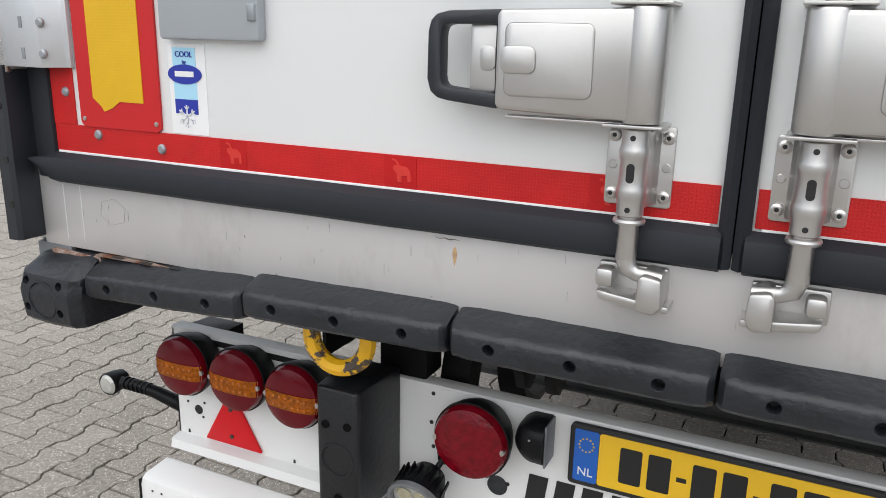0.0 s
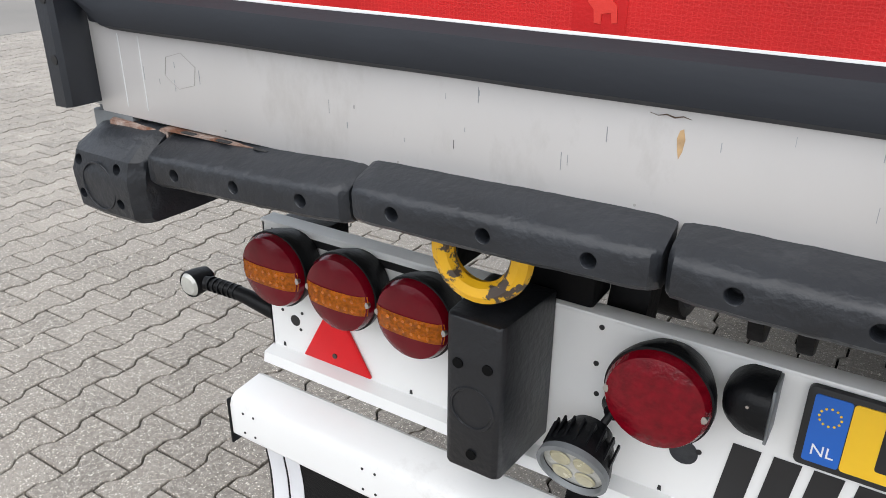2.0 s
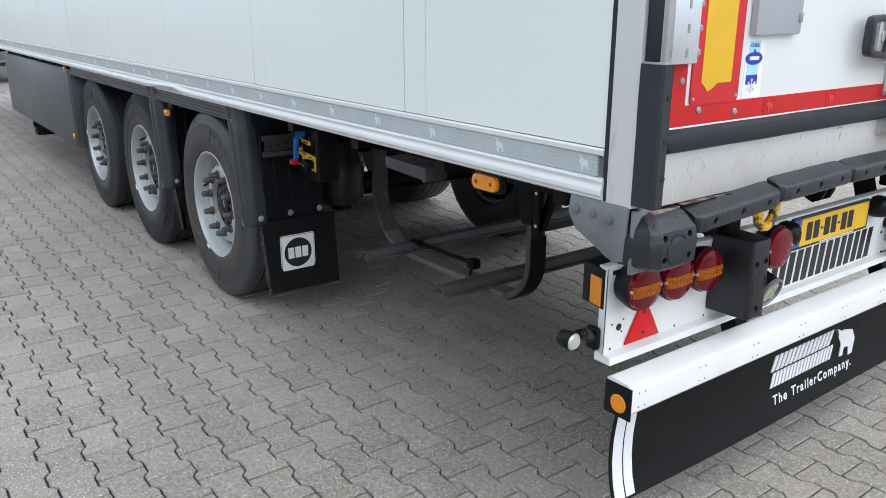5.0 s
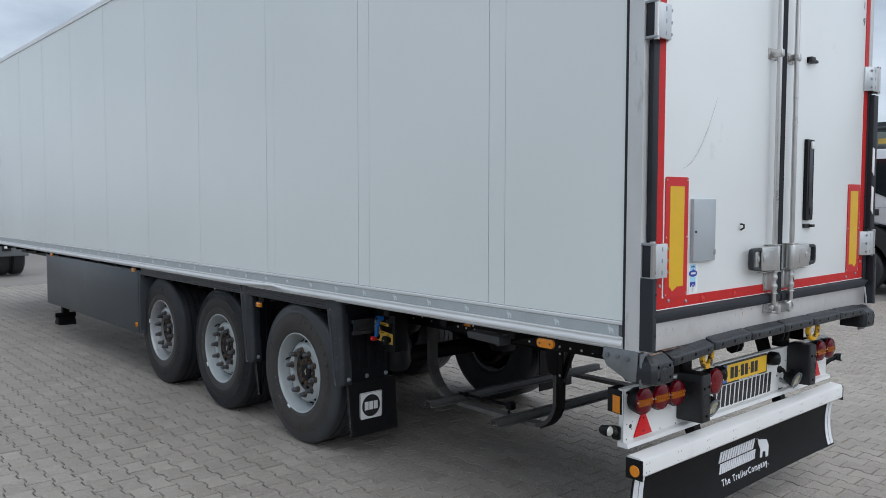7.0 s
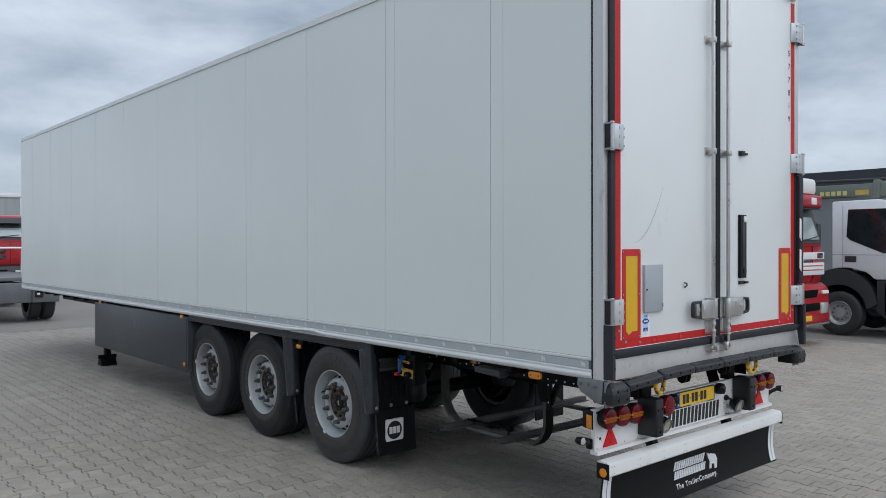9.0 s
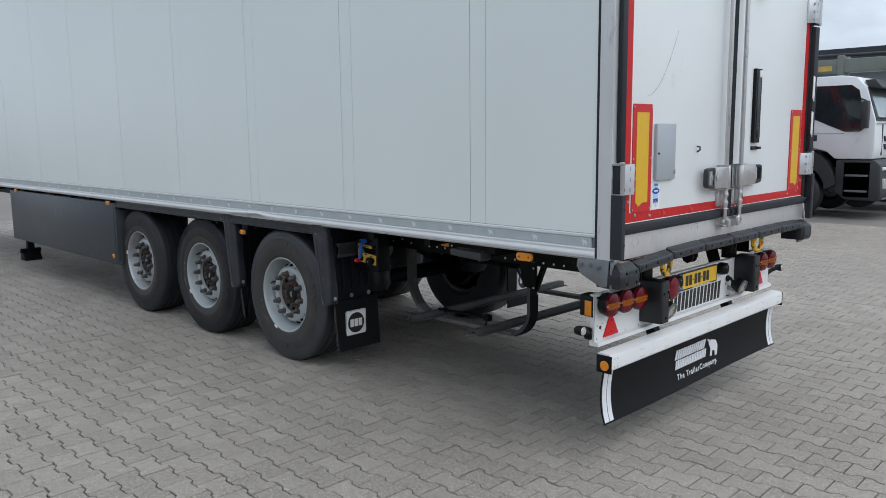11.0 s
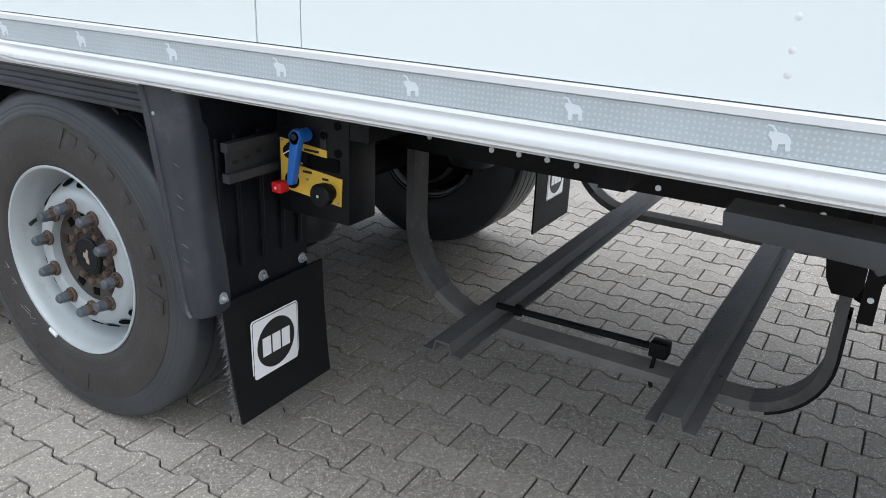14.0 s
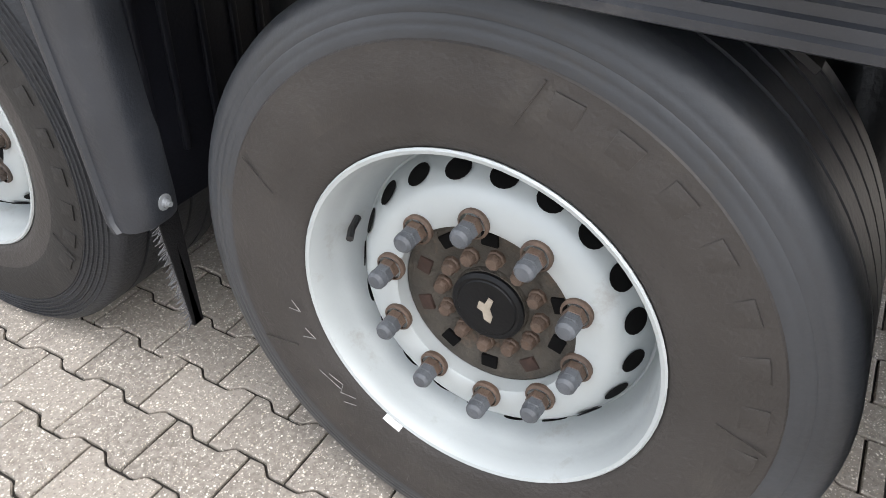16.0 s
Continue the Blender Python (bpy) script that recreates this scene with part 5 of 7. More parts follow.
def make_wheel(rim_mat, rubbers, nut_mat, hub_mat, ridges=False):
    """A wheel round the x axis, its outer face towards -x, centred on the axle."""
    wheel = thing("wheel_master", (0, 0, 0), "", "")
    R = TYRE_R
    # outline from the outer bead over the tread to the inner bead: (radius, along x)
    prof = [(0.296, -0.172), (0.310, -0.186), (0.335, -0.193), (0.365, -0.1945), (0.372, -0.1965), (0.400, -0.1975), (0.430, -0.1955), (0.450, -0.1928), (0.4535, -0.1930), (0.456, -0.1905), (0.459, -0.1907), (0.470, -0.1896), (0.472, -0.1884), (0.475, -0.1886), (0.484, -0.1868),
            (0.486, -0.1854), (0.489, -0.1856), (0.499, -0.1830), (0.501, -0.1816), (0.504, -0.1814), (0.514, -0.1780), (0.524, -0.1715), (R - 0.004, -0.163), (R, -0.152),
            (R, -0.099), (R - 0.011, -0.0975), (R - 0.011, -0.0905), (R, -0.089), (R, -0.036), (R - 0.011, -0.0345), (R - 0.011, -0.0275), (R, -0.026),
            (R, 0.026), (R - 0.011, 0.0275), (R - 0.011, 0.0345), (R, 0.036), (R, 0.089), (R - 0.011, 0.0905), (R - 0.011, 0.0975), (R, 0.099), (R, 0.135), (R - 0.012, 0.158), (0.47, 0.186), (0.40, 0.192), (0.33, 0.19), (0.296, 0.172)]
    tyre = lathe(prof, (0, 0, 0), "x", 96)
    for f in tyre.faces:
        c = f.calc_center_median()
        r = math.hypot(c.y, c.z)
        f.material_index = (2 if r < 0.362 else 1) if (c.x < -0.15 and r < 0.455) else 0
    t = part("tyre", tyre, rubbers, wheel, "black truck tyre with a browned sidewall")
    if ridges:
        for r, x in ((0.458, -0.1905), (0.468, -0.1895), (0.479, -0.1880), (0.490, -0.1855), (0.501, -0.1820), (0.512, -0.1785)):
            part("shoulder_ridge", lathe([(r - 0.0030, x + 0.002), (r - 0.0012, x - 0.0034), (r + 0.0012, x - 0.0034), (r + 0.0030, x + 0.003)], (0, 0, 0), "x", 80), rubbers[0], t)
    # raised blocks in place of the maker's name and fine rings on the sidewall
    for k in range(8):
        a0 = radians(104 + 11.2 * k)
        pts = []
        for da, rr in ((-2.6, 0.400), (2.6, 0.400), (2.6, 0.437), (-2.6, 0.437)):
            a = a0 + radians(da)
            pts.append((rr * math.cos(a), rr * math.sin(a)))
        blk = prism(pts, "yz", -0.1974, -0.1950, 0.0004)
        part("raised_block", blk, rubbers[1], t)
    for k in range(8):
        a0 = radians(338 - 9.0 * k)
        pts = [(rr * math.cos(a0 + radians(da)), rr * math.sin(a0 + radians(da))) for da, rr in ((-2.0, 0.405), (2.0, 0.405), (2.0, 0.432), (-2.0, 0.432))]
        part("raised_block", prism(pts, "yz", -0.1969, -0.1950, 0.0004), rubbers[1], t)
    for a in (20, 96, 175, 262, 330):
        a = radians(a)
        part("rib_line", bar([(-0.1975, 0.375 * math.cos(a), 0.375 * math.sin(a)), (-0.1985, 0.445 * math.cos(a + 0.06), 0.445 * math.sin(a + 0.06))], 0.003, 0.003, (1, 0, 0)), rubbers[1], t)
    # rim: flange, deep well, vented disc
    rp = [(0.288, -0.156), (0.296, -0.168), (0.303, -0.178), (0.306, -0.186), (0.303, -0.189), (0.297, -0.187), (0.292, -0.176), (0.288, -0.160), (0.285, -0.142), (0.281, -0.128), (0.277, -0.118), (0.274, -0.104), (0.270, -0.090), (0.266, -0.074),
          (0.261, -0.064), (0.257, -0.066), (0.251, -0.080), (0.243, -0.098), (0.232, -0.115), (0.220, -0.128), (0.208, -0.135), (0.195, -0.138), (0.159, -0.138), (0.156, -0.136), (0.155, -0.100), (0.20, -0.05), (0.26, 0.02), (0.27, 0.15), (0.29, 0.165)]
    rim = part("rim", lathe(rp, (0, 0, 0), "x", 72), rim_mat, wheel, "silver steel rim with ten wheel nuts")
    for k in range(20):
        a = 2 * math.pi * k / 20
        c, s = math.cos(a), math.sin(a)
        # oval vent on the sloping part of the disc: a black face paints its dark inside
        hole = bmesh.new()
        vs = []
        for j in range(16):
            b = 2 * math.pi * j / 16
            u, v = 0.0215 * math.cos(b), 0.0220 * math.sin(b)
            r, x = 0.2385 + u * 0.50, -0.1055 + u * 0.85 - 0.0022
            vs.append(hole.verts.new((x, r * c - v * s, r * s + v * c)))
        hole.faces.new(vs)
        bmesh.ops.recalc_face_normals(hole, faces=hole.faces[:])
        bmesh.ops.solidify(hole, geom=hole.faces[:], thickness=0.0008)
        part("vent_hole", hole, hole_shade, rim)
    part("valve", tube([(-0.10, 0.258, 0.062), (-0.13, 0.250, 0.060), (-0.15, 0.240, 0.056)], 0.0065, 8), ink, rim)
    # hub
    hub = part("hub", lathe([(0.1535, -0.080), (0.1535, -0.108), (0.147, -0.111), (0.108, -0.105), (0.100, -0.100), (0.090, -0.100), (0.066, -0.102), (0.064, -0.112), (0.058, -0.117), (0, -0.118)], (0, 0, 0), "x", 48), hub_mat, wheel, "rusty hub with a black cap")
    part("hub_cap", lathe([(0.064, -0.104), (0.063, -0.118), (0.057, -0.122), (0.052, -0.121), (0.050, -0.123), (0, -0.125)], (0, 0, 0), "x", 40), plastic, hub)
    part("cap_mark", prism([(-0.012, -0.024), (0.0, -0.020), (0.004, -0.006), (0.014, -0.002), (0.012, 0.012), (0.002, 0.010), (-0.004, 0.026), (-0.012, 0.022), (-0.008, 0.004), (-0.014, -0.010)], "yz", -0.1262, -0.1245), panel_worn, hub)
    for k in range(12):
        a = 2 * math.pi * k / 12
        part("hub_bolt", lathe([(0.0155, -0.098), (0.0150, -0.106), (0.0125, -0.108), (0.0125, -0.118), (0.0095, -0.122), (0, -0.122)], (0, 0.0865 * math.cos(a), 0.0865 * math.sin(a)), "x", 8), nut_mat, hub)
    for k in range(10):
        a = 2 * math.pi * (k + 0.35) / 10
        slot = box(-0.1120, -0.1045, -0.012, 0.012, -0.0145, 0.0145, 0.002)
        slot.transform(Matrix.Rotation(a, 4, "X") @ Matrix.Translation((0, 0.1235, 0)))
        part("hub_slot", slot, hole_shade if k % 3 else slot_rust, hub)
    for k in range(10):
        a = 2 * math.pi * (k + 0.25) / 10
        y, z = 0.1675 * math.cos(a), 0.1675 * math.sin(a)
        nut = part("wheel_nut", join(lathe([(0.025, -0.1365), (0.0255, -0.1440), (0.021, -0.1470)], (0, y, z), "x", 20), lathe([(0.0185, -0.1460), (0.0185, -0.1600), (0.016, -0.1620)], (0, y, z), "x", 6)), nut_mat, wheel, "rusty wheel nut with a grey cap")
        part("nut_cap", join(lathe([(0.0175, -0.1600), (0.0175, -0.1740), (0.015, -0.1770)], (0, y, z), "x", 6), lathe([(0.0165, -0.1765), (0.0155, -0.1870), (0.011, -0.1920), (0, -0.1930)], (0, y, z), "x", 14)), nut_cap, nut)
    # black cover added so the rim's inner side stays dark, as in shade
    part("brake_drum", lathe([(0.285, 0.165), (0.275, 0.150), (0.262, 0.06), (0.24, 0.05), (0.235, 0.17), (0.15, 0.175), (0.09, 0.20), (0, 0.20)], (0, 0, 0), "x", 40), chassis, wheel, "added black cover closing the rim's inner side")
    a = radians(-66)
    part("balance_weight", bar([(-0.1885, 0.3130 * math.cos(a + d), 0.3130 * math.sin(a + d)) for d in (-0.06, -0.02, 0.02, 0.06)], 0.012, 0.009, (1, 0, 0)), white_film, rim)
    # chalk strokes left on the sidewall
    for a0, r0, a1, r1 in CHALK:
        part("chalk_stroke", bar([(-0.1985, r * math.cos(radians(b)), r * math.sin(radians(b))) for b, r in ((a0, r0), (a1, r1))], 0.0012, 0.0014, (1, 0, 0)), chalk, t)
    return wheel


def wheel_at(y, s, spin, master, label, x=-1.015):
    """Builds a wheel as a thing of its own on its hub."""
    w = copy_thing(master, pose(x, y, HUB_Z, spin, 0, 0) if s < 0 else pose(-x, y, HUB_Z, spin, 0, 180))
    w.name = "wheel"
    return tagged(w, label, "wheel", "wheels of the trailer")


# second and third near wheels get the dimmed rubber, the others the brightened one
wheel_near = make_wheel(rim_paint, (tyre_dimmed, tyre_dimmed_side, tyre_inner), nut_dark, hub_dark, True)
wheel_dull = make_wheel(rim_dull, (tyre_dimmed, tyre_dimmed_side, tyre_inner), nut_dark, hub_dark)
wheel_dark = make_wheel(rim_paint, (tyre_bright, tyre_bright_side, tyre_inner), nut_orange, hub_olive)
MASTERS = ((wheel_dark, "truck wheel with silver rim and dark greasy nuts, standing on paving"), (wheel_near, "truck wheel with silver rim and rusty hub, standing on paving"), (wheel_dull, "truck wheel with dull metal rim, standing on paving"))
for i, y in enumerate(AXLES):
    wheel_at(y, -1, (2, 31, 77)[i], *MASTERS[i])
    wheel_at(y, 1, 40 + 25 * i, *MASTERS[0])
for w in (wheel_near, wheel_dull, wheel_dark):
    for o in list(w.children_recursive) + [w]:
        bpy.data.objects.remove(o)

# ---- chassis ----
RAIL_BOLTS = ((1.906, 0.994), (1.826, 0.995), (1.78, 1.02), (1.746, 0.994), (1.678, 1.018), (1.666, 0.993), (1.586, 0.99), (1.182, 0.981), (1.098, 0.98), (0.944, 0.982), (0.863, 0.981), (0.782, 0.981), (0.702, 0.981), (0.506, 0.978), (1.457, 0.974), (2.3, 1.0), (2.2, 1.02), (2.1, 1.0))
for s in (-1, 1):
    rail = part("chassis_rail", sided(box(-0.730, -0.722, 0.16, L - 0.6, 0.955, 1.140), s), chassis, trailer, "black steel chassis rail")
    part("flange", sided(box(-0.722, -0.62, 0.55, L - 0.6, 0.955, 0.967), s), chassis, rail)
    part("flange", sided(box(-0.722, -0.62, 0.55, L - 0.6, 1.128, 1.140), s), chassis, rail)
    for y, z in RAIL_BOLTS:
        part("rail_bolt", sided(disc((-0.7312, y, z), 0.0075, 0.003, "x", 10), s), galv_light, rail)
for y in (1.60, 2.35, 3.8, 5.1, 6.5, 8.0, 9.5, 11.0, 12.5):
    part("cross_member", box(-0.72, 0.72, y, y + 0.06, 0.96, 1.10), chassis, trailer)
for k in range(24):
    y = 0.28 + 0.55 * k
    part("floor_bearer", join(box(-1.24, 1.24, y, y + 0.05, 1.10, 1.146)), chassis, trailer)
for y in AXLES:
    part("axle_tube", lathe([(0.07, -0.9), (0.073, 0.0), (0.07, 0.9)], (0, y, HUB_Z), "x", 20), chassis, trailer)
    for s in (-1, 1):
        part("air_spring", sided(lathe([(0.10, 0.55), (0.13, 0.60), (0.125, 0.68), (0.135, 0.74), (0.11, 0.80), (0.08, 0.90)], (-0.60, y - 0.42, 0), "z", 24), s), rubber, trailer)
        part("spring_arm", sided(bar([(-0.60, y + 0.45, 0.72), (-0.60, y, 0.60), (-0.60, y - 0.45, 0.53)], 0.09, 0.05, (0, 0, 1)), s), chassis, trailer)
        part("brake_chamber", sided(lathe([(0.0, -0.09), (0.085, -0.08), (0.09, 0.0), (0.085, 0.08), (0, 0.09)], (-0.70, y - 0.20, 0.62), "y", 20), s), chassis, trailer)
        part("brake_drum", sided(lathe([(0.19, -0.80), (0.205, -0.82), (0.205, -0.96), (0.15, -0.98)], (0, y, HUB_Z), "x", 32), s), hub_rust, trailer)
part("air_tank", lathe([(0.0, 1.62), (0.10, 1.64), (0.125, 1.70), (0.125, 2.25), (0.10, 2.31), (0, 2.33)], (0.05, 0, 0.87), "y", 28), chassis, trailer, "dark air reservoir")
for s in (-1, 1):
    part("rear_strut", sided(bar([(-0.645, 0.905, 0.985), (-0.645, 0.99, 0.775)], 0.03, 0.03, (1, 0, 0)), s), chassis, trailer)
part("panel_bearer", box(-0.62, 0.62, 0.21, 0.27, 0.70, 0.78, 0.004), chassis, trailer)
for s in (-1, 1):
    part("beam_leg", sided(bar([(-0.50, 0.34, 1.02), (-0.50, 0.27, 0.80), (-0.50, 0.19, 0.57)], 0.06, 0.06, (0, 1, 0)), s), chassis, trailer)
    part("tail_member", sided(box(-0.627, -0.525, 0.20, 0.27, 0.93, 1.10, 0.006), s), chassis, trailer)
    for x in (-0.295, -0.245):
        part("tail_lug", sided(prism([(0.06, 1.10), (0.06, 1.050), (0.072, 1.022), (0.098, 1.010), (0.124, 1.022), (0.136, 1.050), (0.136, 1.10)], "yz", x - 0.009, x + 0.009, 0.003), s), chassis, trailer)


# ---- spare wheel carrier ----
bracket_grey = material("dusty_grey_steel", (0.050, 0.052, 0.056), 0.5, 0.2, 0.15, 9, 0.1, 70, dirt=(0.05, 0.05, 0.05), dirt_amount=0.15)

def hoop_path(a0, a1):
    """Outline of a carrier hoop between two of its stations, from the front leg round to the rear one."""
    path = [(2.19, 1.10), (2.19, 0.73)] + [(1.91 + 0.28 * math.cos(radians(a)), 0.73 + 0.28 * math.sin(radians(a))) for a in range(-10, -91, -10)] + \
           [(1.20, 0.45)] + [(1.20 + 0.18 * math.cos(radians(a)), 0.63 + 0.18 * math.sin(radians(a))) for a in range(-100, -181, -10)] + [(1.02, 0.80), (1.02, 1.10)]
    return path[a0:a1]


def hoop(x, a0, a1):
    return bar([(x, y, z) for y, z in hoop_path(a0, a1)], 0.026, 0.078, (1, 0, 0))


carrier = part("spare_wheel_carrier", hoop(-0.645, 12, 40), carrier_lit, trailer, "empty dusty black spare wheel carrier")
part("hoop_leg", hoop(-0.645, 0, 7), carrier_lit, carrier)
# the hoop's low stretch is split off to carry its painted lit tone
part("hoop_bottom", hoop(-0.645, 6, 13), bottom_lit_dust, carrier, "dusty hoop bottom, coloured paler as lit from above")
part("hoop_leg", hoop(0.645, 0, 7), carrier_lit, carrier)
part("hoop_bottom", hoop(0.645, 6, 13), bottom_lit_dust, carrier)
part("hoop_leg", hoop(0.645, 12, 40), carrier_lit, carrier)
for y in (1.925, 1.305):
    c = [(y - 0.06, 0.462), (y - 0.06, 0.468), (y - 0.030, 0.468), (y - 0.022, 0.500), (y + 0.022, 0.500), (y + 0.030, 0.468), (y + 0.06, 0.468), (y + 0.06, 0.462), (y + 0.026, 0.462), (y + 0.018, 0.494), (y - 0.018, 0.494), (y - 0.026, 0.462)]
    p = part("carrier_channel", prism(c, "yz", -0.915, 0.93), channel_lit_dust, carrier, "dusty steel channel, coloured paler as lit")
    for x in (-0.60, -0.2, 0.3, 0.7):
        part("channel_hole", disc((x, y - 0.044, 0.4684), 0.006, 0.001, "z", 10), ink, p)
rodp = part("spindle_rod", tube([(-0.645, 1.90, 0.512), (-0.642, 1.40, 0.520)], 0.010, 10), chassis, carrier)
part("spindle_clamp", join(box(-0.668, -0.622, 1.39, 1.44, 0.498, 0.542, 0.006), tube([(-0.645, 1.425, 0.50), (-0.660, 1.43, 0.44), (-0.662, 1.42, 0.41)], 0.006, 8)), chassis, rodp)
part("spindle_nut", disc((-0.645, 1.83, 0.514), 0.019, 0.02, "y", 6), chassis, rodp)
br = part("side_bracket", prism([(0.962, 1.093), (0.958, 1.047), (0.975, 1.037), (0.982, 1.047), (1.212, 1.057), (1.216, 1.097)], "yz", -1.225, -1.13, 0.004), bracket_grey, trailer, "grey folded steel bracket")
part("bracket_tail", box(-1.14, -0.735, 1.00, 1.04, 1.045, 1.080, 0.004), chassis, br)
for s in (-1, 1):
    part("leg_plate", sided(prism([(1.118, 1.12), (0.990, 1.12), (0.990, 0.82), (1.002, 0.795), (1.050, 0.795), (1.068, 0.83)], "yz", -0.694, -0.685, 0.002), s), chassis, carrier, "tall black leg plate")
    angle = part("angle_bracket", sided(join(box(-0.694, -0.640, 0.984, 0.989, 0.74, 0.985, 0.001), box(-0.694, -0.689, 0.955, 0.986, 0.74, 0.985, 0.001)), s), chassis, carrier)
    for z in (0.80, 0.93):
        part("bracket_bolt", sided(disc((-0.695, 0.971, z), 0.007, 0.004, "x", 10), s), galv_light, angle)
    strap = [(1.20 + 0.197 * math.cos(radians(a)), 0.63 + 0.197 * math.sin(radians(a))) for a in range(-110, -181, -10)] + [(1.003, 0.74)]
    part("hoop_strap", bar([(s * 0.645, y, z) for y, z in strap], 0.008, 0.080, (1, 0, 0)), chassis, carrier)

# side marker lamps under the wall
def side_lamp(y, z, w, h, x=-1.262):
    b = part("side_marker_lamp", box(x, x + 0.022, y - w / 2 - 0.006, y + w / 2 + 0.006, z - h / 2 - 0.006, z + h / 2 + 0.006, 0.004), plastic, trailer, "amber side marker lamp")
    part("amber_lens", prism(rounded(y - w / 2, y + w / 2, z - h / 2, z + h / 2, h * 0.42), "yz", x - 0.016, x + 0.002, 0.003), amber_plain, b)
    for d in (-0.3, 0.3):
        part("lamp_screw", disc((x - 0.0165, y + d * w, z), 0.006, 0.003, "x", 12), rust, b)


side_lamp(0.586, 1.115, 0.112, 0.046)
part("lamp_plate", box(-1.240, -1.234, 0.53, 0.65, 1.10, 1.15, 0.001), chassis, trailer)
part("amber_reflector", prism(rounded(1.705, 1.765, 1.008, 1.038, 0.005), "yz", -0.737, -0.729, 0.001), amber_plain, trailer, "small amber side reflector")
side_lamp(6.30, 1.112, 0.10, 0.040)
side_lamp(6.21, 0.545, 0.05, 0.05, -1.272)
side_lamp(9.30, 1.12, 0.10, 0.045)
side_lamp(3.595, 1.013, 0.075, 0.036, -1.255)
part("lamp_hanger", box(-1.24, -1.232, 3.55, 3.64, 1.02, 1.12, 0.001), chassis, trailer)


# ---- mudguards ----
# darker copy of the mudguard plastic: shade behind the flange put into the colour
guard_shaded = material("shaded_guard_plastic", (0.0055, 0.006, 0.0085), 0.4, 0, 0.2, 7, 0.1, 120, dirt=(0.012, 0.012, 0.014), dirt_amount=0.12, spec=0.25)


scrape_grey = material("pale_scrape", (0.085, 0.085, 0.085), 0.7, 0, 0.3, 60, 0, 90)


def guard_leg(y, zb, big):
    """Upright plastic guard: ribbed back wall and a broad outer flange, facing the rear."""
    out = bmesh.new()
    rings = []
    for z, yr, yf in ((1.150, 0.040, 0.165), (1.08, 0.030, 0.150), (0.90, 0.022, 0.122), (0.72, 0.012, 0.096), (zb + 0.05, 0.0, 0.078), (zb + 0.02, 0.001, 0.072), (zb + 0.004, 0.006, 0.060)):
        a, f = y + yr, y + yf
        r = min(0.052, (f - a) * 0.62)
        arc = [(-1.222 - 0.050 * math.cos(radians(15 * n)), a + r - r * math.sin(radians(15 * n))) for n in range(7)]
        outer = [(-1.267, f), (-1.281, f - 0.001), (-1.283, f - 0.005), (-1.282, f - 0.012), (-1.274, f - 0.016)] + arc + [(-1.19, a + 0.002), (-1.168, a + 0.010), (-1.160, y + 0.0445)]
        inner = [(-1.166, y + 0.0448), (-1.175, a + 0.012), (-1.195, a + 0.008)] + [(p[0] + 0.005, p[1] + 0.005) for p in arc[::-1]]
        rings.append([out.verts.new((p[0], p[1], z)) for p in outer + inner])
    k = len(rings[0])
    for a, b in zip(rings, rings[1:]):
        for i in range(k):
            out.faces.new((a[i], a[(i + 1) % k], b[(i + 1) % k], b[i]))
    out.faces.new(rings[0][::-1])
    out.faces.new(rings[-1])
    bmesh.ops.recalc_face_normals(out, faces=out.faces[:])
    g = part("mudguard", dent(out, 0.002, 12, y), guard_plastic, trailer, "black plastic mudguard")
    # recessed wall and ribs take the darkened plastic, the lit flange the lighter one
    wall = part("guard_wall", box(-1.205, -0.835, y + 0.030, y + 0.038, zb, 1.12), guard_shaded, g)
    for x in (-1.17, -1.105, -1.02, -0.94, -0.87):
        part("rib", box(x - 0.008, x + 0.008, y + 0.020, y + 0.032, zb + 0.10, 1.02, 0.005), guard_shaded, wall)
    for x in (-1.203, -1.028, -0.86):
        part("guard_bolt", lathe([(0.017, 0.0), (0.016, -0.003), (0.009, -0.004), (0.008, -0.012), (0.005, -0.013), (0.005, -0.018), (0, -0.018)], (x, y + (0.028 if x > -1.15 else 0.004), zb + 0.045), "y", 14), galv, g)
    if big:
        for k, (dz, dx, w) in enumerate(((0.30, 0.004, 0.040), (0.33, 0.006, 0.026), (0.20, 0.0, 0.030), (0.16, 0.003, 0.022), (0.41, 0.008, 0.020))):
            part("scrape", tube([(-1.2735 - 0.0015 * (k % 2), y + 0.035 + dx, zb + dz), (-1.2720, y + 0.050 + dx, zb + dz + 0.004), (-1.2700, y + 0.050 + dx + w, zb + dz + 0.010)], [0.0006, 0.0018, 0.0005], 6), scrape_grey, g)
    part("guard_screw", disc((-1.2735, y + 0.122, 1.085), 0.0055, 0.006, "x", 12, 0.002), galv, g)
    return g


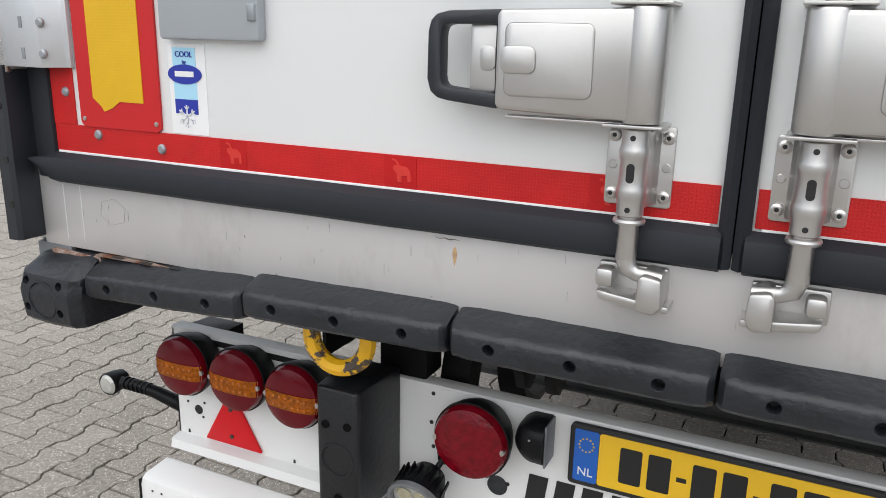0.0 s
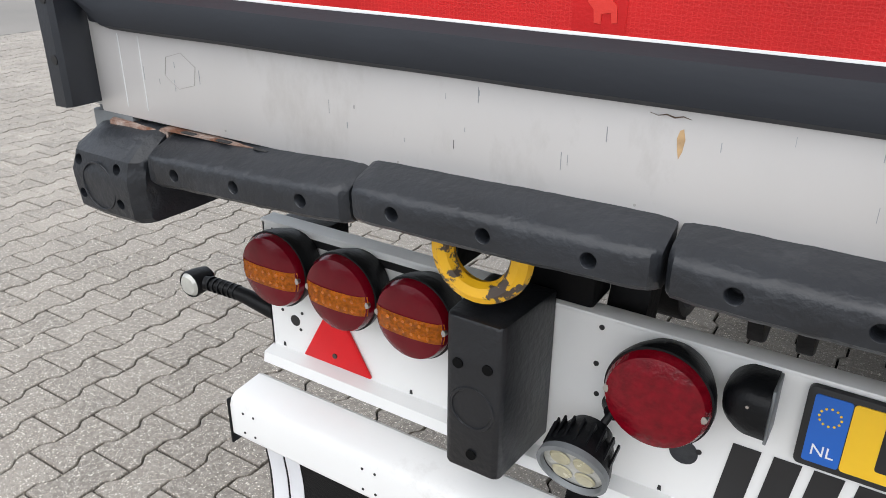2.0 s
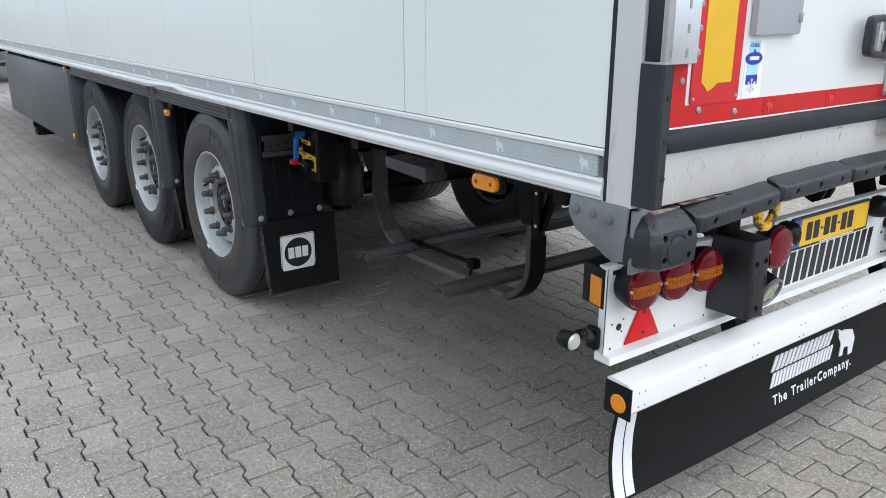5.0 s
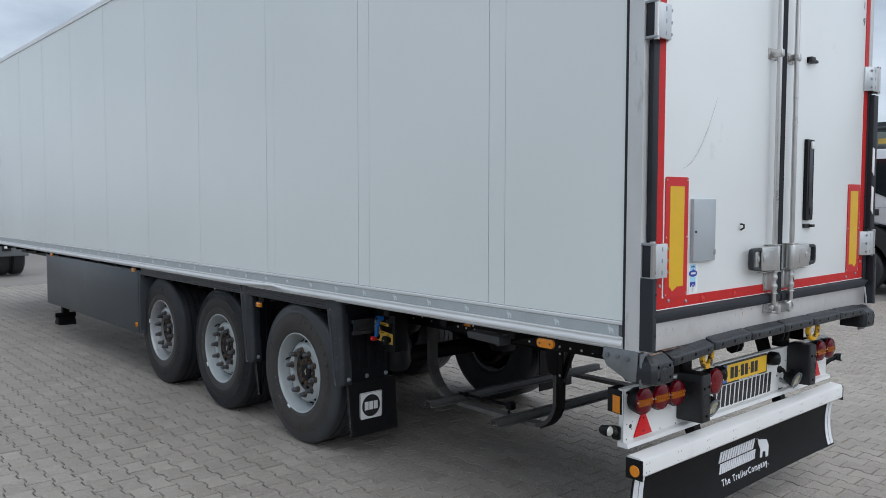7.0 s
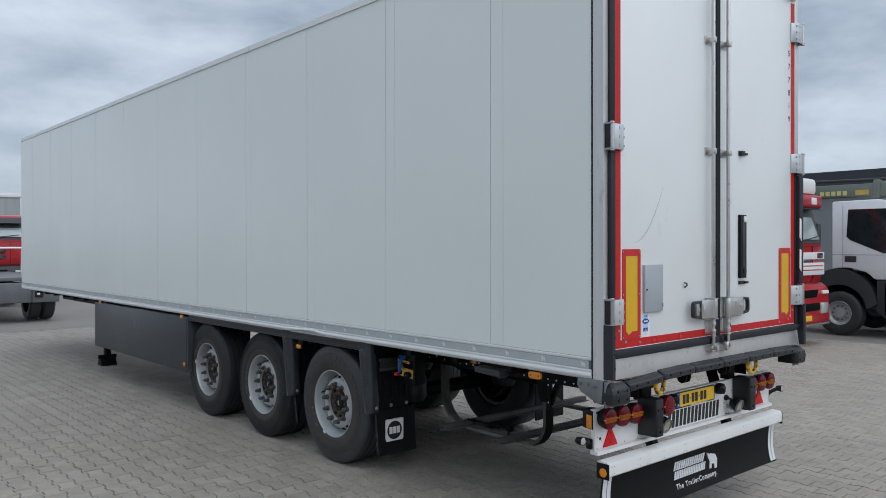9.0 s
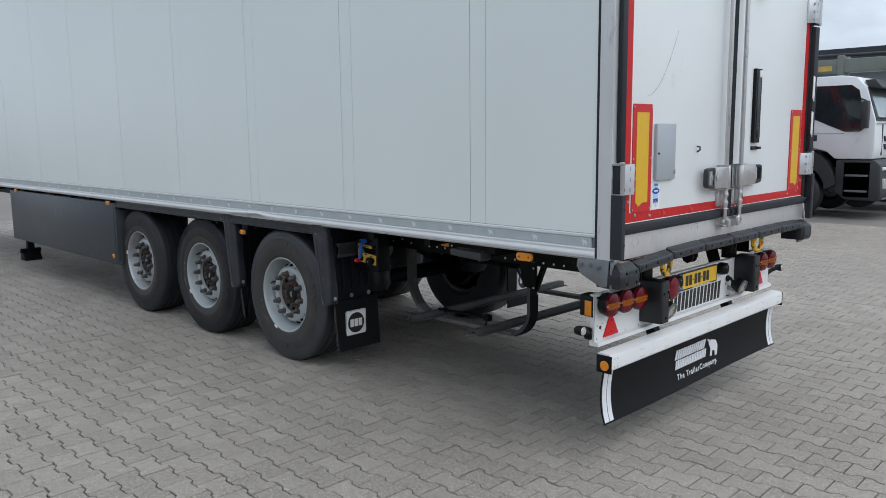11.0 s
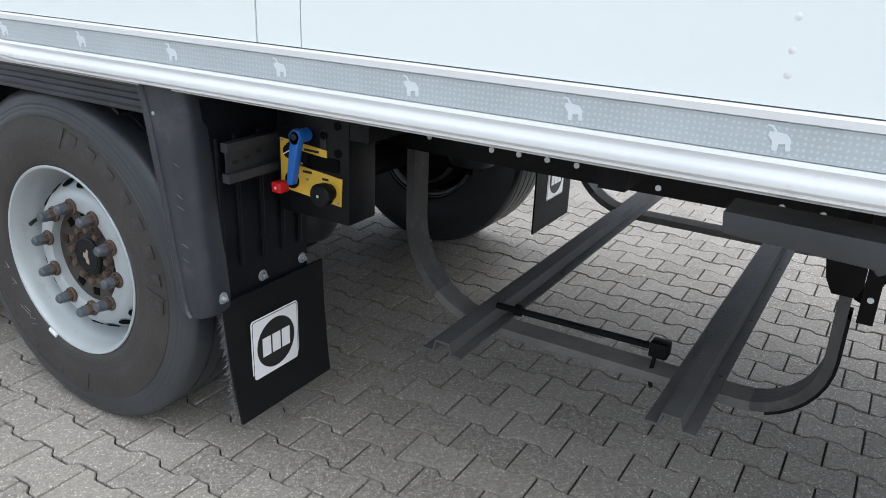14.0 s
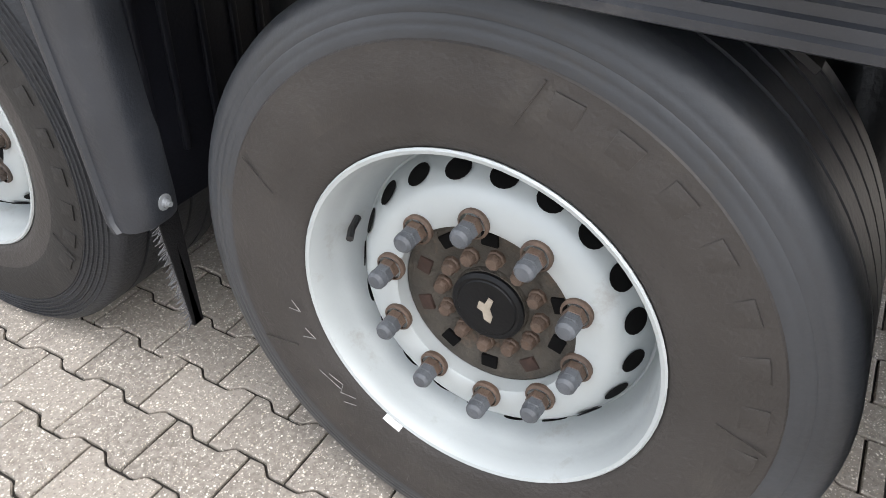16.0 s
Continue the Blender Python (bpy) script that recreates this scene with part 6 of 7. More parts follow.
def small_flap(y, z0, z1, x0, x1, lean=0.0):
    bm = box(x0, x1, y + 0.008, y + 0.016, z0, z1)
    bmesh.ops.subdivide_edges(bm, edges=bm.edges[:], cuts=6, use_grid_fill=True)
    for v in bm.verts:
        f = (z1 - v.co.z) / (z1 - z0)
        v.co.y += lean * f * f
        v.co.x += 0.030 * f * (1 if v.co.x < (x0 + x1) / 2 else 0.2)
    fl = part("mudflap", bm, flap_rubber, trailer, "black rubber mudflap with a bristled edge")
    rnd = random.Random(5)
    br_ = [bar([(x0 + 0.030 * (z1 - z) / (z1 - z0), y + 0.012, z), (x0 - 0.015 + rnd.uniform(-0.005, 0.005) + 0.030 * (z1 - z) / (z1 - z0), y + 0.012 + rnd.uniform(-0.006, 0.006), z - 0.005 + rnd.uniform(-0.006, 0.006))], 0.0014, 0.0014, (0, 1, 0.01)) for z in np.linspace(z1 - 0.02, z0 + 0.01, 70)]
    part("bristles", join(*br_), bristle, fl)
    return fl


def round_mark(parent, x, y, z, w, face=-1):
    """Square white sticker with a black disc and three pale bars."""
    p = part("white_sticker", prism(rounded(x - w / 2, x + w / 2, z - w / 2, z + w / 2, 0.012), "xz", y - 0.0016, y), white_film, parent, "white square sticker with a black disc")
    part("black_line", prism(rounded(x - w / 2 + 0.004, x + w / 2 - 0.004, z - w / 2 + 0.004, z + w / 2 - 0.004, 0.010), "xz", y - 0.0022, y - 0.0012), ink, p)
    part("white_inner", prism(rounded(x - w / 2 + 0.006, x + w / 2 - 0.006, z - w / 2 + 0.006, z + w / 2 - 0.006, 0.009), "xz", y - 0.0028, y - 0.0018), white_film, p)
    part("black_disc", disc((x, y - 0.0030, z), w * 0.40, 0.0010, "y", 40), ink, p)
    for a, b in ((-0.29, -0.12), (-0.085, 0.085), (0.12, 0.29)):
        part("white_bar", box(x + a * w, x + b * w, y - 0.0046, y - 0.0034, z - 0.15 * w, z + 0.15 * w), white_film, p)


g1 = guard_leg(2.432, 0.552, True)
f1 = small_flap(2.440, 0.184, 0.570, -1.196, -0.780, -0.02)
round_mark(f1, -1.008, 2.4405, 0.385, 0.196)
guard_leg(3.722, 0.52, False)
small_flap(3.732, 0.245, 0.54, -1.215, -1.165)
for s in (1,):
    fr = part("mudflap", box(0.80, 1.235, 2.44, 2.448, 0.19, 0.95), flap_rubber, trailer, "black rubber mudflap with a bristled edge")
    round_mark(fr, 1.03, 2.4395, 0.430, 0.20)
# bracket rail on the first guard's back
rb = part("channel_bracket", box(-1.155, -0.95, 2.440, 2.446, 0.919, 0.999), bracket_grey, trailer, "grey channel-shaped bracket")
for z in (0.999, 0.919):
    part("channel_lip", bar([(-1.172, 2.428, z), (-0.95, 2.428, z)], 0.024, 0.024, (0, 0, 1)), bracket_grey, rb)
for x, z in ((-1.125, 0.952), (-1.085, 0.958), (-1.04, 0.965)):
    part("bracket_slot", prism(rounded(x - 0.010, x + 0.010, z - 0.005, z + 0.005, 0.004), "xz", 2.4385, 2.4402), ink, rb)
# long trim over the wheels
trim = [(-1.262, 1.068), (-1.270, 1.072), (-1.272, 1.082), (-1.266, 1.086), (-1.266, 1.098), (-1.260, 1.101), (-1.260, 1.112), (-1.256, 1.116), (-1.256, 1.128), (-1.262, 1.132), (-1.262, 1.148), (-1.22, 1.148), (-1.22, 1.068)]
part("wheel_trim", prism([(a, b + 0.008) for a, b in trim], "xz", 2.578, 6.12), guard_plastic, trailer, "ribbed dark plastic trim above the wheels")
for y in AXLES:
    ringp = [(y + 0.615 * math.cos(radians(a)), HUB_Z + 0.03 + 0.60 * math.sin(radians(a))) for a in range(54, 127, 9)]
    part("wheel_arch", bar([(-1.02, a, b) for a, b in ringp], 0.008, 0.42, (1, 0, 0)), plastic, trailer)

# ---- valve control panel ----
cp = part("control_box", box(-1.005, -0.89, 2.165, 2.405, 0.800, 1.120, 0.006), plastic, trailer, "black brake control box with yellow plate and levers")
CX = -1.0055
plate = [(2.392, 0.868), (2.190, 0.850), (2.186, 0.924), (2.330, 0.938), (2.330, 0.980), (2.235, 0.972), (2.235, 0.992), (2.335, 1.000), (2.392, 1.004)]
cpl = part("yellow_plate", prism(plate, "yz", CX - 0.003, CX), panel_yellow, cp, "yellow instruction plate")
for y, z in ((2.35, 0.975), (2.352, 0.895)):
    part("valve_socket", disc((CX - 0.004, y, z), 0.023, 0.006, "x", 24), hole_shade, cpl)
rot = part("rotary_knob", lathe([(0.019, 0.0), (0.018, -0.014), (0.014, -0.017), (0, -0.018)], (CX - 0.006, 2.35, 0.975), "x", 20), plastic, cp, "black rotary knob with a white pointer")
part("pointer", bar([(CX - 0.0248, 2.362, 0.968), (CX - 0.0248, 2.340, 0.981)], 0.003, 0.0015, (1, 0, 0)), white_film, rot)
part("dark_window", prism(rounded(2.195, 2.300, 0.938, 0.973, 0.005), "yz", CX - 0.0035, CX), hole_shade, cp)
for y, z in ((2.384, 0.998), (2.30, 0.905), (2.265, 0.895), (2.318, 0.945), (2.384, 0.876), (2.198, 0.858)):
    part("plate_screw", disc((CX - 0.0036, y, z), 0.0040, 0.0025, "x", 10), galv, cpl)
for y, z, w in ((2.285, 0.984, 0.05), (2.30, 0.925, 0.03), (2.24, 0.915, 0.02), (2.34, 0.935, 0.02)):
    part("label_bar", box(CX - 0.0042, CX - 0.003, y - w / 2, y + w / 2, z - 0.003, z + 0.003), ink, cpl)
lv = part("blue_lever", prism([(2.308, 0.898), (2.330, 0.896), (2.318, 1.030)] [:2] + [(2.314, 1.010), (2.318, 1.030), (2.305, 1.046), (2.285, 1.046), (2.274, 1.028), (2.284, 1.008)], "yz", CX - 0.055, CX - 0.032, 0.005), knob_blue, cp, "blue plastic lever")
part("lever_hub", disc((CX - 0.030, 2.296, 1.026), 0.018, 0.05, "x", 20), knob_blue, lv)
part("lever_eye", disc((CX - 0.0565, 2.296, 1.028), 0.009, 0.003, "x", 16), ink, lv)
rk = part("red_knob", box(CX - 0.045, CX - 0.008, 2.358, 2.392, 0.862, 0.892, 0.006), knob_red, cp, "red push knob")
part("knob_pin", disc((CX - 0.046, 2.375, 0.877), 0.004, 0.002, "x", 10), white_film, rk)
bk = part("black_knob", lathe([(0.022, 0.0), (0.024, -0.02), (0.030, -0.022), (0.031, -0.045), (0.026, -0.050), (0, -0.051)], (CX, 2.226, 0.884), "x", 24), plastic, cp, "round black knob")
part("knob_pin", disc((CX - 0.052, 2.226, 0.884), 0.004, 0.002, "x", 10), alu, bk)
for y, z in ((2.376, 1.075), (2.378, 1.045), (2.20, 0.99), (2.245, 1.03), (2.20, 1.06)):
    part("port", disc((CX - 0.001, y, z), 0.011, 0.004, "x", 16), hole_shade, cp)
part("lever_slot", prism(rounded(2.236, 2.256, 0.945, 1.045, 0.009), "yz", CX - 0.002, CX), ink, cp)
part("yellow_label", box(CX - 0.002, CX, 2.30, 2.36, 1.098, 1.106), panel_yellow, cp)
part("yellow_label", box(CX - 0.002, CX, 2.19, 2.26, 1.098, 1.106), panel_yellow, cp)

# ---- side locker and landing leg ----
lk = part("pallet_box", box(-1.270, -0.45, 6.125, 9.55, 0.455, 1.118, 0.004), box_grey, trailer, "large dark grey pallet box under the floor")
part("box_door", box(-1.276, -1.266, 6.16, 9.52, 0.470, 1.105, 0.003), box_grey, lk)
for s in (-1, 1):
    leg = part("landing_leg", sided(join(box(-0.86, -0.72, 10.40, 10.54, 0.35, 1.12, 0.006), box(-0.835, -0.745, 10.42, 10.52, 0.14, 0.40, 0.004)), s), chassis, trailer, "black landing leg with a broad foot")
    part("leg_foot", sided(join(prism([(10.35, 0.0), (10.36, 0.04), (10.42, 0.12), (10.52, 0.12), (10.58, 0.04), (10.59, 0.0)], "yz", -0.91, -0.67, 0.008), disc((-0.79, 10.47, 0.14), 0.035, 0.28, "x", 16)), s), chassis, leg)

# ---- other vehicles in the yard ----
RISE[0] = fall(14.0)
cab_white = material("white_cab_paint", (0.78, 0.79, 0.81), 0.3, 0, 0.04, 2, 0.01, 30, coat=0.3)
cab_red = material("red_cab_paint", (0.42, 0.012, 0.02), 0.3, 0, 0.05, 2, 0.01, 30, coat=0.3)
cab_green = material("dark_green_cab_paint", (0.030, 0.060, 0.045), 0.32, 0, 0.06, 2, 0.01, 30, coat=0.3)
cab_lime = material("bright_green_cab_paint", (0.10, 0.50, 0.025), 0.3, 0, 0.05, 2, 0.01, 30, coat=0.3)
cab_navy = material("navy_cab_paint", (0.015, 0.025, 0.12), 0.3, 0, 0.05, 2, 0.01, 30, coat=0.3)
cab_teal = material("teal_cab_paint", (0.04, 0.36, 0.38), 0.3, 0, 0.05, 2, 0.01, 30, coat=0.3)
orange_paint = material("orange_stripe_paint", (0.75, 0.12, 0.02), 0.35, 0, 0.05, 4, 0.01, 30)
crane_olive = material("olive_crane_paint", (0.15, 0.165, 0.145), 0.45, 0.1, 0.1, 3, 0.05, 40)
crane_letter = material("pale_yellow_lettering", (0.62, 0.56, 0.22), 0.5, 0, 0.05, 6, 0, 40)
crane_plate = material("faded_yellow_plate", (0.50, 0.34, 0.07), 0.5, 0, 0.12, 8, 0, 40)
bumper_dark = material("dark_bumper_plastic", (0.035, 0.037, 0.041), 0.5, 0, 0.15, 4, 0.05, 60)
roof_dark = material("dark_roof_cladding", (0.035, 0.040, 0.048), 0.6, 0.1, 0.12, 1.2, 0.05, 20)
wall_grey = material("grey_wall_cladding", (0.22, 0.23, 0.24), 0.6, 0.1, 0.08, 0.8, 0.05, 12, stretch=(1, 1, 0.3))
curtain = material("grey_curtain", (0.30, 0.32, 0.33), 0.6, 0, 0.10, 2.5, 0.1, 14, stretch=(3, 3, 0.3))
mid_grey = material("grey_truck_paint", (0.14, 0.15, 0.16), 0.45, 0.1, 0.08, 3, 0.05, 40)


# pale base colour paints the sky's reflection onto the windscreens
screen_sky_glass = material("painted_sky_windscreen", (0.34, 0.40, 0.40), 0.12, 0.0, 0.25, 1.2, 0, 90, coat=0.8)


def lorry(x, y, paint, label, group, roof=3.15, stripe=None, cab_l=2.0, high=False, bumper=None):
    """A parked lorry facing -y: cab, glass, bumper, wheels and a chassis behind it. x is its near side, y its front."""
    t = thing("lorry", (x + 1.25, y, 0), label, "truck", group)
    w = 2.45
    ax = y + 1.60
    side = [(y + 0.02, 1.34), (y - 0.02, 1.55), (y + 0.0, 2.20), (y + 0.22, roof - 0.28), (y + 0.42, roof - 0.05), (y + 0.75, roof), (y + cab_l, roof - 0.02), (y + cab_l, 1.52), (ax + 0.10, 1.58), (ax - 0.25, 1.60), (ax - 0.62, 1.50), (ax - 0.80, 1.34)]
    cab = part("cab", prism(side, "yz", x, x + w, 0.04), paint, t)
    part("screen_surround", prism([(y - 0.016, 2.18), (y + 0.205, roof - 0.28), (y + 0.235, roof - 0.28), (y + 0.02, 2.18)], "yz", x + 0.05, x + w - 0.05), bumper_dark, cab)
    part("windscreen", prism([(y - 0.021, 2.26), (y + 0.195, roof - 0.34), (y + 0.235, roof - 0.34), (y + 0.02, 2.26)], "yz", x + 0.17, x + w - 0.17), screen_sky_glass, cab)
    for k in (0, 1):
        part("wiper", tube([(x + 0.35 + 1.0 * k, y - 0.035, 2.24), (x + 0.75 + 1.0 * k, y - 0.030, 2.27), (x + 1.25 + 0.95 * k, y - 0.022, 2.33)], 0.012, 6), bumper_dark, cab)
    for xs in (x - 0.012, x + w - 0.006):
        part("side_window", prism([(y + 0.30, 1.95), (y + 0.18, 2.05), (y + 0.36, roof - 0.34), (y + 0.52, roof - 0.22), (y + 1.38, roof - 0.22), (y + 1.42, 2.34), (y + 1.34, 2.26), (y + 0.62, 1.95)], "yz", xs, xs + 0.018), glass_dark, cab)
        part("door_handle", box(xs - 0.006, xs + 0.02, y + 1.20, y + 1.46, 1.74, 1.88, 0.01), bumper_dark, cab)
        part("door_gap", box(xs + 0.008, xs + 0.012, y + 1.50, y + 1.507, 1.62, roof - 0.12), bumper_dark, cab)
        part("belt_line", box(xs + 0.006, xs + 0.013, y + 0.62, y + cab_l - 0.02, 1.905, 1.913), bumper_dark, cab)
    part("sun_visor", prism([(y - 0.06, roof - 0.30), (y + 0.10, roof - 0.10), (y + 0.32, roof - 0.12), (y + 0.20, roof - 0.30)], "yz", x + 0.15, x + w - 0.15, 0.02), bumper_dark, cab)
    if high:
        part("roof_fairing", prism([(y + 0.40, roof - 0.06), (y + 0.75, roof + 0.34), (y + 1.35, roof + 0.62), (y + cab_l, roof + 0.66), (y + cab_l, roof - 0.06)], "yz", x + 0.12, x + w - 0.12, 0.06), paint, cab)
    for k in range(2):
        g = part("grille", prism([(x + 0.62, 1.85 - 0.18 * k), (x + 0.66, 1.74 - 0.18 * k), (x + 0.78, 1.73 - 0.18 * k), (x + w - 0.78, 1.73 - 0.18 * k), (x + w - 0.66, 1.74 - 0.18 * k), (x + w - 0.62, 1.85 - 0.18 * k)], "xz", y - 0.045, y + 0.03, 0.006), bumper_dark, cab)
        for j in (0, 1):
            part("grille_bar", box(x + 0.72, x + w - 0.72, y - 0.052, y - 0.040, 1.765 + 0.04 * j - 0.18 * k, 1.780 + 0.04 * j - 0.18 * k, 0.002), mid_grey, g)
    for k in range(4):
        part("badge_bar", box(x + 1.02 + 0.11 * k, x + 1.10 + 0.11 * k, y - 0.062, y - 0.044, 1.77, 1.84, 0.004), white_film, cab)
    part("panel_gap", box(x + 0.06, x + w - 0.06, y - 0.024, y - 0.010, 2.115, 2.125), bumper_dark, cab)
    for xs in (x + 0.50, x + w - 0.508):
        part("panel_gap", box(xs, xs + 0.008, y - 0.028, y - 0.004, 1.42, 2.11), bumper_dark, cab)
    if stripe:
        part("colour_stripe", box(x - 0.006, x + w + 0.006, y - 0.035, y + 1.9, 1.80, 2.0, 0.01), stripe, cab)
    bump = part("bumper", prism([(y - 0.16, 0.42), (y - 0.20, 0.60), (y - 0.16, 1.22), (y - 0.03, 1.33), (y + 0.78, 1.33), (y + 0.78, 0.60), (y + 0.55, 0.42)], "yz", x + 0.02, x + w - 0.02, 0.05), bumper or (bumper_dark if not high else paint), t)
    part("bumper_slot", prism([(x + 0.62, 1.20), (x + 0.70, 1.04), (x + w - 0.70, 1.04), (x + w - 0.62, 1.20)], "xz", y - 0.20, y - 0.12, 0.01), hole_shade, bump)
    part("bumper_slot", box(x + 0.58, x + w - 0.58, y - 0.212, y - 0.14, 0.76, 0.92, 0.01), hole_shade, bump)
    part("lip_bar", tube([(x + 0.10, y - 0.20, 0.47), (x + w / 2, y - 0.235, 0.47), (x + w - 0.10, y - 0.20, 0.47)], 0.022, 8), mid_grey, bump)
    for xs in (x + 0.10, x + w - 0.40):
        part("side_marker", box(xs, xs + 0.30, y - 0.200, y - 0.15, 1.10, 1.17, 0.01), white_film, bump)
    for xs in (x + 0.12, x + w - 0.52):
        part("headlamp", box(xs, xs + 0.36, y - 0.222, y - 0.15, 0.68, 0.92, 0.03), lens_clear, bump)
    part("plate_field", box(x + w / 2 - 0.26, x + w / 2 + 0.26, y - 0.215, y - 0.19, 0.56, 0.67, 0.004), plate_yellow, bump)
    for xs in (x - 0.22, x + w + 0.06):
        m = part("mirror", box(xs, xs + 0.17, y + 0.10, y + 0.24, 2.02, 2.62, 0.03), bumper_dark, cab)
        part("mirror_arm", tube([(xs + 0.08, y + 0.17, 2.62), (x + 0.1 if xs < x else x + w - 0.1, y + 0.40, 2.70)], 0.018, 8), bumper_dark, m)
    arch = [(ax + 0.86 * math.cos(radians(a)), 0.64 + 0.94 * math.sin(radians(a))) for a in range(4, 177, 12)]
    inner = [(ax + 0.62 * math.cos(radians(a)), 0.60 + 0.60 * math.sin(radians(a))) for a in range(176, 3, -12)]
    for xs in (x - 0.01, x + w - 0.33):
        part("wheel_arch", prism(arch + inner, "yz", xs, xs + 0.34), bumper_dark, t)
    # solid black block standing in for the shade inside the wheel wells
    part("inner_arch", box(x + 0.36, x + w - 0.36, ax - 0.60, ax + 0.62, 0.75, 1.45), hole_shade, t)
    part("step", box(x + 0.02, x + 0.30, y + 0.02, y + 0.62, 0.46, 1.30, 0.03), bumper_dark, t)
    for z in (0.60, 0.95):
        part("tread", box(x + 0.0, x + 0.30, y + 0.08, y + 0.56, z, z + 0.05, 0.01), mid_grey, t)
    part("chassis", box(x + 0.78, x + w - 0.78, y + 0.4, y + 7.2, 0.66, 0.98, 0.01), chassis, t)
    part("tank", box(x + 0.15, x + 0.75, y + 2.5, y + 3.7, 0.50, 1.0, 0.06), mid_grey, t)
    for yy in (ax, y + 5.4):
        for s, xs in ((-1, x + 0.17), (1, x + w - 0.17)):
            tw = part("wheel", lathe([(0.29, -0.155), (0.32, -0.165), (0.46, -0.165), (0.505, -0.14), (0.52, -0.12), (0.52, 0.12), (0.505, 0.14), (0.46, 0.16), (0.29, 0.15)], (xs, yy, 0.52), "x", 40), tyre_rubber, t)
            part("rim", lathe([(0.295, -0.150 * 1.0), (0.285, -0.158), (0.27, -0.10), (0.22, -0.06), (0.13, -0.075), (0.12, -0.13), (0, -0.135)] if s < 0 else [(0, 0.135), (0.12, 0.13), (0.13, 0.075), (0.22, 0.06), (0.27, 0.10), (0.285, 0.158), (0.295, 0.15)], (xs, yy, 0.52), "x", 32), rim_dull, tw)
            for k in range(10):
                a = 2 * math.pi * k / 10
                part("nut", disc((xs + s * 0.085, yy + 0.167 * math.cos(a), 0.52 + 0.167 * math.sin(a)), 0.016, 0.03, "x", 8), rust if k % 2 else nut_cap, tw)
    return t


GROUP = "lorries parked side by side"
white_lorry = lorry(14.25, 3.25, cab_white, "white lorry with dark bumper and a loader crane over its cab", GROUP, 3.20, None, 1.76)
bx, by = 14.25, 3.25
boom = part("crane_boom", join(box(bx + 1.20, bx + 1.60, by - 0.2, by + 6.5, 3.34, 3.66, 0.03), box(bx + 1.15, bx + 1.65, by + 1.10, by + 1.26, 3.28, 3.74, 0.03)), crane_olive, white_lorry, "olive crane boom with pale lettering bars")
for k in range(5):
    part("lettering_bar", box(bx + 1.190, bx + 1.199, by + 1.88 + 0.14 * k, by + 1.98 + 0.14 * k, 3.39, 3.50), crane_letter, boom)
part("yellow_plate", box(bx + 1.190, bx + 1.199, by + 1.37, by + 1.68, 3.39, 3.51), crane_plate, boom)
part("crane_column", box(bx + 1.25, bx + 1.85, by + 3.3, by + 3.8, 0.98, 3.3, 0.04), crane_olive, white_lorry)
part("crane_jib", tube([(bx + 1.40, by - 0.5, 3.74), (bx + 1.40, by + 2.9, 3.78), (bx + 1.40, by + 6.3, 3.74)], 0.04, 10), bumper_dark, white_lorry)
lorry(17.2, 2.80, cab_green, "dark green lorry with an orange stripe", GROUP, 3.05, orange_paint)
lorry(20.4, 2.65, cab_lime, "bright green lorry with a high roof", GROUP, 3.1, None, 2.2, True)
lorry(23.0, 2.65, cab_navy, "navy blue lorry with a high roof", GROUP, 3.1, None, 2.2, True)
lorry(26.4, 2.4, cab_teal, "teal lorry with a high roof", GROUP, 3.1, None, 2.2, True)
red_lorry = lorry(9.90, 4.45, cab_red, "red and white lorry with a light box over its windscreen", GROUP, 3.21, None, 2.2, False, cab_red)
part("roof_light_box", box(10.15, 12.10, 4.44, 5.1, 3.215, 3.57, 0.09), white_paint, red_lorry)
part("brow", box(10.08, 12.17, 4.36, 4.80, 2.94, 3.205, 0.05), cab_red, red_lorry)
for x in (10.35, 11.62):
    part("roof_lamp", box(x, x + 0.24, 4.335, 4.37, 3.00, 3.15, 0.03), white_film, red_lorry)
for z0, z1 in ((1.50, 1.765), (1.835, 1.985)):
    part("white_band", box(9.89, 12.36, 4.395, 5.9, z0, z1, 0.01), white_paint, red_lorry)
for z in (1.60, 1.69):
    part("red_line", box(9.95, 12.30, 4.388, 4.40, z, z + 0.02, 0.002), cab_red, red_lorry)
for x in (10.0, 12.0):
    part("corner_lamp", box(x, x + 0.26, 4.38, 4.41, 1.86, 1.97, 0.01), glass_dark, red_lorry)
lorry(30.2, 2.3, cab_white, "white lorry with a high roof at the row's end", GROUP, 3.1, None, 2.0, True)

RISE[0] = 0.0

# vehicles beyond the trailer's front
ch = thing("grey_lorry_chassis", (0.2, 20.0, 0), "grey lorry chassis with twin rear wheels and red tail lamp", "truck")
part("tail_beam", box(-1.75, 0.62, 19.3, 19.5, 0.50, 1.02, 0.02), mid_grey, ch)
part("chassis_frame", box(-1.0, 0.0, 19.5, 24.0, 0.75, 1.02, 0.02), chassis, ch)
guard = part("wheel_guard", prism([(19.22, 0.50), (19.22, 1.02), (19.36, 1.10), (20.5, 1.10), (20.62, 0.70), (20.45, 0.62), (19.6, 0.62), (19.48, 0.50)], "yz", 0.20, 0.84, 0.02), mid_grey, ch)
part("tail_lamp", box(0.54, 0.72, 19.19, 19.24, 0.86, 0.96, 0.015), lens_bright, guard)
part("rear_box", box(0.24, 0.44, 19.18, 19.24, 0.64, 0.84, 0.01), ink, guard)
part("box_label", box(0.29, 0.36, 19.174, 19.182, 0.70, 0.78, 0.002), white_film, guard)
part("deck", box(-1.75, 0.8, 19.4, 24.5, 1.06, 1.16, 0.02), mid_grey, ch)
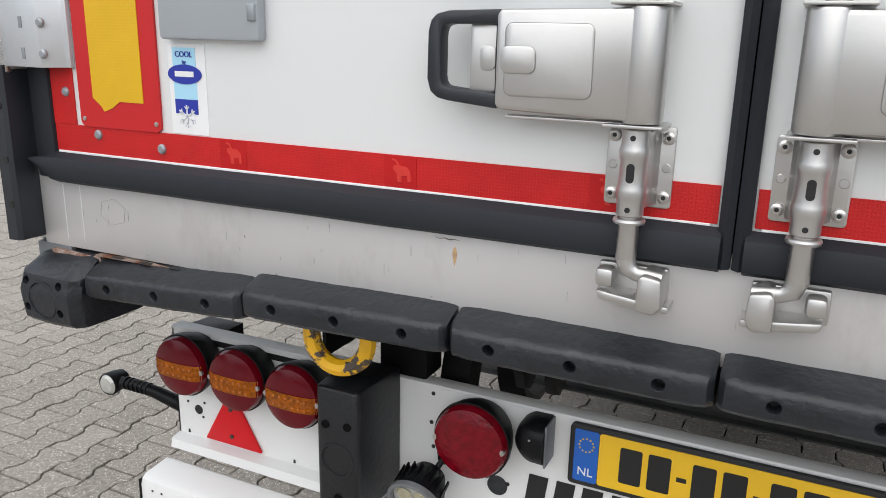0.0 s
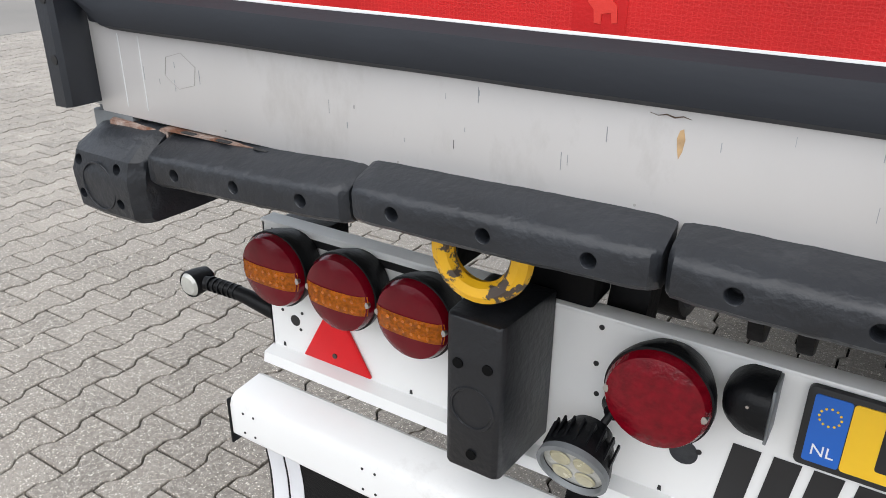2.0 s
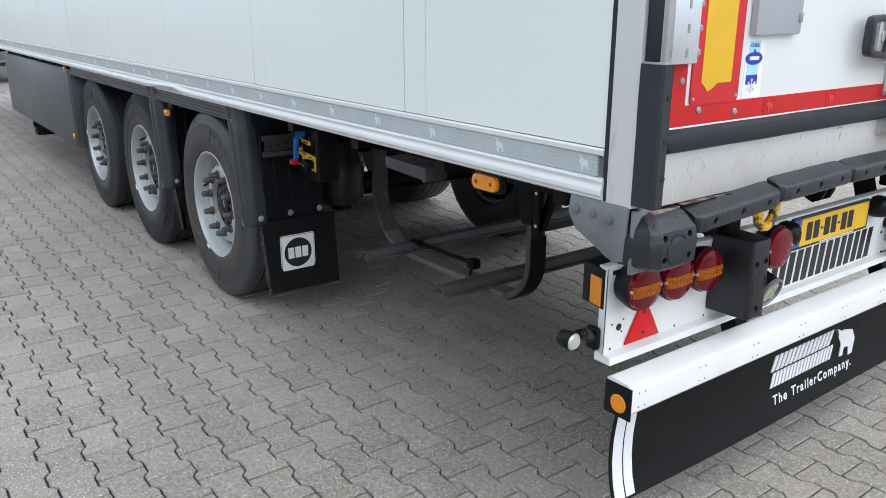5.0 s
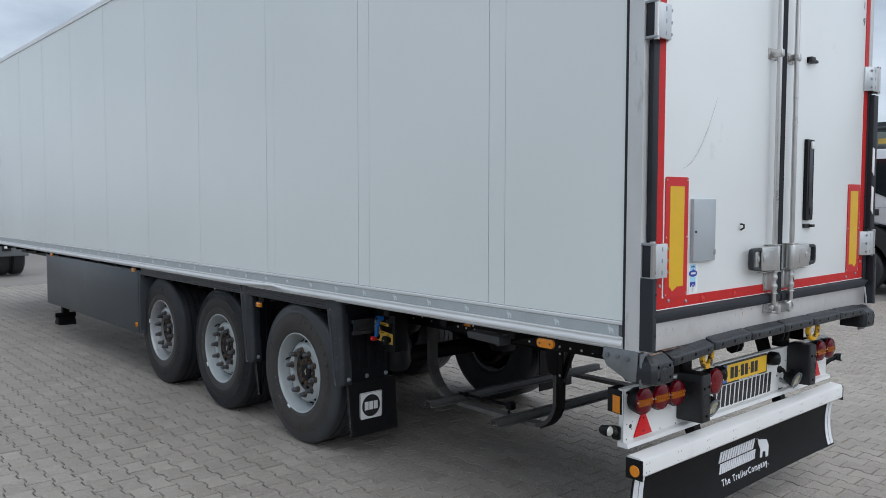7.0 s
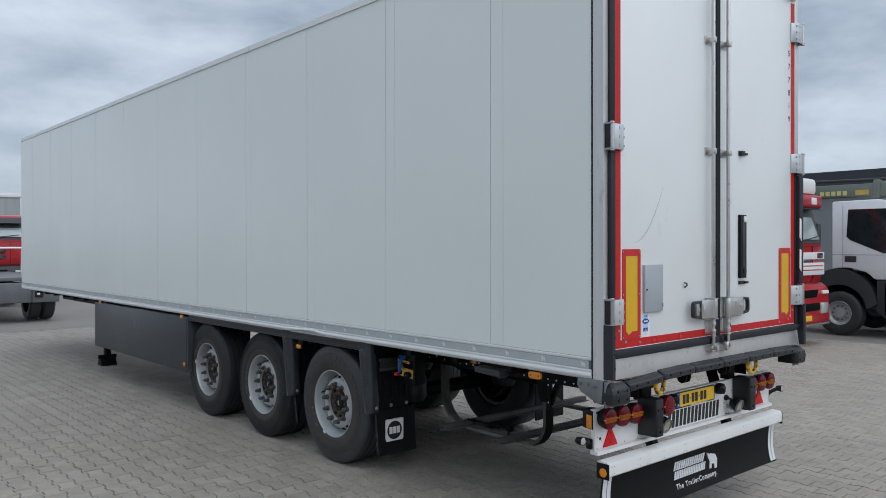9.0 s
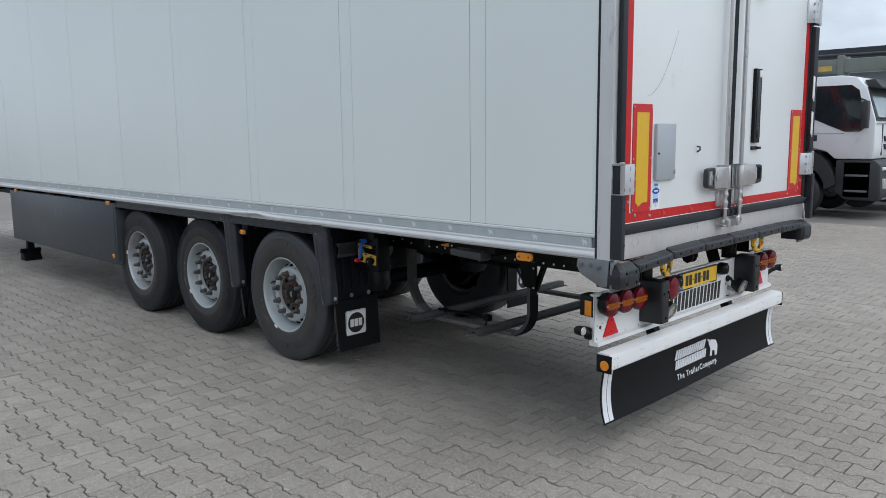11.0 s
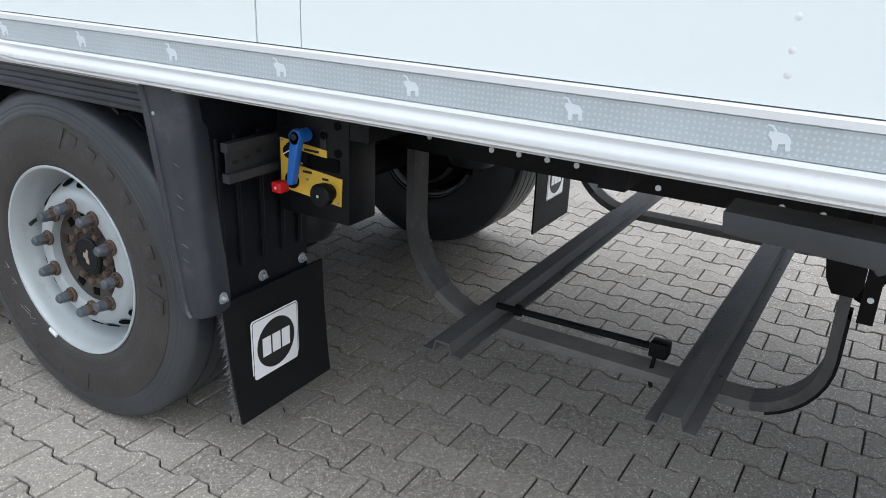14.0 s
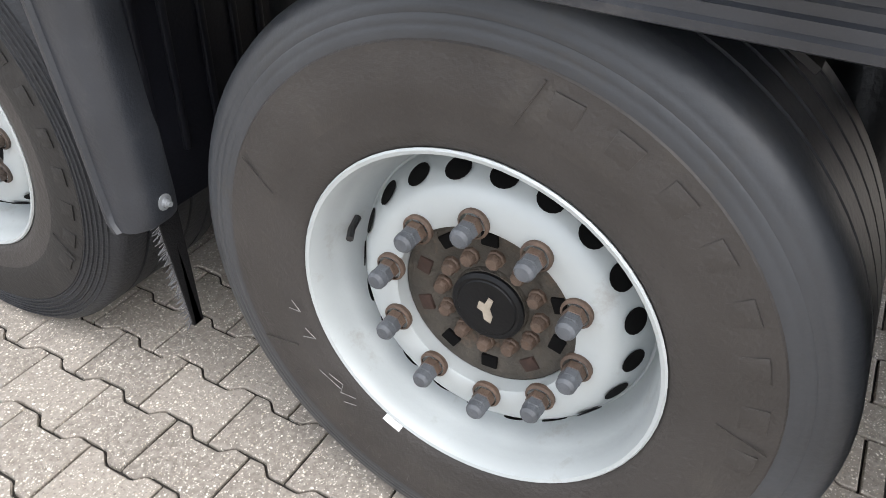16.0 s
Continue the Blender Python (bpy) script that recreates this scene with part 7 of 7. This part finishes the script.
for xx in (0.35, 0.68, -1.6, -1.27):
    part("wheel", lathe([(0.3, -0.14), (0.45, -0.15), (0.50, -0.11), (0.50, 0.11), (0.45, 0.15), (0.3, 0.14)], (xx, 20.0, 0.50), "x", 32), tyre_rubber, ch)
lr = lorry(-0.9, 25.5, cab_red, "red lorry with white bull bar", "", 3.0, None, 2.2, False)
part("bull_bar", tube([(-0.7, 25.2, 0.7), (-0.7, 25.15, 1.9), (1.3, 25.15, 1.9), (1.3, 25.2, 0.7)], 0.04, 10), white_paint, lr)
ct = thing("curtain_trailer", (0.5, 33, 0), "grey curtain-sided trailer parked beyond the yard", "trailer")
part("curtain_body", box(-3.5, 2.6, 31.0, 33.6, 1.1, 3.9, 0.04), curtain, ct)
part("roof_cap", box(-3.55, 2.65, 30.95, 33.65, 3.85, 4.0, 0.02), white_paint, ct)
for xx in (-2.9, 1.9):
    part("wheel", lathe([(0.3, -0.15), (0.48, -0.14), (0.48, 0.14), (0.3, 0.15)], (xx, 31.3, 0.48), "y", 28), tyre_rubber, ct)

# low hall behind the lorries, and one on the other side of the yard
def hall(name, x0, x1, y0, y1, h, label):
    t = thing(name, ((x0 + x1) / 2, (y0 + y1) / 2, 0), label, "building")
    part("wall", box(x0, x1, y0, y1, 0, h - 1.1), wall_grey, t)
    part("roof", box(x0 - 0.4, x1 + 0.4, y0 - 0.4, y1 + 0.4, h - 1.1, h), roof_dark, t)
    return t


RISE[0] = fall(20.0)
hall("workshop_hall", 38, 80, -12, 60, 6.1, "long low hall with a dark fascia behind the lorries")
RISE[0] = 0.0
hall("yard_hall", -62, -38, -40, 60, 5.5, "long low grey hall across the yard")
hall("gate_hall", -30, 60, -75, -55, 5.5, "long low grey hall closing the yard")

# ---- block paving, last ----
BX, BY, JOINT = 0.1446, 0.2075, 0.0068
X0, Y0 = -0.5358, 0.050


def block_outline(inset):
    """Waisted interlocking block: broad ends, narrow middle."""
    a, q = 0.0118, BY / 4
    hx, hy = BX / 2, BY / 2
    ys = [-hy + inset, -hy + q - 0.017, -hy + q - 0.009, -hy + q + 0.009, -hy + q + 0.017, hy - q - 0.017, hy - q - 0.009, hy - q + 0.009, hy - q + 0.017, hy - inset]
    ds = [0.88 * a, a, 0.72 * a, -0.72 * a, -a, -a, -0.72 * a, 0.72 * a, a, 0.88 * a]
    right = [(hx + d - inset, y) for d, y in zip(ds, ys)]
    left = [(-(hx + d) + inset, y) for d, y in zip(ds, ys)]
    return right + left[::-1]


def block_mesh(seed):
    rnd = random.Random(seed)
    top, low = block_outline(JOINT / 2 + 0.0024), block_outline(JOINT / 2)
    n = len(top)
    j = [rnd.uniform(-0.0012, 0.0012) for _ in range(n)]
    verts = [(x + j[i], y - j[i], 0.0) for i, (x, y) in enumerate(top)] + [(x, y, -0.0035) for x, y in low] + [(x, y, -0.03) for x, y in low]
    faces = [tuple(range(n))] + [(n + i, n + (i + 1) % n, (i + 1) % n, i) for i in range(n)] + [(2 * n + i, 2 * n + (i + 1) % n, n + (i + 1) % n, n + i) for i in range(n)]
    return verts, faces


variants = []
for k in range(8):
    v, f = block_mesh(k)
    me = bpy.data.meshes.new("paving_block")
    me.from_pydata(v, [], f)
    me.materials.append(concrete)
    variants.append(me)

rnd = random.Random(11)
pv, pf = block_mesh(1)
pv = np.array(pv)
off = 0
pile_v, pile_f = [], []
for i in range(int((-9.0 - X0) / BX), int((13.0 - X0) / BX)):
    for j in range(int((-6.5 - Y0) / BY), int((17.0 - Y0) / BY)):
        x, y = X0 + BX * (i + 0.5), Y0 + BY * (j + 0.5) + (BY / 2 if i % 2 else 0)
        if (x > 6 and y > 12) or (x < -7 and y > 10):
            continue
        z, tx, ty = fall(x) + rnd.uniform(-0.0022, 0.0018), rnd.uniform(-0.010, 0.010), rnd.uniform(-0.010, 0.010)
        if -2.45 < x < -1.30 and -2.0 < y < 5.4:
            ob = new("paving_block", variants[rnd.randrange(8)])
            ob.matrix_basis = Matrix.Translation((x, y, z)) @ Euler((tx, ty, rnd.uniform(-0.006, 0.006) + (math.pi if rnd.random() < 0.5 else 0))).to_matrix().to_4x4()
            ob.parent = ground
            continue
        q = pv.copy()
        q[:, 2] += z + q[:, 1] * tx - q[:, 0] * ty
        q[:, 0] += x
        q[:, 1] += y
        pile_v.append(q)
        pile_f.extend([tuple(a + off for a in f) for f in pf])
        off += len(pv)
me = bpy.data.meshes.new("block_paving")
me.from_pydata(np.concatenate(pile_v).tolist(), [], pile_f)
me.materials.append(concrete)
rest = tagged(new("block_paving", me), "weathered grey interlocking concrete paving blocks", kind="stuff")
rest.parent = ground
sand = bpy.data.meshes.new("joint_sand")
nx, ny = 150, 160
gx, gy = np.linspace(-9, 13, nx), np.linspace(-6.5, 17, ny)
sand.from_pydata([(float(x), float(y), fall(x) - 0.0130 + 0.0050 * max(0.0, min(1.0, -0.15 + 1.9 * noise.noise(Vector((x * 0.9, y * 0.9, 4)))))) for y in gy for x in gx], [],
                 [(r * nx + c, r * nx + c + 1, (r + 1) * nx + c + 1, (r + 1) * nx + c) for r in range(ny - 1) for c in range(nx - 1)])
sand.materials.append(joint_sand)
so = new("joint_sand", sand)
so.parent = ground
